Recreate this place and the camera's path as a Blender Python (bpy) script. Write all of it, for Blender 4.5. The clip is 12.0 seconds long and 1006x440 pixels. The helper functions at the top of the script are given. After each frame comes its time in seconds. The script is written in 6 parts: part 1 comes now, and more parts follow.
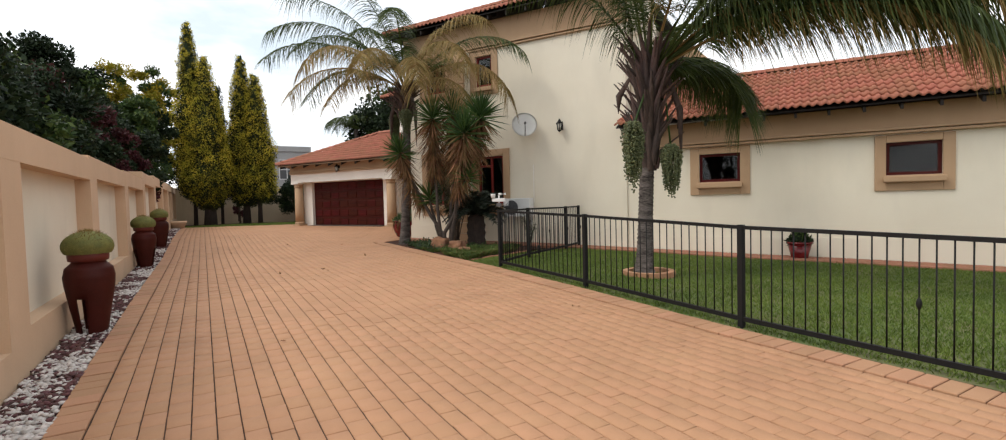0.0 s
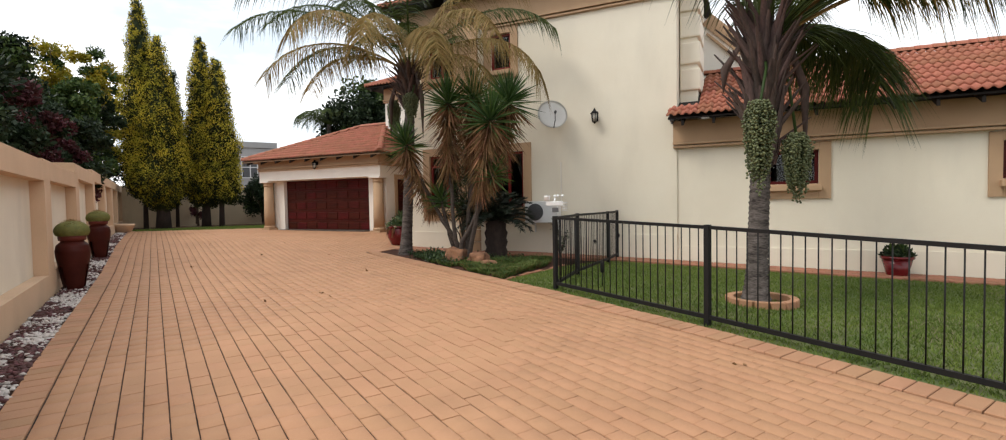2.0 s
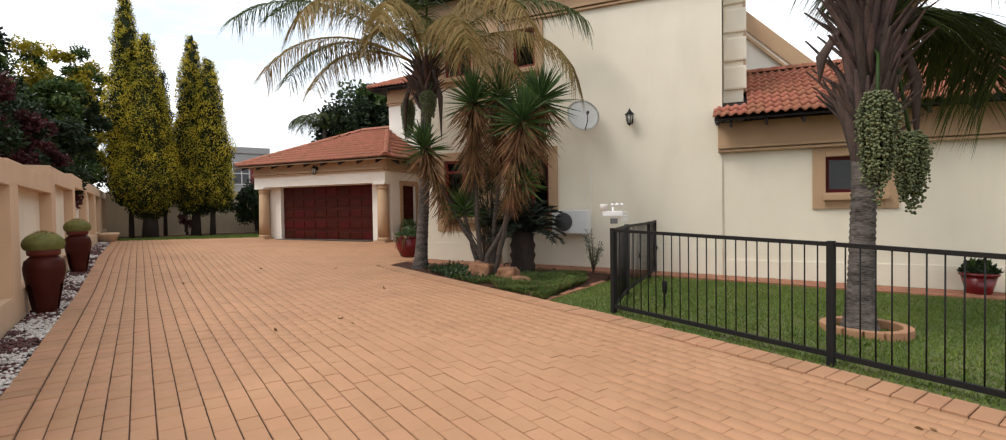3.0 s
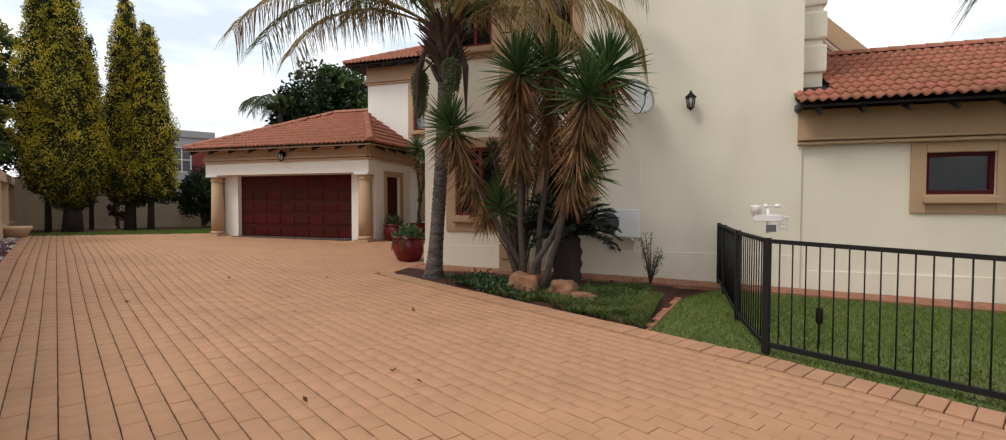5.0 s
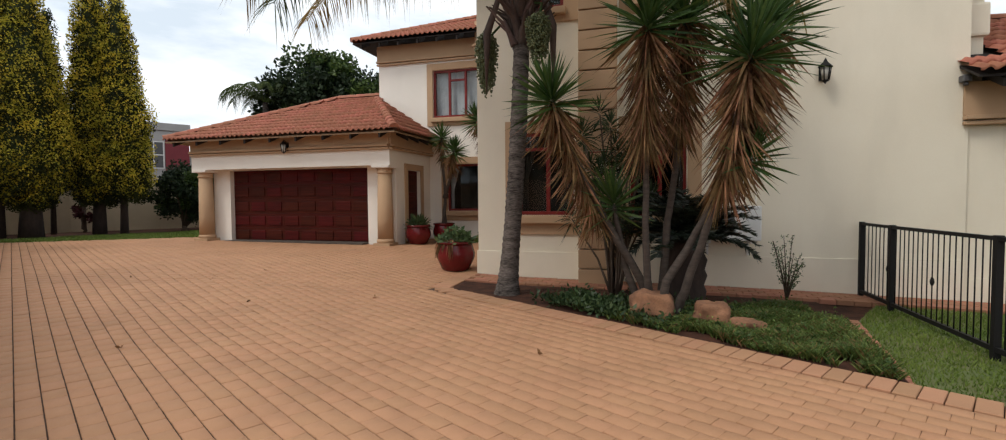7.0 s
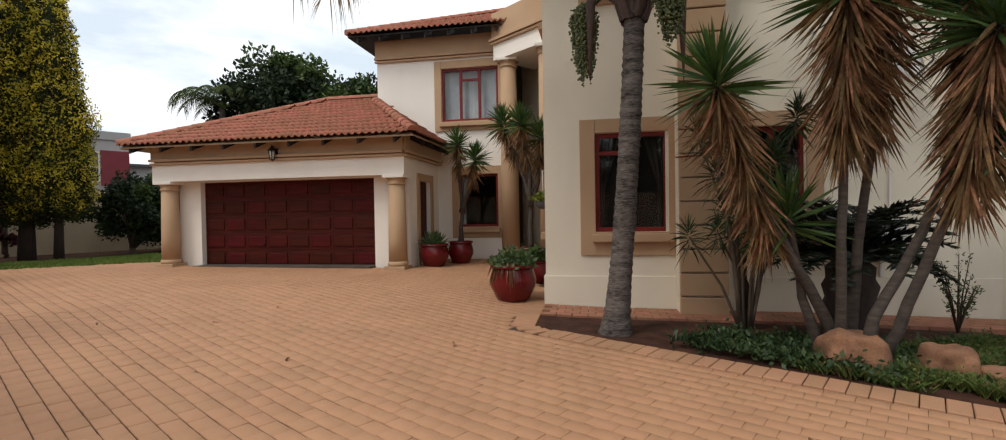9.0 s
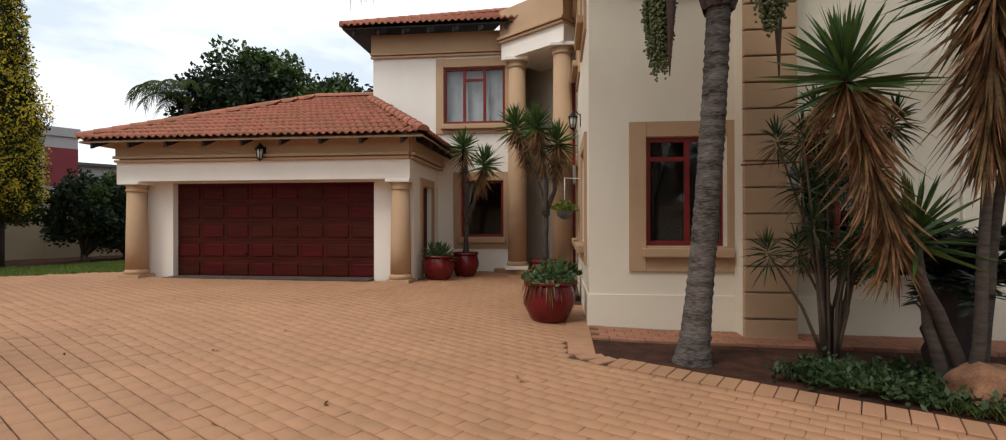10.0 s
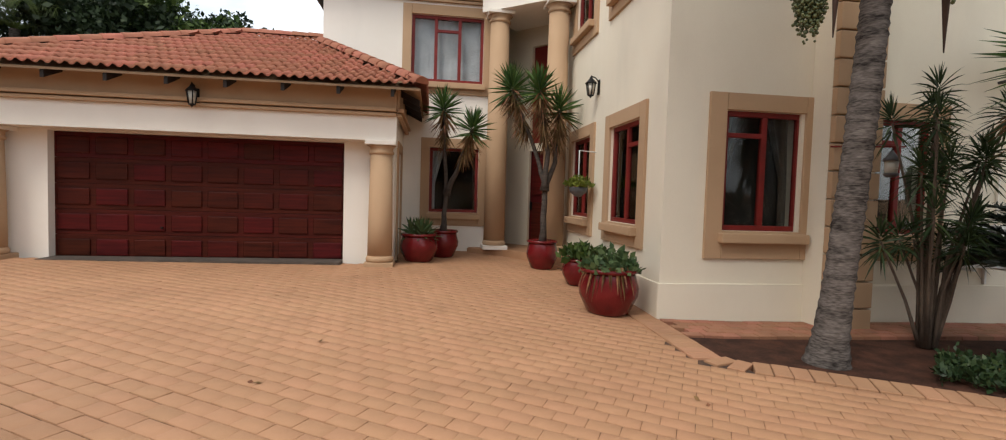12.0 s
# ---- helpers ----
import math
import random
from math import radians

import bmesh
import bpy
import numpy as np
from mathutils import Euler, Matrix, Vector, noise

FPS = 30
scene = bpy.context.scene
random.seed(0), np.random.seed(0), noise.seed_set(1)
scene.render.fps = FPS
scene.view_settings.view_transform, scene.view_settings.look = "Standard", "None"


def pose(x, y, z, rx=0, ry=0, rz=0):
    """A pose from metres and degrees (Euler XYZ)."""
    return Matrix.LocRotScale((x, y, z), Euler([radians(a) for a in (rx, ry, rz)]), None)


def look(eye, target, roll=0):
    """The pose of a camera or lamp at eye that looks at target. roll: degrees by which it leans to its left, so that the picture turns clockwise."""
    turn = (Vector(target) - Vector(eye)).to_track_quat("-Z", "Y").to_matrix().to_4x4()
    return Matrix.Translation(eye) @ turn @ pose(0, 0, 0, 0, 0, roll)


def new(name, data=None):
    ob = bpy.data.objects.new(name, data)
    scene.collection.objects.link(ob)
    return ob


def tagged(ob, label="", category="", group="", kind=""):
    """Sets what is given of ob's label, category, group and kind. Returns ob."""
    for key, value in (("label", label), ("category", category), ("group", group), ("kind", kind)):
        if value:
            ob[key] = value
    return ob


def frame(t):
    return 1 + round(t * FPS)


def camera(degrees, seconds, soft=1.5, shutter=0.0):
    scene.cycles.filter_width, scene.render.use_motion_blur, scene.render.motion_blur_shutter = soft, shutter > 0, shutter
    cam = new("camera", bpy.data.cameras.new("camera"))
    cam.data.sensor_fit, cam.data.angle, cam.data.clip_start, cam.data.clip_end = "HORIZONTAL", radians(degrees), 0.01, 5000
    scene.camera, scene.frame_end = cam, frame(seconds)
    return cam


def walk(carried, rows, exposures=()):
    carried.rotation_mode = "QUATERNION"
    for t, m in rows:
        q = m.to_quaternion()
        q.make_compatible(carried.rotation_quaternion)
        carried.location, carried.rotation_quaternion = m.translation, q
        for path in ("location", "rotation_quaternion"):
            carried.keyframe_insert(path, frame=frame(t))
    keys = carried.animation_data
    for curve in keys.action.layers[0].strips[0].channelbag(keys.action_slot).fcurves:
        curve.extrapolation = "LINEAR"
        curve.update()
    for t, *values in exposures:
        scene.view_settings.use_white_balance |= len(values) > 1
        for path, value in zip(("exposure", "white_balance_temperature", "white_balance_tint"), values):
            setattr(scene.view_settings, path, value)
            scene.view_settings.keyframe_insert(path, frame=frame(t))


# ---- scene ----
cam = camera(89.6, 12.0, soft=1.1)
# K: metres per unit of the plan; every mesh and place below is written in plan units
K = 0.925
METRES, EYE, TILT, LEAN, TURN = 18.5 * K, 1.5 * K, 0.0, 0.0, 29.8
ROWS = [
    (0.0, 0.0, 0.0, 0.0, -0.06, -2.28, 1.51),
    (0.5, -0.0229, 0.0347, 0.0006, -1.61, -2.25, 1.34),
    (1.0, -0.0464, 0.0715, 0.0012, -2.43, -2.21, 0.92),
    (1.5, -0.0673, 0.11, 0.002, -3.06, -2.23, 0.85),
    (2.0, -0.0883, 0.1468, 0.0029, -3.99, -2.1, 1.0),
    (2.5, -0.1096, 0.1833, 0.004, -4.59, -1.71, 1.06),
    (3.0, -0.1328, 0.2196, 0.0051, -5.08, -1.24, 0.85),
    (5.0, -0.2206, 0.3593, 0.0082, -10.82, -1.82, -0.13),
    (5.5, -0.2399, 0.396, 0.0092, -11.18, -2.11, -0.47),
    (6.0, -0.2605, 0.4317, 0.0098, -12.17, -2.28, -0.38),
    (6.5, -0.2814, 0.4675, 0.0102, -12.85, -2.46, 0.23),
    (7.0, -0.304, 0.5025, 0.0105, -13.55, -2.36, 0.42),
    (9.0, -0.3916, 0.6372, 0.0124, -19.27, -0.87, 0.97),
    (9.5, -0.4124, 0.6747, 0.0126, -21.75, -0.27, 0.7),
    (10.0, -0.435, 0.7112, 0.0135, -23.48, 0.13, 0.07),
    (10.5, -0.456, 0.7455, 0.0135, -25.52, 0.11, -0.69),
    (11.0, -0.4777, 0.7811, 0.0136, -29.52, -0.76, -1.2),
    (11.5, -0.5, 0.8167, 0.0135, -33.96, -1.97, -1.4),
    (12.0, -0.5235, 0.8513, 0.0137, -37.68, -2.71, -1.75),
]
walk(cam, [(t, pose(0, 0, EYE, TILT, LEAN, TURN) @ pose(METRES * x, METRES * y, METRES * z, 90 + pitch, roll, yaw)) for t, x, y, z, yaw, pitch, roll in ROWS],
     [(0.0, 0.62), (2.5, 0.74), (6.0, 0.43), (10.5, 0.49), (12.0, 0.73)])

# ---- world and sun: bright overcast ----
SUN_EL, SUN_AZ = radians(52), radians(222)      # azimuth from +y, clockwise
world = bpy.data.worlds.new("overcast_sky")
scene.world = world
world.use_nodes = True
wn, wl = world.node_tree.nodes, world.node_tree.links
wn.clear()
sky = wn.new("ShaderNodeTexSky")
sky.sky_type, sky.sun_disc, sky.sun_elevation, sky.sun_rotation = "NISHITA", False, SUN_EL, SUN_AZ
sky.dust_density, sky.air_density = 3.0, 1.2
sky_bg = wn.new("ShaderNodeBackground")
sky_bg.inputs[1].default_value = 0.10
wl.new(sky.outputs[0], sky_bg.inputs[0])
cloud_bg = wn.new("ShaderNodeBackground")
tc = wn.new("ShaderNodeTexCoord")
mp = wn.new("ShaderNodeMapping")
mp.inputs["Scale"].default_value = (1.0, 1.0, 3.2)
cl = wn.new("ShaderNodeTexNoise")
cl.inputs["Scale"].default_value, cl.inputs["Detail"].default_value, cl.inputs["Roughness"].default_value = 2.1, 7.0, 0.55
cr = wn.new("ShaderNodeValToRGB")
cr.color_ramp.elements[0].position, cr.color_ramp.elements[0].color = 0.37, (0.55, 0.62, 0.69, 1)
cr.color_ramp.elements[1].position, cr.color_ramp.elements[1].color = 0.58, (1.0, 1.0, 1.0, 1)
wl.new(tc.outputs["Generated"], mp.inputs[0])
wl.new(mp.outputs[0], cl.inputs["Vector"])
wl.new(cl.outputs["Fac"], cr.inputs[0])
wl.new(cr.outputs[0], cloud_bg.inputs[0])
cloud_bg.inputs[1].default_value = 1.08
mixw = wn.new("ShaderNodeMixShader")
mixw.inputs[0].default_value = 0.9
wo = wn.new("ShaderNodeOutputWorld")
wl.new(sky_bg.outputs[0], mixw.inputs[1])
wl.new(cloud_bg.outputs[0], mixw.inputs[2])
wl.new(mixw.outputs[0], wo.inputs[0])
sun_data = bpy.data.lights.new("sun", "SUN")
sun_data.energy, sun_data.angle, sun_data.color = 1.1, radians(18), (1.0, 0.95, 0.87)
sun = new("sun", sun_data)
sun_dir = Vector((math.sin(SUN_AZ) * math.cos(SUN_EL), math.cos(SUN_AZ) * math.cos(SUN_EL), math.sin(SUN_EL)))
sun.matrix_world = look(sun_dir * 60, (0, 0, 0))


# ---- materials ----
def mat(name, col, rough=0.7, col2=None, scale=4.0, grain=60.0, bump=0.15, metal=0.0, spec=0.5, dirt=0.0, rnd=0.0, stretch=(1, 1, 1), detail_mix=0.35, coat=0.0, trans=0.0, island=False):
    m = bpy.data.materials.new(name)
    m.use_nodes = True
    n, l = m.node_tree.nodes, m.node_tree.links
    b = n["Principled BSDF"]
    b.inputs["Roughness"].default_value, b.inputs["Metallic"].default_value = rough, metal
    b.inputs["Specular IOR Level"].default_value = min(spec, 0.22) if trans else spec
    b.inputs["Coat Weight"].default_value = coat
    geo = n.new("ShaderNodeNewGeometry")
    mapn = n.new("ShaderNodeMapping")
    mapn.inputs["Scale"].default_value = stretch
    l.new(geo.outputs["Position"], mapn.inputs[0])
    big = n.new("ShaderNodeTexNoise")
    big.inputs["Scale"].default_value, big.inputs["Detail"].default_value = scale, 6
    fine = n.new("ShaderNodeTexNoise")
    fine.inputs["Scale"].default_value, fine.inputs["Detail"].default_value = grain, 4
    l.new(mapn.outputs[0], big.inputs["Vector"])
    l.new(mapn.outputs[0], fine.inputs["Vector"])
    c2 = col2 or tuple(v * 0.82 for v in col)
    ramp = n.new("ShaderNodeValToRGB")
    ramp.color_ramp.elements[0].position, ramp.color_ramp.elements[1].position = 0.36, 0.66
    ramp.color_ramp.elements[0].color, ramp.color_ramp.elements[1].color = (*c2, 1), (*col, 1)
    avg = n.new("ShaderNodeMix")
    avg.inputs[0].default_value = detail_mix
    l.new(big.outputs["Fac"], avg.inputs[2])
    l.new(fine.outputs["Fac"], avg.inputs[3])
    l.new(avg.outputs[0], ramp.inputs[0])
    out = ramp.outputs[0]
    if rnd:
        hsv = n.new("ShaderNodeHueSaturation")
        if island:
            src = geo.outputs["Random Per Island"]
        else:
            src = n.new("ShaderNodeObjectInfo").outputs["Random"]
        mr = n.new("ShaderNodeMapRange")
        mr.inputs[3].default_value, mr.inputs[4].default_value = 1 - rnd, 1 + rnd
        l.new(src, mr.inputs[0])
        l.new(mr.outputs[0], hsv.inputs["Value"])
        mr2 = n.new("ShaderNodeMapRange")
        mr2.inputs[3].default_value, mr2.inputs[4].default_value = 0.5 + rnd * 0.06, 0.5 - rnd * 0.06
        l.new(src, mr2.inputs[0])
        l.new(mr2.outputs[0], hsv.inputs["Hue"])
        l.new(out, hsv.inputs["Color"])
        out = hsv.outputs[0]
    if dirt:
        st = n.new("ShaderNodeTexNoise")
        st.inputs["Scale"].default_value, st.inputs["Detail"].default_value = 0.9, 8
        ms = n.new("ShaderNodeMapping")
        ms.inputs["Scale"].default_value = (1.6, 1.6, 0.5)
        l.new(geo.outputs["Position"], ms.inputs[0])
        l.new(ms.outputs[0], st.inputs["Vector"])
        sr = n.new("ShaderNodeMapRange")
        sr.inputs[1].default_value, sr.inputs[2].default_value = 0.52, 0.75
        sr.inputs[3].default_value, sr.inputs[4].default_value = 0.0, dirt
        l.new(st.outputs["Fac"], sr.inputs[0])
        mx = n.new("ShaderNodeMix")
        mx.data_type = "RGBA"
        mx.inputs[7].default_value = (*(v * 0.55 for v in col), 1)
        l.new(sr.outputs[0], mx.inputs[0])
        l.new(out, mx.inputs[6])
        out = mx.outputs[2]
    l.new(out, b.inputs["Base Color"])
    if trans:
        b.inputs["Subsurface Weight"].default_value = 0.0
        tr = n.new("ShaderNodeBsdfTranslucent")
        l.new(out, tr.inputs[0])
        ms2 = n.new("ShaderNodeMixShader")
        ms2.inputs[0].default_value = trans
        l.new(b.outputs[0], ms2.inputs[1])
        l.new(tr.outputs[0], ms2.inputs[2])
        l.new(ms2.outputs[0], n["Material Output"].inputs[0])
    if bump:
        bp = n.new("ShaderNodeBump")
        bp.inputs["Strength"].default_value, bp.inputs["Distance"].default_value = bump, 0.01
        l.new(avg.outputs[0], bp.inputs["Height"])
        l.new(bp.outputs[0], b.inputs["Normal"])
    return m


CREAM = mat("cream_plaster", (0.78, 0.715, 0.585), 0.85, (0.74, 0.67, 0.54), 1.2, 90, 0.25, dirt=0.16)
CREAM_LIGHT = mat("pale_plaster", (0.83, 0.785, 0.715), 0.85, (0.79, 0.74, 0.665), 1.2, 90, 0.2, dirt=0.10)
TAN = mat("tan_plaster", (0.47, 0.31, 0.185), 0.85, (0.43, 0.28, 0.165), 1.5, 90, 0.25, dirt=0.18)
TAN_WALL = mat("rough_tan_plaster", (0.60, 0.415, 0.275), 0.88, (0.54, 0.37, 0.24), 1.5, 70, 0.35, dirt=0.2)
PANEL = mat("rough_cream_plaster", (0.73, 0.66, 0.54), 0.9, (0.67, 0.60, 0.485), 1.3, 70, 0.5, dirt=0.25)
TILE = mat("terracotta_tile", (0.37, 0.135, 0.077), 0.8, (0.27, 0.09, 0.052), 5, 80, 0.3, rnd=0.13, dirt=0.2)
TILE_J = mat("terracotta_tile_course", (0.37, 0.135, 0.077), 0.8, (0.27, 0.09, 0.052), 5, 80, 0.3, rnd=0.13, dirt=0.2, island=True)
PAVER = mat("clay_paver", (0.44, 0.235, 0.125), 0.8, (0.385, 0.20, 0.105), 1.1, 120, 0.4, rnd=0.035, dirt=0.3)
PAVER_J = mat("clay_paver_field", (0.44, 0.235, 0.125), 0.8, (0.385, 0.20, 0.105), 1.1, 120, 0.4, rnd=0.035, dirt=0.3, island=True)
JOINT = mat("sandy_joint", (0.11, 0.058, 0.034), 0.95, (0.014, 0.009, 0.007), 2.6, 30, 0.3, detail_mix=0.3)
KERB = mat("kerb_paver", (0.43, 0.23, 0.125), 0.82, (0.35, 0.18, 0.098), 2, 110, 0.4, rnd=0.08, dirt=0.25)
GRASS_SOIL = mat("lawn_soil", (0.075, 0.12, 0.028), 0.95, (0.13, 0.115, 0.05), 1.2, 40, 0.5)
GRASS = mat("grass_blade", (0.165, 0.222, 0.044), 0.6, (0.10, 0.152, 0.03), 0.9, 12, 0.0, rnd=0.18, island=True, trans=0.25)
SOIL = mat("brown_soil", (0.085, 0.035, 0.021), 0.95, (0.026, 0.012, 0.008), 5, 50, 1.0, spec=0.2)
STEEL = mat("black_painted_steel", (0.014, 0.014, 0.015), 0.55, (0.018, 0.017, 0.016), 8, 80, 0.08, spec=0.12)
WOOD = mat("meranti_wood", (0.09, 0.012, 0.008), 0.5, (0.036, 0.0055, 0.004), 3, 25, 0.12, spec=0.15, stretch=(0.6, 0.6, 9), rnd=0.18)
WOOD_FRAME = mat("red_brown_frame", (0.21, 0.020, 0.016), 0.45, (0.14, 0.014, 0.011), 4, 40, 0.06, spec=0.25)
DARK = mat("dark_interior", (0.02, 0.017, 0.015), 0.9, None, 2, 20, 0)
SOFFIT = mat("tan_soffit", (0.40, 0.265, 0.16), 0.85, (0.34, 0.225, 0.135), 2, 60, 0.15)
FASCIA = mat("dark_fascia", (0.016, 0.010, 0.008), 0.8, None, 4, 40, 0.1)
CURTAIN = mat("white_curtain", (0.78, 0.78, 0.80), 0.9, (0.55, 0.55, 0.58), 3, 60, 0.1)
GLAZE = mat("oxblood_glaze", (0.165, 0.010, 0.012), 0.25, (0.10, 0.006, 0.008), 5, 60, 0.05, coat=0.12, spec=0.35)
URN = mat("matt_red_clay", (0.125, 0.022, 0.015), 0.5, (0.085, 0.015, 0.010), 4, 70, 0.15, dirt=0.2, spec=0.3)
TRUNK = mat("palm_trunk", (0.185, 0.16, 0.145), 0.95, (0.022, 0.018, 0.016), 2.6, 16, 1.0, stretch=(1.0, 1.0, 4.5), detail_mix=0.5, spec=0.15)
BARK = mat("tree_bark", (0.12, 0.085, 0.06), 0.92, (0.06, 0.04, 0.028), 6, 40, 0.8, stretch=(2, 2, 0.7))
FROND = mat("palm_frond", (0.085, 0.112, 0.026), 0.55, (0.036, 0.056, 0.016), 3, 20, 0.0, rnd=0.3, island=True, trans=0.3)
FROND_DRY = mat("dry_palm_frond", (0.30, 0.215, 0.075), 0.7, (0.21, 0.14, 0.05), 3, 20, 0.0, rnd=0.3, island=True, trans=0.25)
YUCCA = mat("yucca_leaf", (0.075, 0.135, 0.032), 0.45, (0.03, 0.062, 0.018), 3, 20, 0.0, rnd=0.35, island=True, trans=0.2)
YUCCA_DRY = mat("dry_yucca_leaf", (0.32, 0.18, 0.08), 0.8, (0.055, 0.028, 0.016), 4, 26, 0.0, rnd=0.4, island=True, trans=0.2)
YUCCA_STEM = mat("yucca_stem", (0.085, 0.066, 0.054), 0.92, (0.035, 0.027, 0.022), 6, 40, 0.8, stretch=(1, 1, 4))
# golden leaf colour brightened for lit tips, then its copy darkened for shade
CYPRESS_LIT = mat("lit_golden_cypress", (0.66, 0.52, 0.05), 0.8, (0.27, 0.26, 0.028), 1.3, 6, 0.0, rnd=0.3, island=True, trans=0.35)
CYPRESS_SHADE = mat("shaded_cypress", (0.05, 0.056, 0.011), 0.85, (0.012, 0.017, 0.005), 0.8, 6, 0.0, rnd=0.22, island=True, trans=0.2)
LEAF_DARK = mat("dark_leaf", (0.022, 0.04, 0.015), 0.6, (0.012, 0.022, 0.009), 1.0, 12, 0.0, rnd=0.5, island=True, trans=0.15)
LEAF_MID = mat("green_leaf", (0.065, 0.105, 0.025), 0.5, (0.04, 0.07, 0.018), 1.0, 12, 0.0, rnd=0.45, island=True, trans=0.2)
LEAF_YEL = mat("yellow_leaf", (0.36, 0.27, 0.02), 0.6, (0.20, 0.19, 0.02), 1.0, 12, 0.0, rnd=0.35, island=True, trans=0.3)
LEAF_RED = mat("red_leaf", (0.10, 0.022, 0.025), 0.6, (0.05, 0.02, 0.02), 1.0, 12, 0.0, rnd=0.4, island=True, trans=0.2)
FRUIT = mat("green_palm_fruit", (0.115, 0.135, 0.055), 0.5, (0.07, 0.085, 0.03), 5, 40, 0.0, rnd=0.3, island=True)
STONE_W = mat("white_pebble", (0.60, 0.56, 0.52), 0.8, (0.45, 0.40, 0.37), 8, 60, 0.2, rnd=0.2, island=True)
STONE_R = mat("maroon_pebble", (0.12, 0.045, 0.04), 0.8, (0.07, 0.03, 0.03), 8, 60, 0.2, rnd=0.3, island=True)
ROCK = mat("sandstone_rock", (0.30, 0.145, 0.075), 0.9, (0.13, 0.06, 0.034), 5, 50, 0.8)
WHITE = mat("white_plastic", (0.75, 0.75, 0.74), 0.4, (0.68, 0.68, 0.67), 4, 50, 0.02)
GREYP = mat("grey_plastic", (0.10, 0.10, 0.105), 0.5, None, 5, 60, 0.03)
CACTUS = mat("barrel_cactus", (0.20, 0.19, 0.045), 0.75, (0.11, 0.12, 0.03), 12, 70, 0.6)
END_WALL = mat("weathered_cream_plaster", (0.66, 0.54, 0.37), 0.9, (0.52, 0.42, 0.29), 0.8, 60, 0.4, dirt=0.35)
DARK_BARK = mat("dark_bark", (0.05, 0.032, 0.025), 0.95, (0.025, 0.016, 0.013), 6, 40, 0.8, stretch=(2, 2, 0.6))
SILL = mat("stained_concrete", (0.10, 0.075, 0.06), 0.9, (0.05, 0.04, 0.033), 5, 60, 0.3)
CONCRETE = mat("grey_plaster", (0.42, 0.41, 0.40), 0.9, (0.37, 0.36, 0.355), 1.0, 50, 0.2, dirt=0.2)
BRICK_RED = mat("red_paint", (0.22, 0.03, 0.04), 0.7, None, 2, 50, 0.1)
# beige curtain with the indoor shade darkened into its colour
CURTAIN_DIM = mat("shaded_beige_curtain", (0.11, 0.095, 0.08), 0.9, (0.06, 0.052, 0.045), 3, 60, 0.1)
LAMP_GLASS = mat("frosted_lamp_glass", (0.55, 0.52, 0.45), 0.3, None, 5, 50, 0.0)


def glass_mat():
    m = bpy.data.materials.new("window_glass")
    m.use_nodes = True
    n, l = m.node_tree.nodes, m.node_tree.links
    n.remove(n["Principled BSDF"])
    tr, gl, fr, mx = n.new("ShaderNodeBsdfTransparent"), n.new("ShaderNodeBsdfGlossy"), n.new("ShaderNodeFresnel"), n.new("ShaderNodeMixShader")
    tr.inputs[0].default_value, gl.inputs["Roughness"].default_value = (0.86, 0.88, 0.88, 1), 0.02
    fr.inputs[0].default_value = 1.33
    l.new(fr.outputs[0], mx.inputs[0])
    l.new(tr.outputs[0], mx.inputs[1])
    l.new(gl.outputs[0], mx.inputs[2])
    l.new(mx.outputs[0], n["Material Output"].inputs[0])
    return m


GLASS = glass_mat()

# ---- building helpers ----
AXIS = radians(29.6)
DX, DY = -math.cos(AXIS), math.sin(AXIS)       # the way along the drive
NX, NY = math.sin(AXIS), math.cos(AXIS)        # across it, towards the house


def sn(s, n):
    return s * DX + n * NX, s * DY + n * NY


def to_sn(x, y):
    return x * DX + y * DY, x * NX + y * NY


def smooth(a, b, v):
    v = min(1.0, max(0.0, (v - a) / (b - a)))
    return v * v * (3 - 2 * v)


PROFILE = [(-60, -0.3), (0, -0.25), (4, -0.2), (7, -0.1), (10, -0.03), (14, 0.0), (18, 0.04), (21, 0.17), (24, 0.31), (30, 0.36), (60, 0.45), (4000, 0.45)]


def gz(x, y):
    """Height of the ground, in plan units."""
    s, n = to_sn(x, y)
    z = PROFILE[-1][1]
    for (a, za), (b, zb) in zip(PROFILE, PROFILE[1:]):
        if s <= b:
            z = za + (zb - za) * min(1, max(0, (s - a) / (b - a)))
            break
    return z - 0.13 * smooth(6.5, 12, n) * (1 - smooth(8, 16, s))


def finish(name, me, material):
    if isinstance(material, (list, tuple)):
        for m in material:
            me.materials.append(m)
    elif material:
        me.materials.append(material)
    return new(name, me)


def part(name, bm, material, parent=None, label="", smooth_shade=False):
    """One mesh from a bmesh in plan units, under a thing or a part."""
    bm.transform(Matrix.Scale(K, 4))
    bm.normal_update()
    me = bpy.data.meshes.new(name)
    bm.to_mesh(me)
    bm.free()
    if smooth_shade:
        me.shade_smooth()
    ob = finish(name, me, material)
    if parent:
        ob.parent = parent
    if label:
        tagged(ob, label)
    return ob


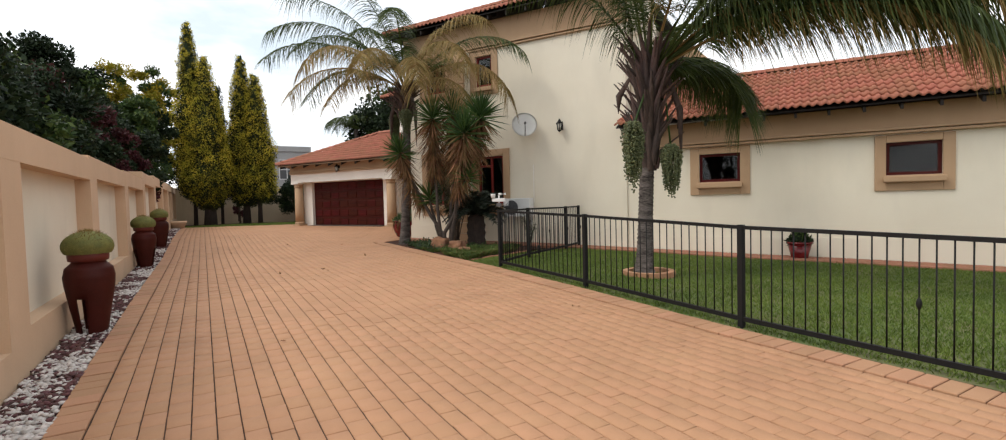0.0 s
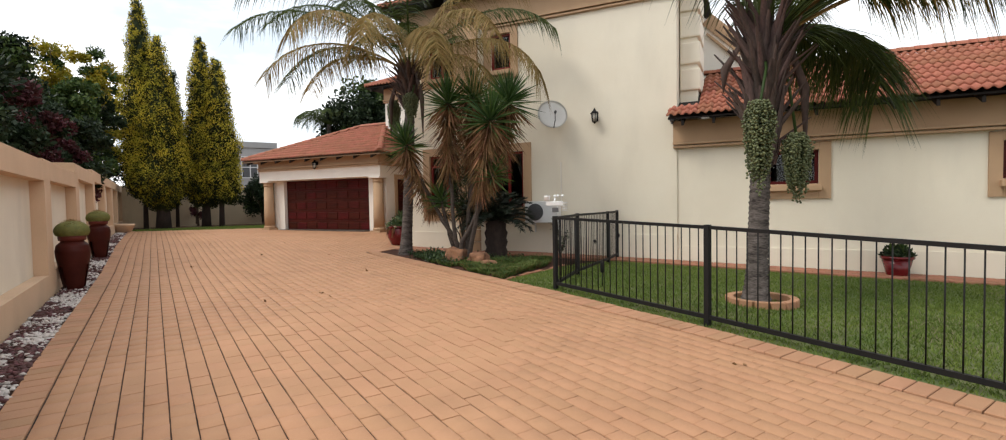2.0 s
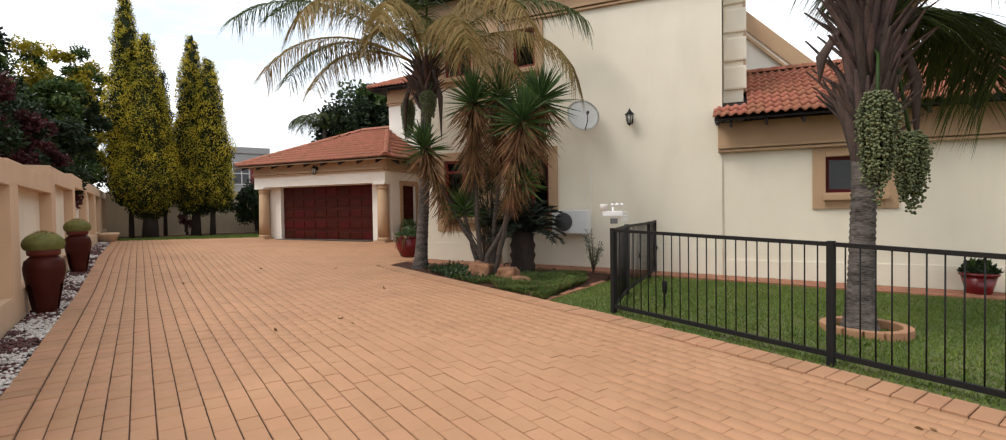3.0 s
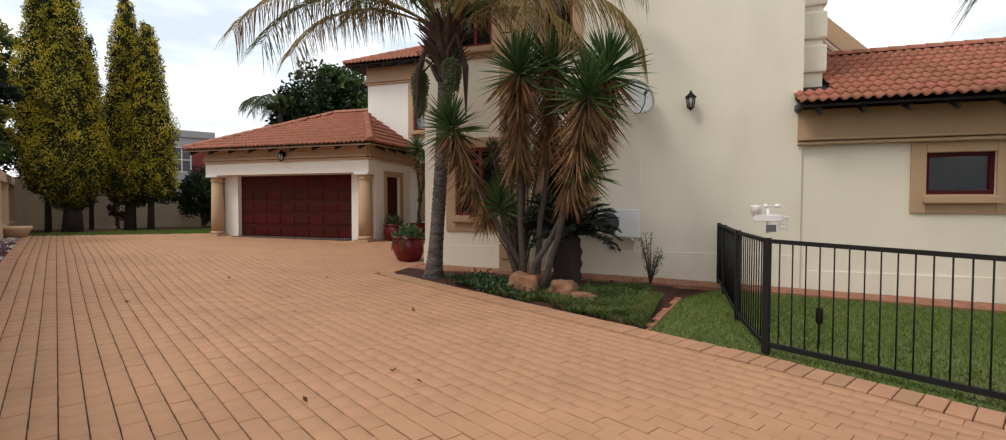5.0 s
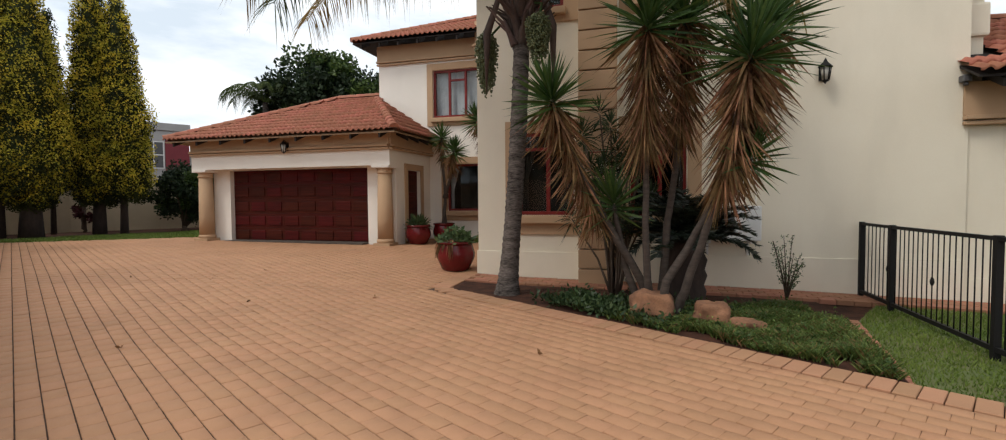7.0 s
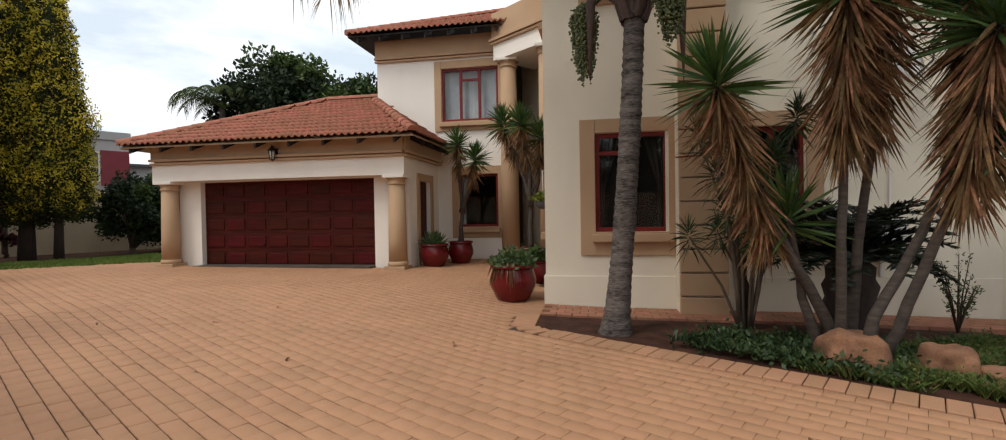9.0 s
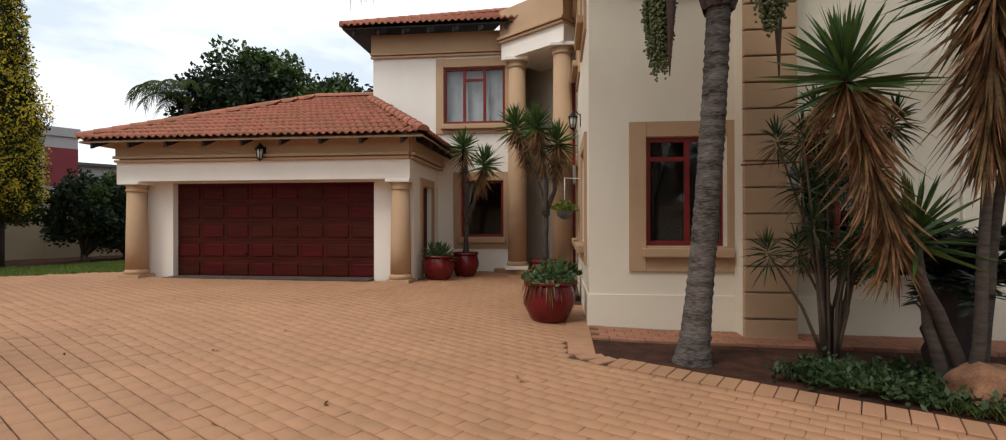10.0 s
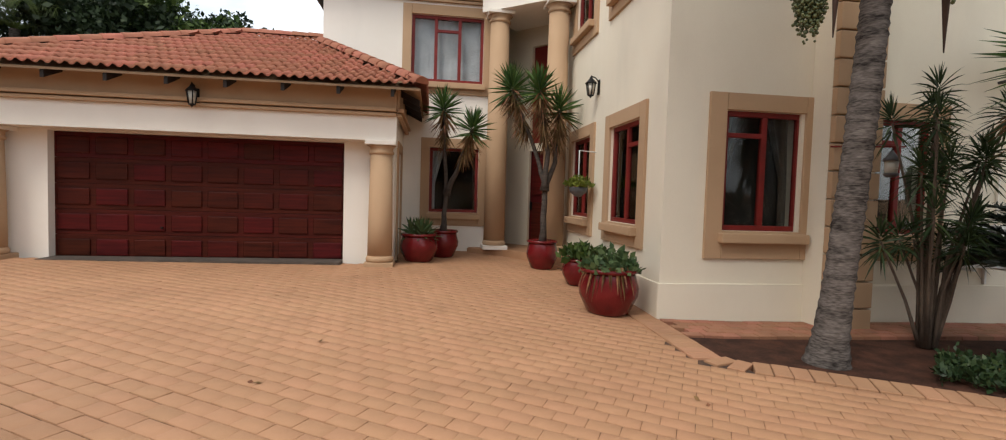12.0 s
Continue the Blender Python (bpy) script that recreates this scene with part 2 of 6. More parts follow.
def raw(name, verts, faces, material, parent=None, idx=None, smooth_shade=False, label=""):
    """One mesh from arrays in plan units; faces of three or four corners, or one array of them."""
    me = bpy.data.meshes.new(name)
    vv = np.asarray(verts, np.float32) * K
    if isinstance(faces, np.ndarray):
        flat, counts = faces.ravel(), np.full(len(faces), faces.shape[1])
    else:
        counts = np.array([len(f) for f in faces])
        flat = np.concatenate([np.asarray(f) for f in faces]) if len(set(counts)) > 1 else np.asarray(faces).ravel()
    me.vertices.add(len(vv))
    me.vertices.foreach_set("co", vv.ravel())
    me.loops.add(len(flat))
    me.loops.foreach_set("vertex_index", flat.astype(np.int32))
    me.polygons.add(len(counts))
    me.polygons.foreach_set("loop_start", np.concatenate(([0], np.cumsum(counts)[:-1])).astype(np.int32))
    if idx is not None:
        me.polygons.foreach_set("material_index", np.asarray(idx, np.int32))
    me.update(calc_edges=True)
    me.validate()
    if smooth_shade:
        me.shade_smooth()
    ob = finish(name, me, material)
    if parent:
        ob.parent = parent
    if label:
        tagged(ob, label)
    return ob


def leaf_cloud(name, points, sizes, mats, parent=None, idx=None, up=0.3, aspect=0.55, seed=0, label=""):
    """Many small four-cornered leaves at the points, each turned its own way."""
    r = np.random.RandomState(seed)
    n = len(points)
    P, S = np.asarray(points, float), np.asarray(sizes, float)[:, None]
    d = r.randn(n, 3) * (1, 1, 0.8) + (0, 0, up)
    d /= np.linalg.norm(d, axis=1, keepdims=True)
    s = np.cross(d, r.randn(n, 3))
    s /= np.linalg.norm(s, axis=1, keepdims=True) + 1e-9
    v = np.stack([P, P + d * S * 0.5 + s * S * aspect * 0.5, P + d * S, P + d * S * 0.5 - s * S * aspect * 0.5], 1).reshape(-1, 3)
    return raw(name, v, np.arange(4 * n).reshape(n, 4), mats, parent, idx, label=label)


def thing(name, loc, rz, label, category, group="", kind=""):
    ob = new(name)
    ob.empty_display_size = 0.1
    ob.matrix_basis = pose(K * loc[0], K * loc[1], K * loc[2], 0, 0, rz)
    return tagged(ob, label, category, group, kind)


def box(bm, x0, x1, y0, y1, z0, z1, bevel=0.0, m=None):
    mm = Matrix.Translation(((x0 + x1) / 2, (y0 + y1) / 2, (z0 + z1) / 2)) @ Matrix.Diagonal((x1 - x0, y1 - y0, z1 - z0, 1))
    if m is not None:
        mm = m @ mm
    g = bmesh.ops.create_cube(bm, size=1, matrix=mm)
    if bevel:
        es = list({e for v in g["verts"] for e in v.link_edges})
        bmesh.ops.bevel(bm, geom=es, offset=bevel, segments=2, affect="EDGES", profile=0.6)
    return bm


def boxes(*rows, bevel=0.0, m=None):
    bm = bmesh.new()
    for r in rows:
        box(bm, *r, bevel=bevel, m=m)
    return bm


def lathe(profile, seg=24, bm=None, m=None):
    """A turned body from (radius, z) pairs, bottom to top."""
    bm = bm or bmesh.new()
    m = m or Matrix.Identity(4)
    rings = []
    for r, z in profile:
        rings.append([bm.verts.new(m @ Vector((r * math.cos(2 * math.pi * i / seg), r * math.sin(2 * math.pi * i / seg), z))) for i in range(seg)])
    for a, b in zip(rings, rings[1:]):
        for i in range(seg):
            f = bm.faces.new((a[i], a[(i + 1) % seg], b[(i + 1) % seg], b[i]))
            f.smooth = True
    bm.faces.new(rings[0][::-1])
    bm.faces.new(rings[-1])
    return bm


def tube(bm, pts, radii, seg=8):
    """A bent tube through points; returns nothing."""
    rings = []
    for i, p in enumerate(pts):
        p = Vector(p)
        way = (Vector(pts[min(i + 1, len(pts) - 1)]) - Vector(pts[max(i - 1, 0)])).normalized()
        side = way.cross(Vector((0.31, 0.95, 0.05))).normalized()
        up = side.cross(way)
        r = radii[i] if isinstance(radii, (list, tuple)) else radii
        rings.append([bm.verts.new(p + side * r * math.cos(2 * math.pi * k / seg) + up * r * math.sin(2 * math.pi * k / seg)) for k in range(seg)])
    for a, b in zip(rings, rings[1:]):
        for k in range(seg):
            f = bm.faces.new((a[k], a[(k + 1) % seg], b[(k + 1) % seg], b[k]))
            f.smooth = True
    bm.faces.new(rings[0][::-1])
    bm.faces.new(rings[-1])


def wall(name, p0, p1, z0, z1, thick, openings, material, label, parent=None):
    """A wall whose outer face runs from p0 to p1, with the thickness on the left of that way; openings (u0, u1, z0, z1)."""
    p0, p1 = Vector((*p0, 0)), Vector((*p1, 0))
    length = (p1 - p0).length
    u = (p1 - p0) / length
    inn = Vector((-u.y, u.x, 0))
    us = sorted({0.0, length, *(o[0] for o in openings), *(o[1] for o in openings)})
    zs = sorted({z0, z1, *(o[2] for o in openings), *(o[3] for o in openings)})
    bm = bmesh.new()
    cache = {}

    def v(a, z, d):
        key = (round(a, 4), round(z, 4), d)
        if key not in cache:
            w = p0 + u * a + inn * (thick * d)
            cache[key] = bm.verts.new((w.x, w.y, z))
        return cache[key]

    def solid(i, j):
        if not (0 <= i < len(us) - 1 and 0 <= j < len(zs) - 1):
            return False
        a, z = (us[i] + us[i + 1]) / 2, (zs[j] + zs[j + 1]) / 2
        return not any(o[0] < a < o[1] and o[2] < z < o[3] for o in openings)
    for i in range(len(us) - 1):
        for j in range(len(zs) - 1):
            if not solid(i, j):
                continue
            a, b, c, d = us[i], us[i + 1], zs[j], zs[j + 1]
            bm.faces.new((v(a, c, 0), v(b, c, 0), v(b, d, 0), v(a, d, 0)))
            bm.faces.new((v(a, d, 1), v(b, d, 1), v(b, c, 1), v(a, c, 1)))
            for di, dj, q in ((-1, 0, ((a, c), (a, d))), (1, 0, ((b, d), (b, c))), (0, -1, ((b, c), (a, c))), (0, 1, ((a, d), (b, d)))):
                if not solid(i + di, j + dj) and 0 <= i + di < len(us) - 1:
                    (qa, qz), (ra, rz) = q
                    bm.faces.new((v(qa, qz, 0), v(ra, rz, 0), v(ra, rz, 1), v(qa, qz, 1)))
    bmesh.ops.recalc_face_normals(bm, faces=bm.faces)
    ob = part(name, bm, material, parent)
    if not parent:
        tagged(ob, label, "wall", kind="structure")
    return ob

# ---- ground ----
ss = [-900, -300, -100, -40, -20] + list(np.arange(-10, 61, 1.0)) + [80, 150, 400, 900]
ns = [-900, -300, -100, -40, -20] + list(np.arange(-10, 41, 1.0)) + [60, 150, 400, 900]
gv, gf = [], []
for s in ss:
    for n in ns:
        x, y = sn(s, n)
        gv.append((x, y, gz(x, y) - 0.06))
for i in range(len(ss) - 1):
    for j in range(len(ns) - 1):
        w = len(ns)
        gf.append((i * w + j, i * w + j + 1, (i + 1) * w + j + 1, (i + 1) * w + j))
tagged(raw("ground", gv, gf, SOIL), "bare brown soil under garden and drive", "ground", kind="structure")

# ---- house walls ----
FY, BY, LY, GY = 15.55, 21.8, 15.6, 19.3     # front wing, tower, low wing, garage front
WX, RX = -13.05, -4.45                       # wing's side wall and its far end
front_openings = [(-12.2, -11.0, 1.36, 3.06), (-9.9, -8.85, 1.36, 3.06), (-12.12, -11.2, 5.55, 6.62), (-9.87, -9.2, 5.55, 6.62)]
wall("wall_front_wing", (WX, FY), (RX, FY), -0.5, 7.8, 0.3, [(a - WX, b - WX, c, d) for a, b, c, d in front_openings], CREAM, "cream plastered two-storey wall with windows")
side_openings = [(16.4, 17.75, 1.36, 3.04), (18.9, 20.25, 1.36, 3.04), (16.45, 17.8, 5.4, 6.6), (18.95, 20.25, 5.4, 6.6)]
SIDE_END = 22.6
wall("wall_wing_side", (WX, SIDE_END), (WX, FY), -0.5, 7.8, 0.3, [(SIDE_END - b, SIDE_END - a, c, d) for a, b, c, d in side_openings], CREAM, "cream plastered side wall with recessed windows")
wall("wall_wing_end", (RX, FY), (RX, 24.0), -0.5, 7.8, 0.3, [], CREAM, "cream plastered end wall of the upper storey")
tower_openings = [(-16.84, -15.05, 4.56, 6.19), (-16.33, -15.1, 1.3, 2.92)]
wall("wall_tower", (-18.95, BY), (-14.75, BY), -0.5, 7.2, 0.3, [(a + 18.95, b + 18.95, c, d) for a, b, c, d in tower_openings], CREAM_LIGHT, "pale plastered two-storey wall behind the garage")
wall("wall_tower_side", (-18.95, 28.0), (-18.95, BY), -0.5, 7.2, 0.3, [], CREAM_LIGHT, "pale plastered side wall of the upper storey")
wall("wall_porch", (-14.75, BY), (-14.75, 24.2), -0.5, 7.2, 0.3, [], CREAM, "cream wall inside the entrance porch")
wall("wall_entrance", (-14.75, 23.6), (-12.75, 21.6), -0.5, 7.2, 0.3, [(1.55, 2.65, 0.5, 3.0), (1.55, 2.65, 3.2, 5.8)], CREAM, "cream wall round the front door")
wall("wall_low_wing", (RX - 0.1, LY), (9.5, LY), -0.7, 3.55, 0.24, [(a - RX + 0.1, b - RX + 0.1, c, d) for a, b, c, d in [(-2.34, -1.27, 1.85, 2.65), (2.0, 3.08, 1.85, 2.65)]], CREAM, "cream plastered single-storey wall")
wall("wall_low_wing_end", (9.5, LY), (9.5, 21.0), -0.7, 3.55, 0.3, [], CREAM, "cream plastered end wall")
wall("wall_garage_front", (-23.98, GY), (-17.0, GY), -0.2, 3.2, 0.3, [(0.7, 5.99, -0.2, 2.72)], CREAM_LIGHT, "pale plastered garage front with a wide opening")
wall("wall_garage_side", (-17.0, GY), (-17.0, BY), -0.2, 3.6, 0.3, [(0.75, 1.7, 0.36, 2.65)], CREAM_LIGHT, "pale plastered garage side wall with a doorway")
wall("wall_garage_far_side", (-23.98, 26.0), (-23.98, GY), -0.2, 3.6, 0.3, [], CREAM_LIGHT, "pale plastered garage far side wall")
wall("wall_house_back", (9.5, 30.0), (-24.0, 30.0), -0.5, 3.4, 0.3, [], CREAM, "cream plastered back wall of the house")

# ---- garage lintel, cornice ----
bm = boxes((-24.38, -16.97, 18.87, 19.24, 3.17, 3.84))
tagged(part("trim", bm, TAN), "tan plastered beam behind the garage cornice", "beam", kind="structure")
bm = boxes((-24.4, -16.95, 18.82, 19.28, 2.74, 3.2))
tagged(part("trim", bm, CREAM_LIGHT), "pale plastered lintel beam over the garage columns", "beam", kind="structure")


def cornice(lx0, lx1, y, z0, z1, material=None, label="tan moulded cornice band under the eaves", ends=0.0):
    """A band with two rounded fillets at its foot, on a wall that faces -y."""
    h = z1 - z0
    b = boxes((lx0, lx1, y - 0.05, y - 0.003, z0 + 0.16, z1), (lx0 - ends, lx1 + ends, y - 0.13, y - 0.003, z0 + 0.085, z0 + 0.155), (lx0 - ends * 0.6, lx1 + ends * 0.6, y - 0.09, y - 0.003, z0, z0 + 0.06), bevel=0.012)
    return tagged(part("trim", b, material or TAN), label, "cornice", kind="structure")


cornice(-24.4, -16.95, 18.82, 3.2, 3.80)
cornice(WX - 0.1, RX + 0.1, FY, 6.82, 7.8)
cornice(RX - 0.09, 9.5, LY - 0.053, 2.86, 3.57)
cornice(-19.0, -14.75, BY, 6.5, 7.2)
b = boxes((-16.95, -16.9, 18.82, BY, 3.3, 3.78), (-16.95, -16.82, 18.82, BY, 3.285, 3.355), (-16.95, -16.86, 18.82, BY, 3.2, 3.26), bevel=0.012)
tagged(part("trim", b, TAN), "tan moulded cornice band along the garage side", "cornice", kind="structure")
b = boxes((WX - 0.05, WX - 0.003, FY, SIDE_END, 6.98, 7.8), (WX - 0.13, WX - 0.003, FY, SIDE_END, 6.905, 6.975), (WX - 0.09, WX - 0.003, FY, SIDE_END, 6.82, 6.88), bevel=0.012)
tagged(part("trim", b, TAN), "tan moulded cornice band along the side wall", "cornice", kind="structure")


# ---- roofs ----
def tile_mesh(w=0.36, l=0.43):
    """One curved roof tile, its width along x, its length up the slope along y."""
    verts, faces = [], []
    half = [(0.0, 0.0), (0.12, 0.0), (0.19, 0.018), (0.27, 0.048), (0.34, 0.052), (0.42, 0.034), (0.485, 0.006)]
    prof = half + [(x + 0.5, z) for x, z in half] + [(1.0, 0.0)]
    k = len(prof)
    for yy, lift in ((0.0, 0.055), (l, 0.0)):
        for px, pz in prof:
            verts.append((px * w, yy, pz * 0.95 + lift))
    for px, pz in prof:
        verts.append((px * w, 0.0, pz * 0.95 + 0.012))
    for i in range(k - 1):
        faces.append((i, i + 1, k + i + 1, k + i))
        faces.append((2 * k + i, 2 * k + i + 1, i + 1, i))
    return np.array(verts), faces


TV, TF = tile_mesh()
TILE_ME = bpy.data.meshes.new("roof_tile")
TILE_ME.from_pydata([tuple(v) for v in TV * K], [], TF)
TILE_ME.materials.append(TILE)
TILE_ME.shade_smooth()


def inside(poly, px, py):
    c = False
    for (ax, ay), (bx, by) in zip(poly, poly[1:] + poly[:1]):
        if (ay > py) != (by > py) and px < (bx - ax) * (py - ay) / (by - ay) + ax:
            c = not c
    return c


def slope_tiles(parent, origin, u, pitch, poly, singles=0, w=0.36, gauge=0.37):
    """Tiles over a slope: origin at the eave, u along it, poly in (u, plan distance up); the first ones are pieces of their own."""
    u = Vector(u).normalized()
    back = Vector((-u.y, u.x, 0))
    up = back * math.cos(pitch) + Vector((0, 0, math.sin(pitch)))
    nrm = u.cross(up)
    us = [p[0] for p in poly]
    vs = [p[1] for p in poly]
    base = np.array([list(u), list(up), list(nrm)])
    jv, jf = [], []
    made = 0
    rnd = random.Random(len(poly) + int(us[1] * 7))
    rows = int(max(vs) / math.cos(pitch) / gauge) + 1
    for r in range(rows):
        v0 = r * gauge - 0.06
        for c in range(int((max(us) - min(us)) / w) + 2):
            a = min(us) + c * w
            if not inside(poly, a + w / 2, (v0 + gauge * 0.45) * math.cos(pitch)):
                continue
            o = Vector(origin) + u * (a + rnd.uniform(-0.004, 0.004)) + up * (v0 + rnd.uniform(-0.008, 0.008)) + nrm * (0.06 + rnd.uniform(0, 0.008))
            if made < singles:
                t = new("roof_tile", TILE_ME)
                t.parent = parent
                mm = Matrix((u, up, nrm)).transposed().to_4x4()
                t.matrix_basis = Matrix.Translation(o * K) @ mm
                made += 1
            else:
                k0 = len(jv)
                jv.extend(TV @ base + np.array(o))
                jf.extend(tuple(i + k0 for i in f) for f in TF)
    if jv:
        ob = raw("tile_courses", jv, jf, TILE_J, parent, smooth_shade=True)
        tagged(ob, kind="stuff")


def caps(parent, p0, p1, material=None):
    """Half-round cap tiles along a hip or a ridge."""
    p0, p1 = Vector(p0), Vector(p1)
    way = (p1 - p0)
    count = max(1, int(way.length / 0.36))
    bm = bmesh.new()
    side = way.cross(Vector((0, 0, 1))).normalized()
    up = side.cross(way).normalized()
    w = way.normalized()
    for i in range(count):
        q0, q1 = p0 + way * (i / count) - w * 0.03, p0 + way * ((i + 1) / count) + w * 0.03
        ring = []
        for q, r in ((q0, 0.15), (q1, 0.13)):
            ring.append([bm.verts.new(q + side * r * math.cos(a) + up * (r * 0.85 * math.sin(a) + 0.05)) for a in [math.pi * k / 6 for k in range(7)]])
        for k in range(6):
            f = bm.faces.new((ring[0][k], ring[0][k + 1], ring[1][k + 1], ring[1][k]))
            f.smooth = True
        bm.faces.new(ring[0][::-1])
    bmesh.ops.recalc_face_normals(bm, faces=bm.faces)
    ob = part("ridge_caps", bm, TILE_J, parent)
    return ob


def deck(parent, pts_faces, thick=0.04, material=None):
    """The boards under the tiles: closed plates with a dark fascia edge."""
    bm = bmesh.new()
    for pts in pts_faces:
        top = [bm.verts.new(p) for p in pts]
        low = [bm.verts.new((p[0], p[1], p[2] - thick)) for p in pts]
        bm.faces.new(top)
        bm.faces.new(low[::-1])
        for i in range(len(pts)):
            j = (i + 1) % len(pts)
            bm.faces.new((top[j], top[i], low[i], low[j]))
    bmesh.ops.recalc_face_normals(bm, faces=bm.faces)
    return part("roof_deck", bm, material or FASCIA, parent)


def rafters(parent, x0, x1, y0, y1, z0, z1, step, along="x"):
    """Rafter feet under the eave."""
    bm = bmesh.new()
    c = x0
    while c <= x1:
        pts = [(c - 0.03, y0, z0), (c + 0.03, y0, z0), (c + 0.03, y1, z1), (c - 0.03, y1, z1)]
        if along == "y":
            pts = [(p[1], p[0], p[2]) for p in pts]
        a = [bm.verts.new(p) for p in pts]
        b2 = [bm.verts.new((p[0], p[1], p[2] - 0.13)) for p in pts]
        bm.faces.new(a)
        bm.faces.new(b2[::-1])
        for i in range(4):
            j = (i + 1) % 4
            bm.faces.new((a[j], a[i], b2[i], b2[j]))
        c += step
    bmesh.ops.recalc_face_normals(bm, faces=bm.faces)
    return part("rafter_feet", bm, FASCIA, parent)


PITCH = math.atan(0.45)
# garage roof
groof = tagged(new("roof_garage"), "terracotta tiled hip roof over the garage", "roof", kind="structure")
EX0, EX1, EY, EZ = -24.9, -16.5, 18.3, 3.66
RIY = 22.3
RZ = EZ + (RIY - EY) * 0.45
HX = -18.97                                     # the ridge meets the tower here
HZ = EZ + (BY - EY) * 0.45
deck(groof, [[(EX0, EY, EZ), (EX1, EY, EZ), (HX, BY - 0.02, HZ), (HX, RIY, RZ), (EX0 + (RIY - EY), RIY, RZ)],
             [(EX0, EY + 8, EZ), (EX0, EY, EZ), (EX0 + (RIY - EY), RIY, RZ)],
             [(EX1, EY, EZ), (EX1, BY - 0.02, EZ), (HX, BY - 0.02, HZ)],
             [(HX, RIY, RZ), (HX, EY + 8, EZ), (EX0, EY + 8, EZ), (EX0 + (RIY - EY), RIY, RZ)]], material=SOFFIT)
D = RIY - EY
slope_tiles(groof, (EX0, EY, EZ), (1, 0, 0), PITCH, [(0, -0.2), (EX1 - EX0, -0.2), (EX1 - EX0, 0), (HX - EX0, BY - EY), (HX - EX0, D), (D, D), (0, 0)], singles=300)
slope_tiles(groof, (EX1, EY, EZ), (0, 1, 0), math.atan2(HZ - EZ, EX1 - HX), [(0, -0.2), (BY - EY, -0.2), (BY - EY, EX1 - HX), (0, 0)])
slope_tiles(groof, (EX0, EY + 8, EZ), (0, -1, 0), PITCH, [(0, -0.2), (8, -0.2), (8, 0), (4, 4), (0, 0)])
caps(groof, (EX0, EY, EZ + 0.05), (EX0 + D, RIY, RZ + 0.06))
caps(groof, (EX1, EY, EZ + 0.05), (HX, BY - 0.1, HZ + 0.04))
caps(groof, (EX0 + D, RIY, RZ + 0.06), (HX, RIY, RZ + 0.06))
rafters(groof, EX0 + 0.3, EX1 - 0.2, EY + 0.03, EY + 0.75, EZ - 0.04, EZ + 0.27, 0.95)
rafters(groof, EY + 0.9, BY - 0.2, EX1 - 0.03, EX1 - 0.7, EZ - 0.06, EZ + 0.27, 0.72, along="y")
# low wing roof
lroof = tagged(new("roof_low_wing"), "terracotta tiled roof over the single-storey wing", "roof", kind="structure")
LE, LZ, LR, LRZ = 15.0, 3.58, 18.2, 5.18
LP = math.atan((LRZ - LZ) / (LR - LE))
deck(lroof, [[(RX - 0.15, LE, LZ), (10.2, LE, LZ), (10.2, LR, LRZ), (-3.95, LR, LRZ), (RX - 0.15, FY - 0.02, LZ + 0.26)], [(-3.95, LR, LRZ), (10.2, LR, LRZ), (10.2, 21.4, LZ), (-3.95, 21.4, LZ)]])
slope_tiles(lroof, (RX - 0.18, LE, LZ), (1, 0, 0), LP, [(0, -0.2), (14.6, -0.2), (14.6, 3.2), (0.62, 3.2), (0.62, 1.0), (0.5, 0.5), (0.0, 0.5)], singles=300)
caps(lroof, (-3.95, LR, LRZ + 0.05), (10.2, LR, LRZ + 0.05))
rafters(lroof, RX + 0.2, 9.8, LE + 0.03, LE + 0.58, LZ - 0.07, LZ + 0.2, 0.72)
# front wing roof
froof = tagged(new("roof_front_wing"), "terracotta tiled roof over the two-storey wing", "roof", kind="structure")
FE, FZ = 14.95, 7.85
deck(froof, [[(-13.6, FE, FZ), (-3.9, FE, FZ), (-8.7, 19.8, 10.1), (-8.8, 19.8, 10.1)], [(-3.9, FE, FZ), (-3.9, 24.6, FZ), (-8.7, 19.8, 10.1)], [(-13.6, 24.6, FZ), (-13.6, FE, FZ), (-8.8, 19.8, 10.1)], [(-3.9, 24.6, FZ), (-13.6, 24.6, FZ), (-8.75, 19.8, 10.1)]])
slope_tiles(froof, (-13.6, FE, FZ), (1, 0, 0), PITCH, [(0, -0.2), (9.7, -0.2), (9.7, 0), (4.9, 4.8), (4.8, 4.8), (0, 0)])
slope_tiles(froof, (-13.6, 24.6, FZ), (0, -1, 0), PITCH, [(0, -0.2), (9.65, -0.2), (9.65, 0), (4.8, 4.8), (0, 0)])
rafters(froof, -13.3, -4.2, FE + 0.03, FE + 0.6, FZ - 0.07, FZ + 0.2, 0.72)
caps(froof, (-13.6, FE, FZ + 0.04), (-8.8, 19.8, 10.15))
caps(froof, (-3.9, FE, FZ + 0.04), (-8.7, 19.8, 10.15))
# tower roof
troof = tagged(new("roof_tower"), "terracotta tiled hip roof over the upper storey", "roof", kind="structure")
TE, TZ = 21.15, 7.2
deck(troof, [[(-19.6, TE, TZ), (-13.2, TE, TZ), (-13.2, 25.5, TZ + 2.0), (-15.25, 25.5, TZ + 2.0)], [(-19.6, 29.5, TZ), (-19.6, TE, TZ), (-15.25, 25.5, TZ + 2.0)]])
slope_tiles(troof, (-19.6, TE, TZ), (1, 0, 0), PITCH, [(0, -0.2), (5.0, -0.2), (5.0, 4.3), (4.35, 4.3), (0, 0)])
slope_tiles(troof, (-19.6, 29.5, TZ), (0, -1, 0), PITCH, [(0, -0.2), (8.35, -0.2), (8.35, 0), (4.1, 4.2), (0, 0)])
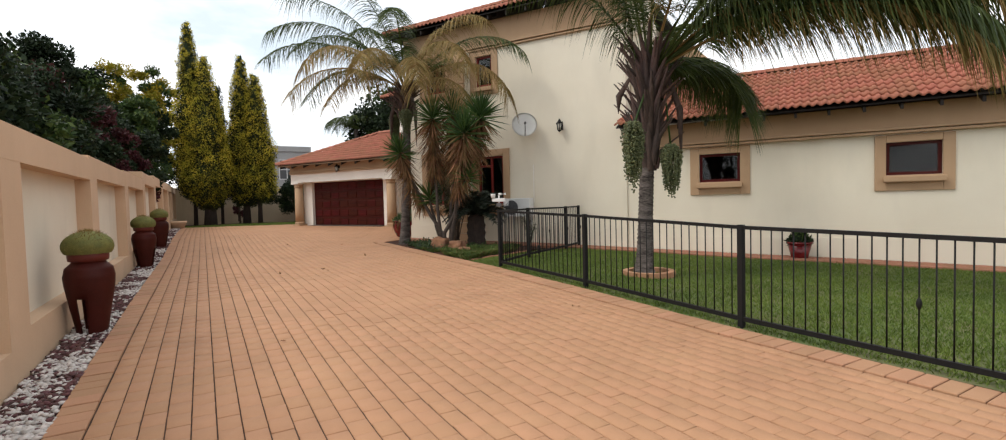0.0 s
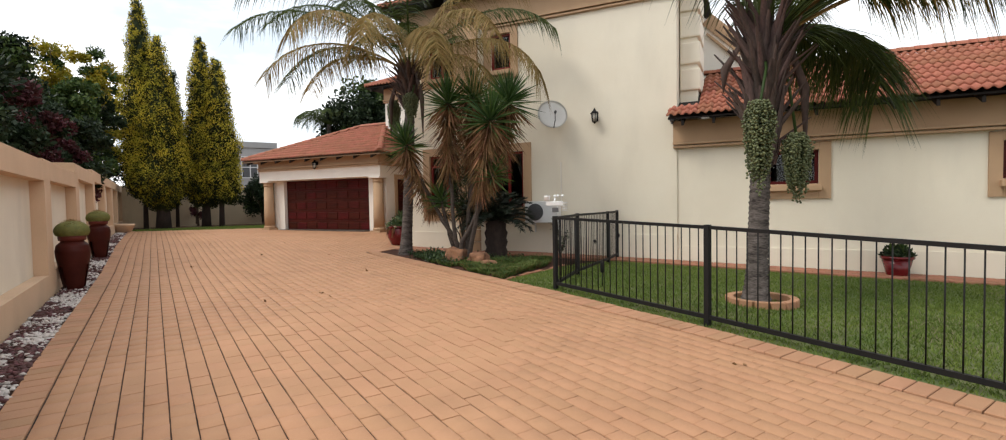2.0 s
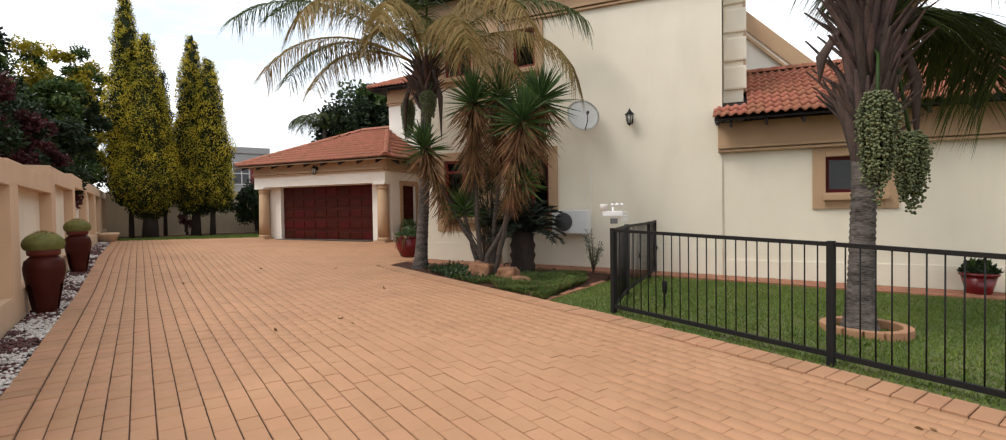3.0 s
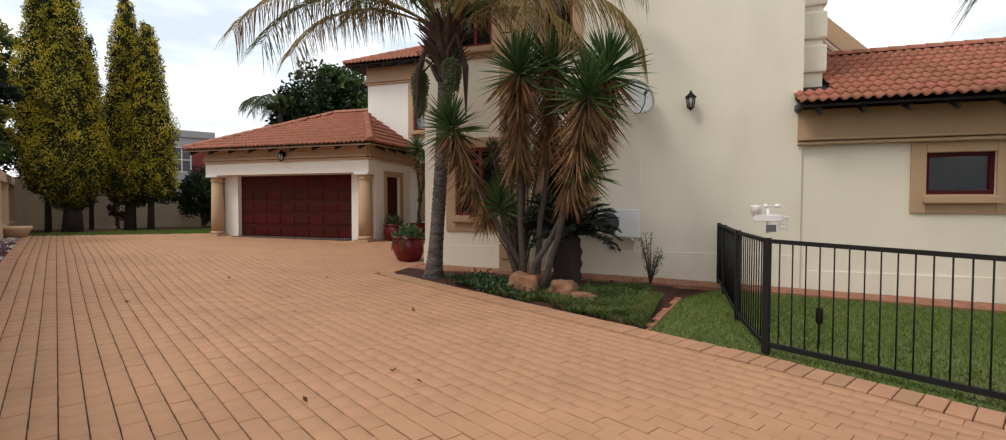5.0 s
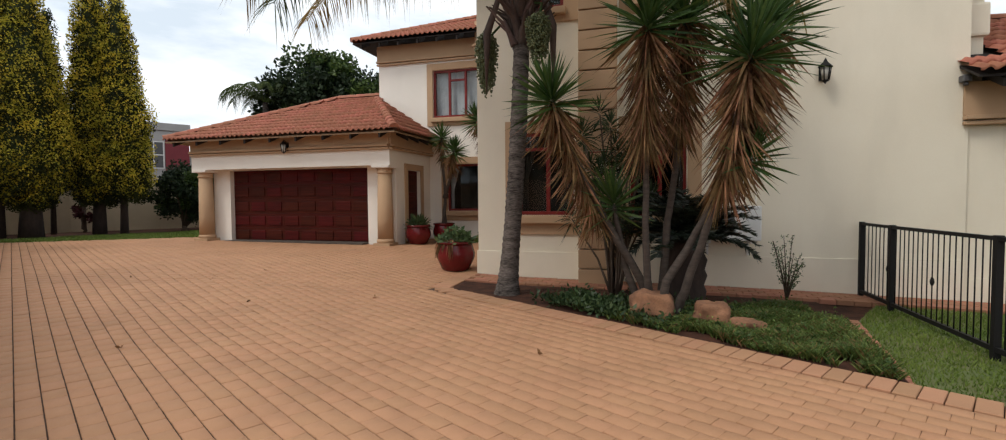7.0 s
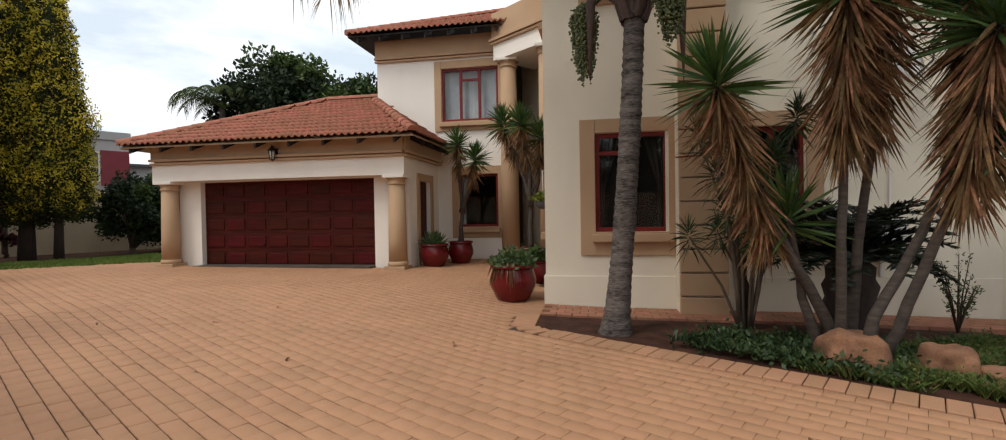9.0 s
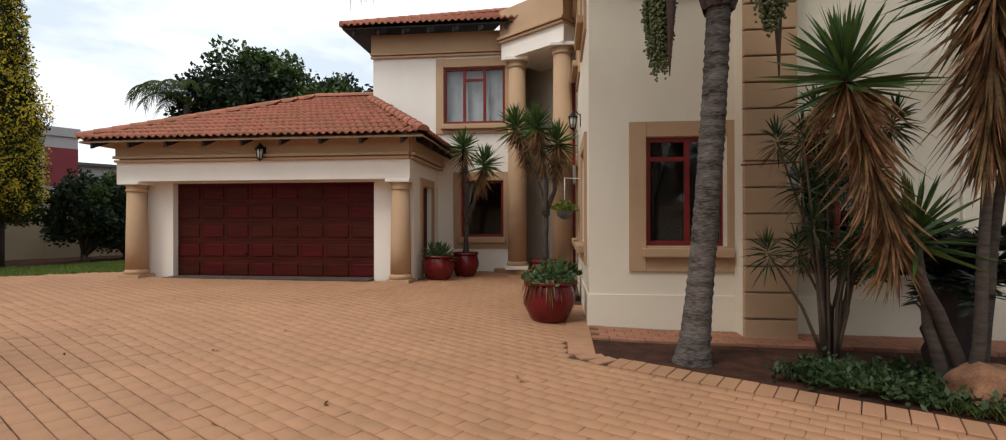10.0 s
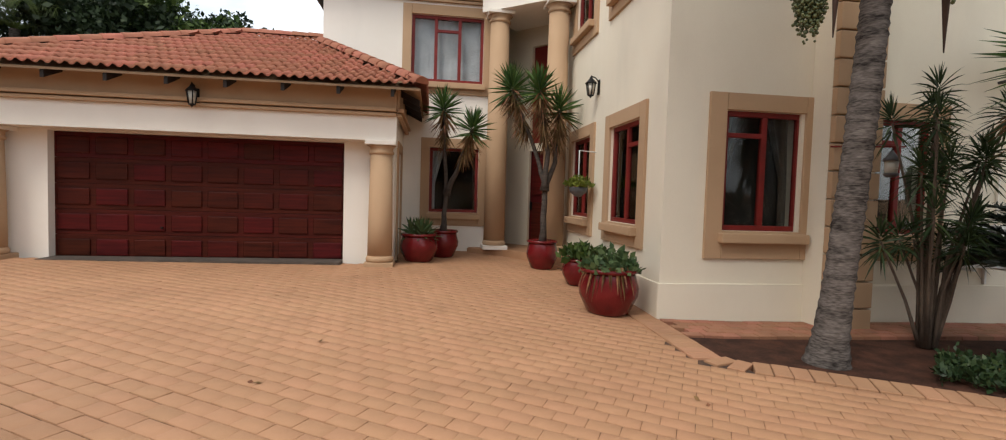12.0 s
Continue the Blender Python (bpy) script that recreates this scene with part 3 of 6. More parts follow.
caps(troof, (-19.6, TE, TZ + 0.04), (-15.25, 25.5, TZ + 2.05))
rafters(troof, -19.3, -14.9, TE + 0.03, TE + 0.62, TZ - 0.07, TZ + 0.2, 0.72)

# ---- windows ----
SNM = Matrix(((DX, -NX, 0, 0), (DY, -NY, 0, 0), (0, 0, 1, 0), (0, 0, 0, 1)))     # local x along the drive, local y to its far side
WIN = {"n": 0}


def window(loc, rz, w, z0, z1, bars, label, side=0.24, head=0.24, foot=0.40, curtain=None, material=None, sill=True, frame_mat=None):
    """A window in an opening: local x along the wall, y into it. bars: (x share, from, to) posts and (z share, from, to) rails."""
    WIN["n"] += 1
    t = thing("window_%d" % WIN["n"], loc, rz, label, "window", kind="structure")
    h0, h1 = z0, z1
    d = 0.045
    part("surround", boxes((-side, -0.002, -d, 0.10, h0 - foot, h1 + head), (w + 0.002, w + side, -d, 0.10, h0 - foot, h1 + head), (0.0, w, -d, 0.10, h1 + 0.002, h1 + head - 0.001), (0.0, w, -d, 0.10, h0 - foot + 0.001, h0 - 0.002), bevel=0.01), material or TAN, t, "tan plaster surround")
    if sill:
        part("window_sill", boxes((-0.06, w + 0.06, -d - 0.12, -d + 0.03, h0 - 0.17, h0 - 0.03), bevel=0.02), material or TAN, t, "tan plaster sill")
    f, y0, y1 = 0.075, 0.045, 0.125
    part("window_frame", boxes((0.0, w, y0, y1, h0, h0 + f), (0.0, w, y0, y1, h1 - f, h1), (0.0, f, y0 - 0.002, y1, h0 + f, h1 - f), (w - f, w, y0 - 0.002, y1, h0 + f, h1 - f), bevel=0.008), frame_mat or WOOD_FRAME, t, "red-brown wooden frame")
    for kind, share, a, b in bars:
        if kind == "v":
            c = w * share
            part("mullion", boxes((c - 0.04, c + 0.04, y0 + 0.004, y1 - 0.004, h0 + f + (h1 - h0) * a, h0 + (h1 - h0) * b - f), bevel=0.006), WOOD_FRAME, t)
        else:
            c = h0 + (h1 - h0) * share
            part("transom", boxes((w * a + f * 0.5, w * b - f * 0.5, y0 + 0.006, y1 - 0.006, c - 0.034, c + 0.034), bevel=0.006), WOOD_FRAME, t)
    cuts = [0.0] + sorted(s for k, s, a, b in bars if k == "v") + [1.0]
    for a, b in zip(cuts, cuts[1:]):
        p = part("pane", boxes((w * a + 0.03, w * b - 0.03, 0.085, 0.091, h0 + f, h1 - f)), GLASS, t)
        p.visible_shadow = False
    # open-fronted stand-in room; its shade is painted by the near-black plaster colour
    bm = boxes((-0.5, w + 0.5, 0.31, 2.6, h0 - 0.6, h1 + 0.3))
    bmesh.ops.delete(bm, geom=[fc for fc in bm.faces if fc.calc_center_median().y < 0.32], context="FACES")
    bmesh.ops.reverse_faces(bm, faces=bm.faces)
    part("room_behind", bm, ROOM_DIM, t)
    for a, b, full in (curtain or []):
        bm = bmesh.new()
        n = 26
        low, top = [], []
        for i in range(n + 1):
            q = i / n
            x = w * (a + (b - a) * q)
            y = 0.26 + 0.025 * math.sin(q * (b - a) * w * 55) + 0.01 * math.sin(q * 31)
            xl = x if full else w * (a + (b - a) * (q * 0.35 + (0.0 if a < 0.5 else 0.65)))
            low.append(bm.verts.new((xl, y, h0 + 0.04)))
            top.append(bm.verts.new((x, y, h1 - 0.04)))
        mid = [bm.verts.new(((l.co.x * (0.55 if full else 1.0) + u.co.x * (0.45 if full else 0.0)), l.co.y + 0.01, h0 + (h1 - h0) * 0.45)) for l, u in zip(low, top)]
        for i in range(n):
            for r0, r1 in ((low, mid), (mid, top)):
                fc = bm.faces.new((r0[i], r0[i + 1], r1[i + 1], r1[i]))
                fc.smooth = True
        part("curtain", bm, CURTAIN if loc[1] > 21 or full else CURTAIN_DIM, t, "light fabric curtain")
    return t


# near black: the dimness of unlit rooms is put into this colour
ROOM_DIM = mat("dim_room_plaster", (0.03, 0.025, 0.02), 0.9, (0.02, 0.017, 0.014), 1, 40, 0.05)
BIG = [("v", 0.52, 0, 1), ("h", 0.80, 0.0, 0.52)]
window((-12.17, FY, 0), 0, 1.22, 1.36, 3.06, BIG, "red-framed two-light window with tan surround and drawn curtains", curtain=[(0.02, 0.36, False), (0.66, 0.98, False)], side=0.26)
window((-9.88, FY, 0), 0, 1.05, 1.36, 3.06, BIG, "red-framed two-light window behind the yuccas", curtain=[(0.6, 0.98, False)], side=0.25)
window((-12.12, FY, 0), 0, 0.92, 5.55, 6.62, [("v", 0.5, 0, 1)], "small red-framed upper window with tan surround", side=0.30, foot=0.3)
window((-9.87, FY, 0), 0, 0.67, 5.55, 6.62, [], "narrow red-framed upper window with tan surround", side=0.24, foot=0.3)
window((WX, 17.75, 0), -90, 1.35, 1.36, 3.04, [("v", 0.5, 0, 1), ("h", 0.78, 0.5, 1.0)], "red-framed side window with tan surround and curtain", curtain=[(0.55, 0.98, True)], foot=0.36)
window((WX, 20.25, 0), -90, 1.35, 1.36, 3.04, [("v", 0.5, 0, 1)], "red-framed side window beside the porch", foot=0.36)
window((WX, 17.8, 0), -90, 1.35, 5.4, 6.6, [("v", 0.5, 0, 1)], "red-framed upper side window with tan surround", foot=0.36)
window((WX, 20.25, 0), -90, 1.3, 5.4, 6.6, [("v", 0.5, 0, 1)], "red-framed upper side window near the porch", foot=0.36)
window((-16.84, BY, 0), 0, 1.79, 4.56, 6.19, [("v", 0.335, 0, 1), ("v", 0.665, 0, 1), ("h", 0.78, 0.335, 0.665)], "wide three-light upper window with white net curtains", side=0.22, foot=0.30, curtain=[(0.02, 0.98, True)])
window((-16.33, BY, 0), 0, 1.23, 1.3, 2.92, [], "dark ground-floor window with a white curtain", side=0.22, foot=0.34, curtain=[(0.02, 0.3, False)])
window((-2.34, LY, 0), 0, 1.07, 1.85, 2.65, [], "small wide bathroom window with tan surround", side=0.25, head=0.19, foot=0.36, frame_mat=WOOD)
window((2.0, LY, 0), 0, 1.08, 1.85, 2.65, [], "small wide high window with tan surround", side=0.23, head=0.18, foot=0.38, frame_mat=WOOD)

# ---- rusticated pilasters ----
def pilaster(x0, x1, y0, y1, z0, z1, blocks, label):
    t = thing("pilaster", ((x0 + x1) / 2, (y0 + y1) / 2, z0), 0, label, "pilaster", kind="structure")
    h = (z1 - z0) / blocks
    hx, hy = (x1 - x0) / 2, (y1 - y0) / 2
    part("core", boxes((-hx - 0.004, hx + 0.004, -hy + 0.09, hy, 0, z1 - z0)), CREAM, t, "cream plaster core")
    for i in range(blocks):
        part("block", boxes((-hx, hx, -hy, -hy + 0.1, i * h + 0.012, (i + 1) * h - 0.012), bevel=0.015), TAN, t)
    return t


pilaster(-10.85, -10.12, 15.09, FY - 0.003, -0.05, 6.8, 18, "tan rusticated pilaster with horizontal grooves")
t = thing("pilaster", (-4.18, 16.7, 3.6), 0, "pale stepped corner pier with tan mouldings", "pier", kind="structure")
part("pier_core", boxes((-0.25, 0.2, -0.55, 0.6, 0, 4.2)), CREAM, t)
for zz in (0.85, 1.55, 2.25, 2.95):
    part("moulded_block", boxes((-0.25, 0.27, -0.62, 0.66, zz, zz + 0.58), bevel=0.05), CREAM, t)
# raking gable behind the low roof
bm = bmesh.new()
prof = [(-4.3, 4.0), (-4.3, 7.75), (-4.0, 7.5), (-0.9, 4.4), (-0.9, 4.0)]
fr_ = [bm.verts.new((x, 20.0, z)) for x, z in prof]
bk_ = [bm.verts.new((x, 20.3, z)) for x, z in prof]
bm.faces.new(fr_)
bm.faces.new(bk_[::-1])
for i in range(5):
    j = (i + 1) % 5
    bm.faces.new((fr_[j], fr_[i], bk_[i], bk_[j]))
bmesh.ops.recalc_face_normals(bm, faces=bm.faces)
tagged(part("wall_raking_gable", bm, CREAM_LIGHT), "pale raking gable wall above the low roof", "wall", kind="structure")
bm = bmesh.new()
for off, th, pr in ((0.0, 0.42, 0.06), (-0.50, 0.07, 0.12)):
    ang = math.atan2(-3.1, 3.1)
    mm = Matrix.Translation((-2.45, 20.0 - pr / 2, 5.95 + off)) @ Matrix.Rotation(-ang, 4, "Y")
    box(bm, -2.2, 2.2, -pr / 2, pr / 2 - 0.003, -th / 2, th / 2, m=mm)
tagged(part("trim", bm, TAN), "tan raking cornice on the gable", "cornice", kind="structure")

# plinth lines along the front and the side
tagged(part("trim", boxes((WX - 0.03, RX, FY - 0.03, FY - 0.003, -0.3, 0.60), bevel=0.01), CREAM), "cream plaster plinth along the front wall", "plinth", kind="structure")
tagged(part("trim", boxes((WX - 0.03, WX - 0.003, FY, 20.2, -0.2, 0.60), bevel=0.01), CREAM), "cream plaster plinth along the side wall", "plinth", kind="structure")
tagged(part("trim", boxes((RX, 9.5, LY - 0.03, LY - 0.003, -0.5, 0.30), bevel=0.01), CREAM), "cream plaster plinth along the low wall", "plinth", kind="structure")


# ---- columns ----
def column(x, y, z0, z1, r, label, group):
    t = thing("column", (x, y, z0), 0, label, "column", group)
    h = z1 - z0
    part("column_base", boxes((-r * 1.18, r * 1.18, -r * 1.18, r * 1.18, 0, 0.10), bevel=0.012), CREAM_LIGHT if r > 0.24 else TAN, t)
    part("torus", lathe([(r * 1.06, 0.10), (r * 1.14, 0.13), (r * 1.14, 0.17), (r * 1.02, 0.22)], 32), TAN, t)
    part("shaft", lathe([(r * 1.02, 0.22), (r * 1.0, h * 0.35), (r * 0.9, h - 0.26)], 32), TAN, t)
    part("capital", lathe([(r * 0.9, h - 0.26), (r * 1.02, h - 0.24), (r * 1.02, h - 0.20), (r * 0.93, h - 0.18), (r * 0.95, h - 0.12), (r * 1.2, h - 0.08)], 32), TAN, t)
    part("abacus", boxes((-r * 1.22, r * 1.22, -r * 1.22, r * 1.22, h - 0.08, h), bevel=0.01), CREAM_LIGHT, t)
    return t


column(-24.05, 19.04, gz(-24.05, 19.04) - 0.02, 2.74, 0.235, "round tan plaster column at the garage", "garage columns")
column(-17.24, 19.04, gz(-17.24, 19.04) - 0.02, 2.74, 0.235, "round tan plaster column at the garage", "garage columns")
column(-14.68, 21.5, 0.42, 6.25, 0.26, "tall round tan column at the entrance porch", "porch columns")
column(-13.43, 20.5, 0.42, 6.25, 0.26, "tall round tan column at the entrance porch", "porch columns")

# porch header on the diagonal, steps and front door
PM = Matrix.Translation((-14.05, 21.0, 0)) @ Matrix.Rotation(math.atan2(-1.0, 1.25), 4, "Z")
tagged(part("trim", boxes((-1.15, 1.05, -0.28, 0.28, 6.25, 6.70), m=PM), CREAM_LIGHT), "pale beam across the porch columns", "beam", kind="structure")
tagged(part("trim", boxes((-1.17, 1.07, -0.33, 0.30, 6.86, 7.62), (-1.2, 1.1, -0.42, 0.30, 6.78, 6.855), (-1.18, 1.08, -0.37, 0.30, 6.70, 6.76), bevel=0.012, m=PM), TAN), "tan moulded parapet over the porch", "cornice", kind="structure")
tagged(part("ceiling", boxes((-1.2, 1.1, 0.3, 2.4, 6.3, 6.4), m=PM), CREAM_LIGHT), "pale plaster porch ceiling", "ceiling", kind="structure")
stp = thing("porch_step", (-14.0, 21.6, 0.0), 0, "low terracotta-tiled step with pale edge at the entrance", "step", kind="structure")
bm = bmesh.new()
for pts, z0, z1 in (([(-1.35, -0.05), (-0.5, -0.4), (0.9, -1.75), (0.94, 2.4), (-0.7, 2.4)], -0.1, 0.42),):
    a = [bm.verts.new((x, y, z0)) for x, y in pts]
    b = [bm.verts.new((x, y, z1)) for x, y in pts]
    bm.faces.new(a[::-1])
    bm.faces.new(b)
    for i in range(len(pts)):
        j = (i + 1) % len(pts)
        bm.faces.new((a[i], a[j], b[j], b[i]))
part("tread", bm, KERB, stp)
DM = Matrix.Translation((-14.75, 23.6, 0)) @ Matrix.Rotation(math.atan2(-2.0, 2.0), 4, "Z")
door = thing("door_1", (0, 0, 0), 0, "dark red wooden front door with panels", "door", kind="structure")
part("leaf", boxes((1.55, 2.65, 0.10, 0.16, 0.44, 3.0), bevel=0.01, m=DM), WOOD, door)
for i in range(4):
    part("panel", boxes((1.64 + (i % 2) * 0.50, 2.04 + (i % 2) * 0.50, 0.075, 0.10, 0.6 + (i // 2) * 1.2, 1.6 + (i // 2) * 1.2), bevel=0.02, m=DM), WOOD, door)
part("door_handle", boxes((1.60, 1.63, 0.02, 0.10, 1.4, 1.62), bevel=0.008, m=DM), STEEL, door, "dark metal handle")
part("fanlight", boxes((1.55, 2.65, 0.12, 0.14, 3.2, 5.8), m=DM), WOOD_FRAME, door)

# garage side door
sd = thing("door_2", (-17.0, 20.05, 0), 90, "dark wooden side door with tan surround", "door", kind="structure")
part("leaf", boxes((0.0, 0.95, 0.12, 0.17, 0.34, 2.65), bevel=0.01), WOOD, sd)
for i in range(3):
    part("panel", boxes((0.12, 0.83, 0.105, 0.125, 0.5 + i * 0.72, 1.08 + i * 0.72), bevel=0.02), WOOD, sd)
part("surround", boxes((-0.2, -0.002, -0.04, 0.1, 0.2, 2.85), (0.952, 1.15, -0.04, 0.1, 0.2, 2.85), (0, 0.95, -0.04, 0.1, 2.652, 2.849), bevel=0.01), TAN, sd)

# ---- garage door ----
gdr = thing("garage_door", (-23.28, GY + 0.17, 0.30), 0, "closed dark red-brown timber sectional double garage door", "garage door", kind="structure")
GW, GH, ROWSN = 5.29, 2.42, 5
for r in range(ROWSN):
    z0 = r * GH / ROWSN
    sec = part("door_section", boxes((0, GW, 0, 0.05, z0 + 0.003, z0 + GH / ROWSN - 0.003), bevel=0.006), WOOD, gdr)
    for c in range(8):
        w = GW / 8
        part("panel", boxes((c * w + 0.055, (c + 1) * w - 0.055, -0.022, 0.002, z0 + 0.085, z0 + GH / ROWSN - 0.085), bevel=0.02), WOOD, sec)
# unseen dark board added to stop light slits between the sections
part("light_stop_board", boxes((-0.05, GW + 0.05, 0.055, 0.08, -0.05, GH + 0.1)), DARK, gdr)
part("door_handle", boxes((GW * 0.35, GW * 0.35 + 0.05, -0.05, 0.0, 0.62, 0.66), bevel=0.01), STEEL, gdr, "small dark handle")
tagged(part("threshold", boxes((-23.28, -17.99, 18.95, GY + 0.3, 0.1, 0.372), bevel=0.01), SILL), "low worn concrete sill under the garage door", "threshold", kind="structure")
tagged(part("ceiling", boxes((-23.9, -17.05, GY + 0.25, 25.8, 3.2, 3.3)), ROOM_DIM), "plain garage ceiling", "ceiling", kind="structure")


# ---- lanterns ----
def lantern(x, y, z, rz):
    t = thing("wall_lantern", (x, y, z), rz, "black metal hexagonal lantern with frosted glass on the wall", "lantern", "wall lanterns")
    part("wall_plate", boxes((-0.06, 0.06, -0.02, 0.0, -0.12, 0.16), bevel=0.01), STEEL, t)
    bm = bmesh.new()
    tube(bm, [(0, -0.01, 0.12), (0, -0.09, 0.2), (0, -0.16, 0.22)], 0.012, 6)
    part("arm", bm, STEEL, t)
    M = Matrix.Translation((0, -0.17, 0))
    part("glass", lathe([(0.055, -0.14), (0.085, 0.08)], 6, m=M), LAMP_GLASS, t, "frosted glass")
    part("roof", lathe([(0.12, 0.08), (0.11, 0.1), (0.04, 0.17), (0.03, 0.19), (0.0, 0.25)], 6, m=M), STEEL, t)
    part("foot", lathe([(0.0, -0.21), (0.03, -0.17), (0.065, -0.155), (0.06, -0.14)], 6, m=M), STEEL, t)
    for k in range(6):
        a = 2 * math.pi * k / 6
        bm = bmesh.new()
        tube(bm, [(0.06 * math.cos(a), 0.06 * math.sin(a) - 0.17, -0.14), (0.092 * math.cos(a), 0.092 * math.sin(a) - 0.17, 0.085)], 0.011, 5)
        part("cage_bar", bm, STEEL, t)
    return t


lantern(-6.6, FY, 3.86, 0)
lantern(WX, 18.55, 3.92, -90)
lantern(-20.5, 18.77, 3.36, 0)

# ---- satellite dish ----
ds = thing("satellite_dish", (-7.75, FY, 3.80), 0, "white satellite dish on a bracket fixed to the cream wall", "satellite dish")
bm = bmesh.new()
MD = Matrix.Translation((0.0, -0.42, 0.15)) @ Matrix.Rotation(radians(30), 4, "Z") @ Matrix.Rotation(radians(66), 4, "X")
rings = []
for k in range(7):
    r = 0.42 * k / 6
    rings.append([bm.verts.new(MD @ Vector((r * math.cos(2 * math.pi * i / 28), r * 1.08 * math.sin(2 * math.pi * i / 28), 0.45 * r * r))) for i in range(28)] if k else [bm.verts.new(MD @ Vector((0, 0, 0)))])
for i in range(28):
    bm.faces.new((rings[0][0], rings[1][i], rings[1][(i + 1) % 28]))
for k in range(1, 6):
    for i in range(28):
        bm.faces.new((rings[k][i], rings[k + 1][i], rings[k + 1][(i + 1) % 28], rings[k][(i + 1) % 28]))
bmesh.ops.solidify(bm, geom=bm.faces[:], thickness=0.012)
part("reflector", bm, WHITE, ds, "white dish", smooth_shade=True)
bm = bmesh.new()
tube(bm, [(0.0, 0.0, -0.1), (0.02, -0.2, -0.08), (0.02, -0.3, 0.1)], 0.022, 8)
part("bracket", bm, GREYP, ds)
bm = bmesh.new()
tube(bm, [tuple(MD @ Vector((0, -0.44, 0.08))), tuple(MD @ Vector((0, -0.38, 0.36))), tuple(MD @ Vector((0, -0.20, 0.46)))], 0.014, 6)
part("feed_arm", bm, GREYP, ds)
part("receiver", lathe([(0.025, 0), (0.035, 0.03), (0.035, 0.09), (0.02, 0.11)], 12, m=MD @ Matrix.Translation((0, -0.20, 0.42))), GREYP, ds)

# ---- air conditioner ----
ac = thing("air_conditioner", (-8.12, 15.27, 0.92), 0, "white outdoor air-conditioning unit with a round fan grille on wall brackets", "air conditioner")
part("casing", boxes((-0.5, 0.5, -0.17, 0.16, 0.0, 0.62), bevel=0.025), WHITE, ac)
part("fan_recess", lathe([(0.24, 0), (0.235, 0.012)], 28, m=Matrix.Translation((-0.17, -0.172, 0.31)) @ Matrix.Rotation(radians(90), 4, "X")), GREYP, ac, "dark fan opening")
for r in (0.06, 0.12, 0.18, 0.24):
    bm = bmesh.new()
    tube(bm, [(-0.17 + r * math.cos(a), -0.19, 0.31 + r * math.sin(a)) for a in [2 * math.pi * k / 24 for k in range(25)]], 0.006, 5)
    part("grille_ring", bm, GREYP, ac)
for k in range(6):
    a = math.pi * k / 6
    bm = bmesh.new()
    tube(bm, [(-0.17 + 0.24 * math.cos(a), -0.193, 0.31 + 0.24 * math.sin(a)), (-0.17 - 0.24 * math.cos(a), -0.193, 0.31 - 0.24 * math.sin(a))], 0.005, 5)
    part("grille_spoke", bm, GREYP, ac)
for xx in (-0.35, 0.35):
    part("bracket", boxes((xx - 0.02, xx + 0.02, -0.17, 0.28, -0.05, -0.003), (xx - 0.02, xx + 0.02, 0.24, 0.278, -0.3, -0.05), bevel=0.004), WHITE, ac)
part("conduit", boxes((0.46, 0.485, 0.235, 0.272, 0.45, 1.75), bevel=0.004), CREAM_LIGHT, ac, "cream painted conduit")
sl = thing("security_light", (-4.55, FY, 3.62), 0, "small dark security sensor under the low eave", "sensor")
part("body", boxes((-0.06, 0.06, -0.16, 0.0, -0.06, 0.05), bevel=0.02), GREYP, sl)
part("lens", lathe([(0.03, 0), (0.04, 0.03), (0.02, 0.06)], 10, m=Matrix.Translation((0, -0.1, -0.12))), GREYP, sl)


# ---- boundary wall along the drive ----
WN = -1.56                                       # its face, across the drive
PITCHW, PW = 4.3, 0.62
bw = thing("wall_boundary", (0, 0, 0), 0, "tan plastered boundary wall with recessed cream panels", "wall", kind="structure")
first = 10.55 - 4 * PITCHW
for i in range(13):
    s0 = first + i * PITCHW
    zb = gz(*sn(s0 + 2, WN))
    up = 0.0 if s0 < 18 else 0.12
    top = 2.36 + up + (zb - gz(*sn(8, WN))) * 0.75
    part("pier", boxes((s0, s0 + PW, -WN, -WN + 0.42, zb - 0.4, top - 0.36), m=SNM), TAN_WALL, bw)
    part("panel", boxes((s0 + PW, s0 + PITCHW, -WN + 0.2, -WN + 0.40, zb - 0.4, top - 0.36), m=SNM), PANEL, bw, "rough cream plaster panel")
    part("plinth", boxes((s0 + PW, s0 + PITCHW, -WN, -WN + 0.21, zb - 0.4, zb + 0.42), m=SNM), TAN_WALL, bw)
    bm = boxes((s0, s0 + PITCHW + (0.0), -WN - 0.003, -WN + 0.43, top - 0.36, top), m=SNM)
    bmesh.ops.bevel(bm, geom=[e for e in bm.edges if all(abs(v.co.z - top) < 1e-4 for v in e.verts)], offset=0.02, segments=2, affect="EDGES")
    part("coping", bm, TAN_WALL, bw)
S_END = 41.0
bk = thing("wall_back", (0, 0, 0), 0, "pale plastered boundary wall across the end of the drive", "wall", kind="structure")
for i in range(6):
    n0 = -1.6 + i * 3.4
    part("panel", boxes((S_END, S_END + 0.25, -(n0 + 3.4), -n0, 0.0, 2.72), m=SNM), END_WALL, bk)
    part("pier", boxes((S_END - 0.06, S_END + 0.3, -(n0 + 0.35), -n0, 0.0, 2.72), m=SNM), END_WALL, bk)
    part("coping", boxes((S_END - 0.09, S_END + 0.34, -(n0 + 3.4), -n0, 2.723, 2.88), bevel=0.012, m=SNM), END_WALL, bk)
# walls that close the plot behind the camera and beyond the lawn
wall("wall_street", sn(-9, 20), sn(-9, -2), -0.8, 2.2, 0.3, [], TAN_WALL, "tan plastered wall on the street side")
wall("wall_plot_side", (9.5, 16), sn(-9, 20), -0.8, 2.2, 0.3, [], TAN_WALL, "tan plastered wall beside the lawn")


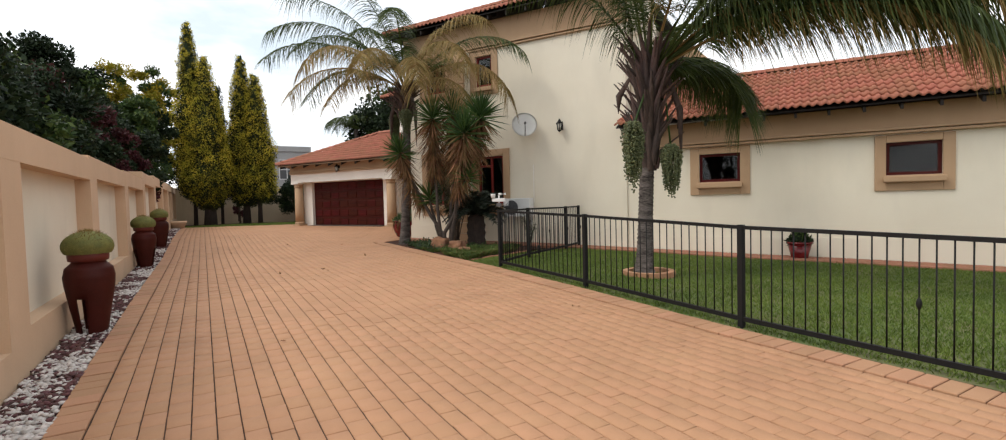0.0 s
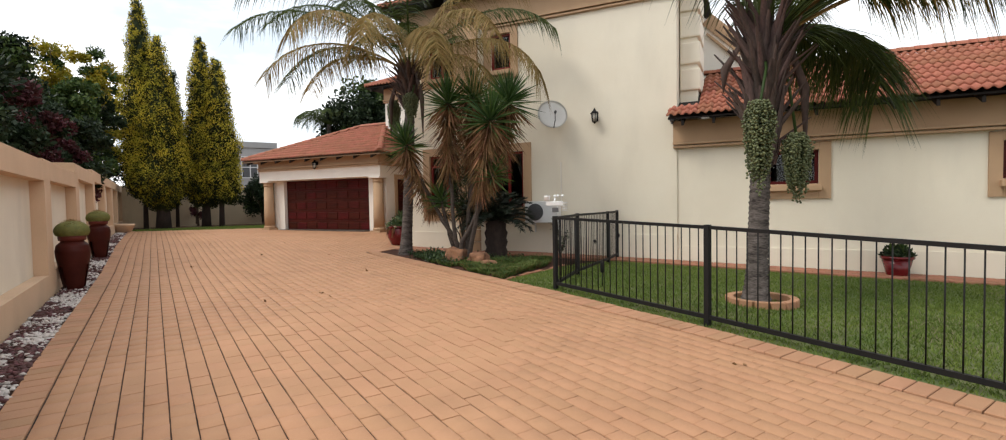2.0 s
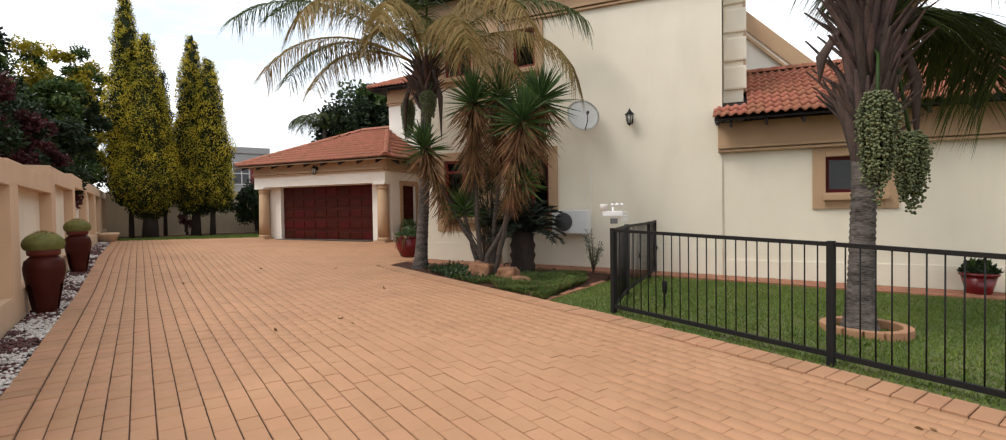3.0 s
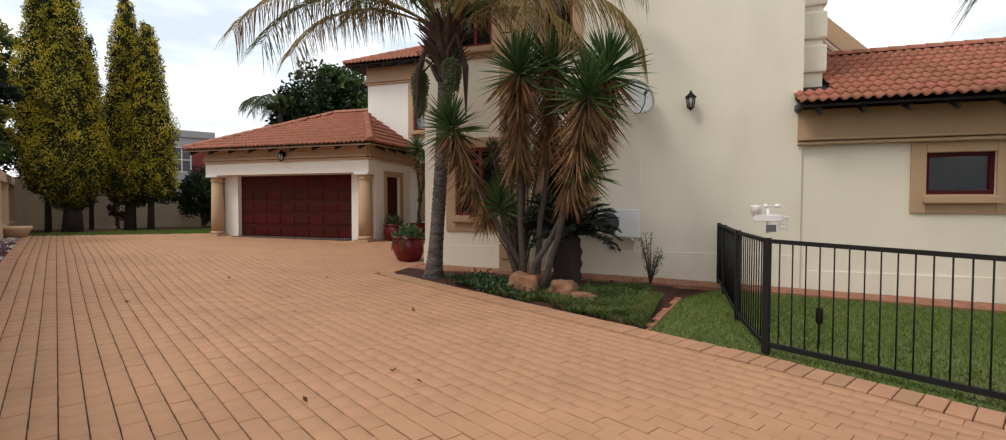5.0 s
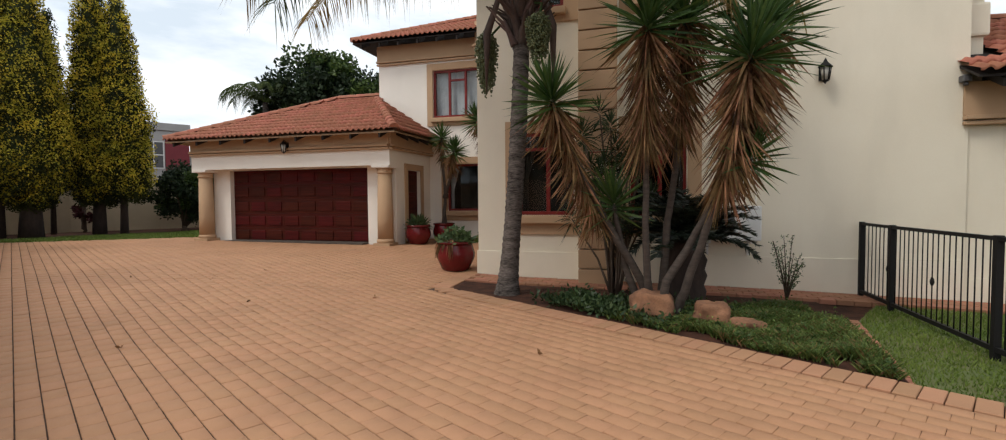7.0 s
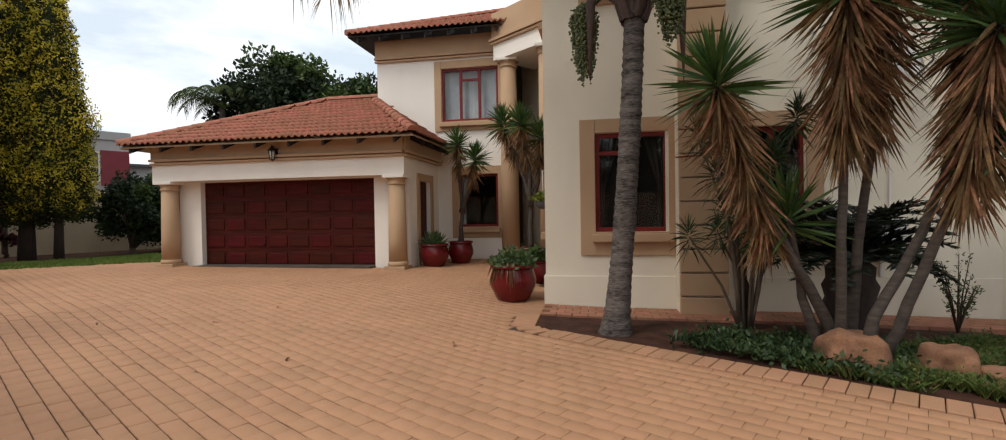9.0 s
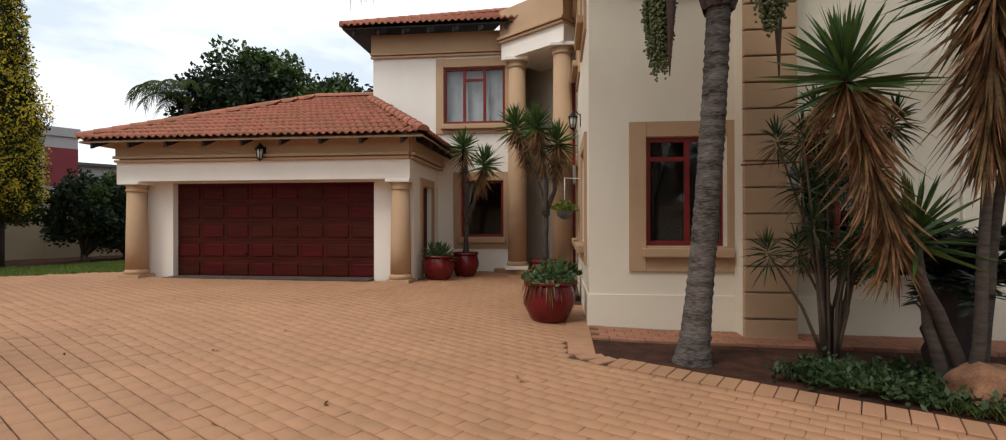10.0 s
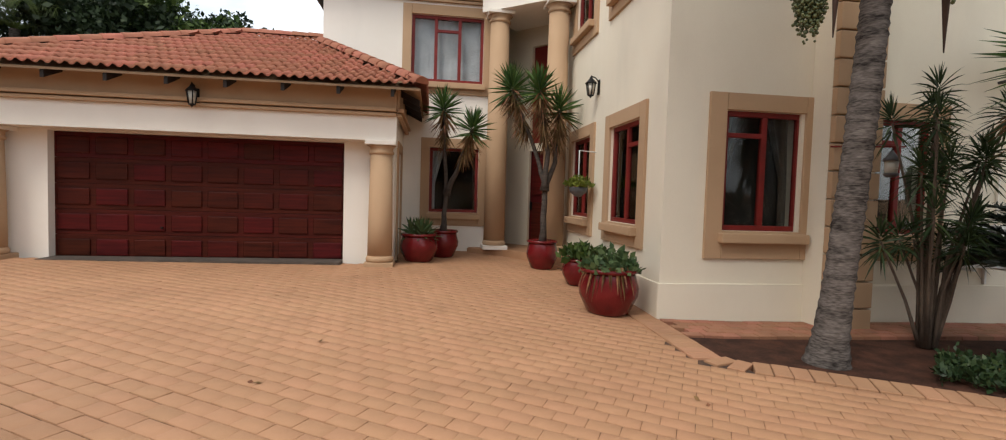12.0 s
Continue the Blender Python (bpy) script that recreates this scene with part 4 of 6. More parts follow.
# ---- fence ----
def fence_panel(p0, p1, group, first_post=True, last_post=False, spikes=()):
    p0, p1 = Vector((*p0, gz(*p0))), Vector((*p1, gz(*p1)))
    span = math.hypot(p1.x - p0.x, p1.y - p0.y)
    rz = math.degrees(math.atan2(p1.y - p0.y, p1.x - p0.x))
    t = thing("fence_panel", tuple(p0), rz, "black steel fence panel with upright round bars", "fence", group)
    rise = (p1.z - p0.z) / span
    H = 1.27

    def rail(z, th):
        bm = bmesh.new()
        mm = Matrix.Rotation(-math.atan(rise), 4, "Y")
        box(bm, 0.0, math.hypot(span, p1.z - p0.z), -0.025, 0.025, z - th / 2, z + th / 2, m=mm)
        return bm
    part("top_rail", rail(H, 0.045), STEEL, t)
    part("bottom_rail", rail(0.10, 0.055), STEEL, t)
    n = int(span / 0.128)
    bar = None
    for i in range(1, n):
        x = i * span / n
        if bar is None:
            bm = bmesh.new()
            tube(bm, [(0, 0, 0.1), (0, 0, H - 0.02)], 0.0082, 6)
            bar = part("bar", bm, STEEL, t)
        else:
            b = new("bar", bar.data)
            b.parent = t
            b.location = (x * K, 0, x * rise * K)
            if i in spikes:
                part("ornament", lathe([(0.008, -0.06), (0.022, -0.03), (0.028, 0.0), (0.022, 0.03), (0.008, 0.06)], 8, m=Matrix.Translation((x, 0, 0.62 + x * rise))), STEEL, b)
    bar.location = (span / n * K, 0, span / n * rise * K)
    for on, x in ((first_post, 0.0), (last_post, span)):
        if on:
            part("post", boxes((x - 0.036, x + 0.036, -0.036, 0.036, x * rise - 0.15, x * rise + H + 0.035), bevel=0.006), STEEL, t)
    return t


FN = 5.88
for a, b, sp in ((4.0 - 3.07 * 2, 4.0 - 3.07, (5, 11)), (4.0 - 3.07, 4.0, (7, 15)), (4.0, 7.07, ()), (7.07, 10.1, ())):
    fence_panel(sn(b, FN), sn(a, FN), "lawn fence", spikes=sp)
FC = sn(10.1, FN)
fence_panel(FC, (-6.0, 11.8), "lawn fence", first_post=False)
fence_panel((-6.0, 11.8), (-5.98, 14.28), "lawn fence", last_post=True, spikes=(5, 10, 14))
fence_panel((-5.98, 14.28), (-6.0, 15.38), "lawn fence", first_post=False, last_post=True, spikes=(4,))

# ---- weather station on the corner post ----
ws = thing("weather_station", (FC[0], FC[1], gz(*FC) + 1.36), 20, "white weather station with wind cups on the fence post", "weather station")
bm = bmesh.new()
tube(bm, [(0, 0, 0), (0, 0, 0.34)], 0.022, 8)
part("mast", bm, WHITE, ws)
part("housing", boxes((-0.2, 0.18, -0.04, 0.04, 0.16, 0.26), bevel=0.015), WHITE, ws)
for k in range(6):
    part("shield_plate", lathe([(0.05, 0), (0.07, 0.008), (0.05, 0.016)], 16, m=Matrix.Translation((0.22, 0, 0.05 + k * 0.035))), WHITE, ws)
part("rain_gauge", lathe([(0.06, 0.0), (0.07, 0.1), (0.07, 0.12)], 16, m=Matrix.Translation((-0.17, 0, 0.27))), WHITE, ws)
for k in range(3):
    a = 2 * math.pi * k / 3 + 0.4
    bm = bmesh.new()
    bmesh.ops.create_uvsphere(bm, u_segments=10, v_segments=6, radius=0.032, matrix=Matrix.Translation((0.1 * math.cos(a) + 0.08, 0.1 * math.sin(a), 0.38)))
    tube(bm, [(0.08, 0, 0.38), (0.1 * math.cos(a) + 0.08, 0.1 * math.sin(a), 0.38)], 0.007, 5)
    part("wind_cup", bm, WHITE, ws)
ws.scale = (0.8, 0.8, 0.8)
part("solar_panel", boxes((-0.06, 0.08, -0.075, -0.06, 0.02, 0.12), bevel=0.005), GREYP, ws)


# ---- pots ----
def pot(x, y, r, h, label, group="glazed pots", z=None):
    t = thing("plant_pot", (x, y, gz(x, y) if z is None else z), 0, label, "plant pot", group)
    part("pot_body", lathe([(r * 0.62, 0), (r * 0.72, h * 0.06), (r * 0.98, h * 0.42), (r * 1.0, h * 0.58), (r * 0.88, h * 0.86), (r * 0.86, h * 0.90)], 36), GLAZE, t)
    bm = lathe([(r * 0.86, h * 0.90), (r * 0.97, h * 0.92), (r * 0.97, h * 0.985), (r * 0.9, h), (r * 0.84, h * 0.97)], 36)
    part("rim", bm, GLAZE, t)
    part("potting_soil", lathe([(r * 0.85, h * 0.93), (r * 0.4, h * 0.955)], 24), SOIL, t)
    return t


pot(-13.69, 15.83, 0.43, 0.66, "large round oxblood glazed pot with trailing succulents")
pot(-13.5, 17.9, 0.33, 0.5, "round oxblood glazed pot with leafy plant")
pot(-13.85, 19.6, 0.34, 0.62, "tall oxblood glazed pot holding a yucca tree")
pot(-16.5, 19.75, 0.40, 0.6, "round oxblood glazed pot with agaves")
pot(-15.98, 20.6, 0.36, 0.62, "oxblood glazed pot holding a yucca tree")
t = thing("plant_pot", (0.15, 15.15, gz(0.15, 15.15) + 0.0), 0, "tapered dark red pot with low shrub by the wall", "plant pot", "glazed pots")
part("pot_body", lathe([(0.18, 0), (0.19, 0.02), (0.28, 0.38)], 28), GLAZE, t)
part("rim", lathe([(0.29, 0.38), (0.31, 0.39), (0.31, 0.44), (0.27, 0.44)], 28), GLAZE, t)


def urn(s, n, h, r):
    x, y = sn(s, n)
    t = thing("clay_urn", (x, y, gz(x, y) - 0.02), random.uniform(0, 360), "tall matt red clay urn with slit legs on the gravel", "urn", "cactus urns")
    prof = [(r * 0.55, 0.0), (r * 0.6, h * 0.03), (r * 0.78, h * 0.3), (r * 0.97, h * 0.6), (r * 1.0, h * 0.7), (r * 0.92, h * 0.8), (r * 0.68, h * 0.86), (r * 0.62, h * 0.88)]
    bm = bmesh.new()
    seg = 36
    rows = []
    fine = []
    for (ra, za), (rb, zb) in zip(prof, prof[1:]):
        for q in (0, 0.25, 0.5, 0.75):
            fine.append((ra + (rb - ra) * q, za + (zb - za) * q))
    fine.append(prof[-1])
    for rr, zz in fine:
        rows.append([bm.verts.new((rr * math.cos(2 * math.pi * i / seg), rr * math.sin(2 * math.pi * i / seg), zz)) for i in range(seg)])
    for a, b in zip(rows, rows[1:]):
        for i in range(seg):
            zc = (a[i].co.z + b[i].co.z) / 2
            if i % 12 in (0, 1) and zc < h * 0.42:
                continue
            f = bm.faces.new((a[i], a[(i + 1) % seg], b[(i + 1) % seg], b[i]))
            f.smooth = True
    bmesh.ops.solidify(bm, geom=bm.faces[:], thickness=0.03)
    part("urn_body", bm, URN, t)
    part("rim", lathe([(r * 0.62, h * 0.87), (r * 0.78, h * 0.885), (r * 0.80, h * 0.93), (r * 0.80, h), (r * 0.70, h), (r * 0.66, h * 0.95)], 36), URN, t)
    # the cactus in the mouth
    cz = h
    c = thing("barrel_cactus", (x, y, gz(x, y) - 0.02 + cz * 0.96), 0, "yellow-green ribbed barrel cactus in the urn", "cactus", "urn cacti")
    bm = bmesh.new()
    seg = 64
    rings = []
    for k in range(11):
        a = -0.5 + (math.pi / 2 + 0.5) * k / 10
        rings.append([bm.verts.new(((r * 0.96) * math.cos(a) * (1 + 0.055 * math.cos(32 * 2 * math.pi * i / seg)) * math.cos(2 * math.pi * i / seg), (r * 0.96) * math.cos(a) * (1 + 0.055 * math.cos(32 * 2 * math.pi * i / seg)) * math.sin(2 * math.pi * i / seg), 0.10 + r * 0.72 * math.sin(a))) for i in range(seg)])
    for a, b in zip(rings, rings[1:]):
        for i in range(seg):
            bm.faces.new((a[i], a[(i + 1) % seg], b[(i + 1) % seg], b[i]))
    part("cactus_body", bm, CACTUS, c, smooth_shade=True)
    rnd = random.Random(7)
    v, f = [], []
    for i in range(700):
        a, e = rnd.uniform(0, 6.283), rnd.uniform(-0.3, 1.5)
        p = Vector((r * 0.98 * math.cos(e) * math.cos(a), r * 0.98 * math.cos(e) * math.sin(a), 0.10 + r * 0.74 * math.sin(e)))
        o = Vector((math.cos(e) * math.cos(a), math.cos(e) * math.sin(a), math.sin(e))) * 0.03 + Vector([rnd.uniform(-0.012, 0.012) for _ in range(3)])
        k0 = len(v)
        sd_ = Vector((-math.sin(a), math.cos(a), 0)) * 0.004
        v += [p - sd_, p + sd_, p + o]
        f.append((k0, k0 + 1, k0 + 2))
    tagged(raw("spine_cover", v, f, FROND_DRY, c), kind="stuff")


urn(8.3, -1.29, 1.08, 0.27)
urn(15.85, -1.33, 1.08, 0.27)
urn(21.2, -1.31, 1.08, 0.27)
lp = thing("plant_pot", (*sn(33.5, -1.25), gz(*sn(33.5, -1.25))), 0, "low tan clay bowl on the gravel", "plant pot")
part("pot_body", lathe([(0.30, 0), (0.42, 0.3), (0.46, 0.34), (0.46, 0.42), (0.4, 0.42), (0.36, 0.36)], 28), TAN_WALL, lp)


# ---- rocks ----
def rock(x, y, sx, sy, sz, seed, name, label, dz=0.0):
    bm = bmesh.new()
    bmesh.ops.create_icosphere(bm, subdivisions=4, radius=1.0)
    for v in bm.verts:
        n = v.co.normalized()
        q = 1 + 0.28 * noise.noise(n * 1.4 + Vector((seed, 0, 0))) + 0.08 * noise.noise(n * 4 + Vector((seed, 3, 0)))
        c = Vector((max(-0.82, min(0.82, n.x)), max(-0.8, min(0.8, n.y)), max(-0.6, min(0.72, n.z))))
        v.co = Vector((c.x * sx * q, c.y * sy * q, c.z * sz * q))
    ob = part(name, bm, ROCK, None, smooth_shade=True)
    ob.location = Vector((x, y, gz(x, y) + sz * 0.45 + dz)) * K
    return tagged(ob, label, "rock", "garden rocks")


rock(-9.5, 12.62, 0.35, 0.28, 0.32, 1.3, "garden_rock", "rough orange-brown sandstone boulder in the planting bed")
rock(-8.72, 12.42, 0.27, 0.26, 0.26, 5.1, "garden_rock", "pale weathered sandstone rock in the planting bed")
rock(-8.34, 12.25, 0.26, 0.18, 0.13, 8.7, "garden_rock", "small pale sandstone rock in the planting bed")

# small garden lantern hung from a rod by the window, feeder ball
gl = thing("hanging_lantern", (-10.35, 14.7, 2.2), 0, "small green metal lantern hanging from a wall rod", "lantern")
bm = bmesh.new()
tube(bm, [(-0.55, 0.4, 0.36), (0.1, -0.1, 0.34)], 0.012, 6)
part("rod", bm, WOOD_FRAME, gl, "thin red-brown rod")
part("roof", lathe([(0.11, 0.16), (0.05, 0.24), (0.01, 0.3)], 10), GREYP, gl)
part("glass", lathe([(0.07, 0.0), (0.08, 0.16)], 10), LAMP_GLASS, gl)
part("base", lathe([(0.05, -0.05), (0.09, -0.02), (0.09, 0.0)], 10), GREYP, gl)
hb = thing("hanging_basket", (WX - 0.35, 18.55, 1.95), 0, "hanging basket with bright green foliage on the side wall", "hanging basket")
part("basket", lathe([(0.06, -0.16), (0.16, -0.08), (0.19, 0.02)], 18), GREYP, hb)
bm = bmesh.new()
tube(bm, [(0.34, 0.0, 0.72), (0.0, 0.0, 0.74), (0.0, 0.0, 0.1)], 0.012, 6)
part("bracket", bm, WHITE, hb, "white scrolled bracket")
mb = thing("wall_light_box", (WX - 0.02, 21.2, 3.0), -90, "small pale sign box on the porch wall", "box")
part("box", boxes((-0.12, 0.12, -0.1, 0.0, -0.25, 0.25), bevel=0.02), CREAM_LIGHT, mb)
sp = thing("garden_spotlight", (-5.2, 10.75, gz(-5.2, 10.75)), 0, "small black spike spotlight in the lawn", "spotlight")
bm = bmesh.new()
tube(bm, [(0, 0, -0.05), (0, 0, 0.3)], 0.012, 6)
part("spike", bm, STEEL, sp)
part("lamp_head", lathe([(0.025, 0.24), (0.04, 0.27), (0.04, 0.42), (0.03, 0.44)], 12), STEEL, sp)
tr_ = thing("tree_ring", (-2.58, 10.5, gz(-2.58, 10.5)), 0, "low ring of clay bricks round the palm", "edging")
for k in range(14):
    a = 2 * math.pi * k / 14
    part("brick", boxes((-0.1, 0.1, -0.06, 0.06, -0.05, 0.085), bevel=0.012, m=Matrix.Rotation(a, 4, "Z") @ Matrix.Translation((0, 0.46, 0))), KERB, tr_)


# ---- foliage helpers ----
class Leaves:
    """Gathers blades and leaves as arrays."""

    def __init__(self, seed):
        self.v, self.f, self.idx, self.r = [], [], [], random.Random(seed)

    def blade(self, base, tip, width, sag, side=None, segs=3, mi=0):
        base, tip = Vector(base), Vector(tip)
        way = tip - base
        side = side or way.cross(Vector((self.r.uniform(-1, 1), self.r.uniform(-1, 1), self.r.uniform(0.2, 1))))
        if side.length < 1e-6:
            side = Vector((1, 0, 0))
        side = side.normalized() * width / 2
        k0 = len(self.v)
        for i in range(segs):
            q = i / segs
            p = base + way * q - Vector((0, 0, sag * q * q))
            w = (0.6 + 1.2 * q) if q < 0.34 else (1.0 - (q - 0.34) * 0.85)
            self.v += [p - side * w, p + side * w]
        self.v.append(tip - Vector((0, 0, sag)))
        for i in range(segs - 1):
            a = k0 + 2 * i
            self.f.append((a, a + 1, a + 3, a + 2))
            self.idx.append(mi)
        a = k0 + 2 * (segs - 1)
        self.f.append((a, a + 1, a + 2))
        self.idx.append(mi)

    def leaf(self, p, size, mi=0, up=0.3, aspect=0.55):
        r = self.r
        d = Vector((r.gauss(0, 1), r.gauss(0, 1), r.gauss(up, 0.8))).normalized()
        s = d.cross(Vector((r.gauss(0, 1), r.gauss(0, 1), r.gauss(0, 1)))).normalized()
        k0 = len(self.v)
        p = Vector(p)
        self.v += [p, p + d * size * 0.5 + s * size * aspect * 0.5, p + d * size, p + d * size * 0.5 - s * size * aspect * 0.5]
        self.f.append((k0, k0 + 1, k0 + 2, k0 + 3))
        self.idx.append(mi)

    def make(self, name, mats, parent=None, label=""):
        return raw(name, self.v, self.f, mats, parent, self.idx, label=label)


def rosette(L, c, axis, count, length, width, lo, hi, sag, mi=0, jitter=0.15):
    """Stiff blades all round an axis, from elevation lo to hi (degrees)."""
    r = L.r
    axis = Vector(axis).normalized()
    a0 = axis.orthogonal().normalized()
    b0 = axis.cross(a0)
    for i in range(count):
        q = (i + r.random()) / count
        el = radians(lo + (hi - lo) * q) + r.gauss(0, 0.08)
        az = i * 2.39996 + r.gauss(0, 0.1)
        d = (a0 * math.cos(az) + b0 * math.sin(az)) * math.cos(el) + axis * math.sin(el)
        ln = length * r.uniform(1 - jitter, 1 + jitter) * (0.75 + 0.25 * math.cos(el))
        L.blade(Vector(c) + d * 0.03 + axis * (q - 0.5) * 0.25, Vector(c) + d * ln + axis * (q - 0.5) * 0.25, width, sag * ln * math.cos(el) * r.uniform(0.5, 1.4), mi=mi)


def skirt(L, top, axis, length, count, blade_len, mi=0):
    """Dead blades hanging down along a stem."""
    r = L.r
    axis = Vector(axis).normalized()
    for i in range(count):
        q = r.random()
        az = r.uniform(0, 6.283)
        p = Vector(top) - axis * length * q
        out = Vector((math.cos(az), math.sin(az), 0))
        tip = p + out * blade_len * r.uniform(0.1, 0.95) * (1.15 - q * 0.6) - Vector((0, 0, blade_len * r.uniform(0.65, 1.05)))
        mid_up = Vector((0, 0, 0.06))
        L.blade(p + mid_up, tip, r.uniform(0.018, 0.036), -0.12 * r.random(), mi=mi)


def yucca(name, base, stems, label, category="yucca", group="", trunk_mat=None, scale=1.0):
    """stems: (points of the stem, skirt length, blades, skirt blades, blade length)."""
    t = thing(name, base, 0, label, category, group)
    for i, (pts, sk, nb, nd, blade) in enumerate(stems):
        bm = bmesh.new()
        P = [Vector(p) for p in pts]
        fine = []
        for a, b in zip(P, P[1:]):
            for q in (0, 0.25, 0.5, 0.75):
                fine.append(a.lerp(b, q) + Vector((0.012 * math.sin(q * 9 + i), 0.012 * math.cos(q * 7 + i), 0)))
        fine.append(P[-1])
        m = len(fine) - 1
        tube(bm, fine, [scale * (0.036 * (1 - k / m) ** 1.8 + 0.038 + (0.03 if k == 0 else 0)) for k in range(m + 1)], 10)
        part("stem", bm, trunk_mat or YUCCA_STEM, t)
        top = P[-1]
        axis = (P[-1] - P[-2]).normalized() + Vector((0, 0, 0.8))
        L = Leaves(i * 17 + int(abs(base[0]) * 10))
        rosette(L, top, axis, nb, blade * 1.08, 0.042 * scale, -24, 88, 0.07)
        L.make("leaf_rosette", [YUCCA], t)
        if nd:
            L = Leaves(i * 31 + 5)
            skirt(L, top - Vector((0, 0, 0.05)), (P[-1] - P[-2]), sk, int(nd * 1.8), 0.95 * blade)
            rosette(L, top - axis.normalized() * 0.12, axis, nd // 5, blade * 0.95, 0.045 * scale, -75, -25, 0.25)
            L.make("dead_leaf_skirt", [YUCCA_DRY], t, "hanging dry straw-brown leaves")
    return t


# cluster in the bed
Y0 = (-9.4, 12.9, gz(-9.4, 12.9) + 0.03)


def rel(*pts):
    return [(x - Y0[0], y - Y0[1], z - Y0[2]) for x, y, z in pts]


yucca("yucca_tree", Y0, [
    (rel((-9.4, 13.0, 0.0), (-9.71, 12.88, 0.64), (-10.2, 12.72, 1.5), (-10.6, 12.58, 2.4), (-10.86, 12.47, 3.1)), 1.75, 130, 230, 0.66),
    (rel((-9.5, 12.86, 0.0), (-9.55, 12.72, 0.54), (-9.58, 12.57, 2.2), (-9.55, 12.5, 4.05)), 1.5, 150, 300, 0.8),
    (rel((-9.35, 12.98, 0.0), (-9.3, 12.95, 1.0), (-9.15, 12.95, 2.3), (-9.05, 12.9, 4.2)), 1.5, 130, 260, 0.78),
    (rel((-9.2, 12.72, 0.0), (-9.05, 12.63, 0.39), (-8.68, 12.46, 1.64), (-8.5, 12.34, 2.5), (-8.3, 12.35, 3.5)), 1.55, 150, 270, 0.8),
    (rel((-9.36, 12.66, 0.0), (-9.28, 12.6, 0.54), (-8.77, 12.7, 1.43), (-8.35, 12.75, 2.6), (-8.05, 12.85, 4.0)), 1.5, 150, 260, 0.8),
    (rel((-9.62, 13.0, 0.0), (-9.85, 12.92, 0.7), (-10.02, 12.84, 1.6)), 0.2, 80, 0, 0.62),
    (rel((-8.7, 12.5, 1.6), (-8.5, 12.42, 1.85), (-8.28, 12.4, 2.2)), 0.2, 60, 12, 0.5),
], "tall many-stemmed yucca with green heads and brown dead-leaf skirts")

# dracaena with thin stems near the pilaster
DRACAENA = mat("dracaena_leaf", (0.045, 0.075, 0.026), 0.5, (0.018, 0.033, 0.013), 3, 20, 0.0, rnd=0.4, island=True, trans=0.15)
D0 = (-10.1, 14.3, gz(-10.1, 14.3) + 0.02)
dr = thing("dracaena_shrub", D0, 0, "thin-stemmed dracaena with small tufted heads beside the pilaster", "shrub")
rnd = random.Random(4)
for i in range(24):
    a = rnd.uniform(0, 6.283)
    hgt = rnd.uniform(1.1, 3.3)
    out = rnd.uniform(0.2, 0.8)
    P = [(0.08 * math.cos(a), 0.08 * math.sin(a), 0), (out * 0.4 * math.cos(a), out * 0.3 * math.sin(a), hgt * 0.45), (out * math.cos(a) - (0.35 if i % 4 == 0 else 0), out * 0.6 * math.sin(a) - 0.1, hgt)]
    bm = bmesh.new()
    tube(bm, [Vector(P[0]), Vector(P[0]).lerp(Vector(P[1]), 0.5), Vector(P[1]), Vector(P[1]).lerp(Vector(P[2]), 0.5), Vector(P[2])], [0.028, 0.022, 0.018, 0.015, 0.013], 7)
    part("stem", bm, BARK, dr)
    L = Leaves(90 + i)
    rosette(L, P[2], (0.1 * math.cos(a), 0.1 * math.sin(a), 1), 50, 0.34, 0.024, -45, 85, 0.3)
    L.make("leaf_tuft", [DRACAENA], dr)

# cycad
cy = thing("cycad", (-8.95, 13.86, gz(-8.95, 13.86)), 0, "dark glossy cycad with arching feather leaves in the bed", "cycad")
part("stem", lathe([(0.26, -0.05), (0.31, 0.2), (0.27, 0.3), (0.32, 0.45), (0.28, 0.55), (0.32, 0.7), (0.27, 0.8), (0.28, 0.95), (0.1, 1.1)], 16), DARK_BARK, cy)
L = Leaves(12)


def feather(L, base, az, el, length, droop, pairs, leaf_len, width, hang, mi=0, curl=0.0):
    """A feather leaf: a bent rib with leaflets both sides; hang pulls the leaflets down."""
    r = L.r
    base = Vector(base)
    h = Vector((math.cos(az), math.sin(az), 0))
    pts = []
    ang = el
    p = base.copy()
    n = 14
    for i in range(n + 1):
        pts.append(p.copy())
        q = i / n
        p = p + (h * math.cos(ang) + Vector((0, 0, math.sin(ang)))) * (length / n)
        ang -= droop / n * (0.4 + 1.2 * q)
    side0 = Vector((-h.y, h.x, 0))
    for a, b, q in zip(pts, pts[1:], range(n)):
        w = 0.028 * (1 - q / n) + 0.006
        for s in (side0 * w, Vector((0, 0, w))):
            k0 = len(L.v)
            L.v += [a - s, a + s, b + s * 0.9, b - s * 0.9]
            L.f.append((k0, k0 + 1, k0 + 2, k0 + 3))
            L.idx.append(mi)
    bare = 0.22 if length > 4.0 else 0.12
    for i in range(pairs):
        q = bare + (1 - bare) * i / pairs
        k = min(n - 1, int(q * n))
        pp = pts[k].lerp(pts[k + 1], q * n - k)
        way = (pts[k + 1] - pts[k]).normalized()
        ln = leaf_len * (0.45 + 0.75 * math.sin(min(1.0, q * 1.25) * 2.6)) * r.uniform(0.8, 1.15)
        for sg in (-1, 1):
            d = (side0 * sg * r.uniform(0.6, 1.0) + way * r.uniform(0.3, 0.8) + Vector((0, 0, r.uniform(-0.2, 0.5) * (1 - hang) + curl))).normalized()
            tip = pp + d * ln * (1 - 0.45 * hang)
            L.blade(pp, tip, width, ln * hang * r.uniform(0.6, 1.0), mi=mi)
    return pts


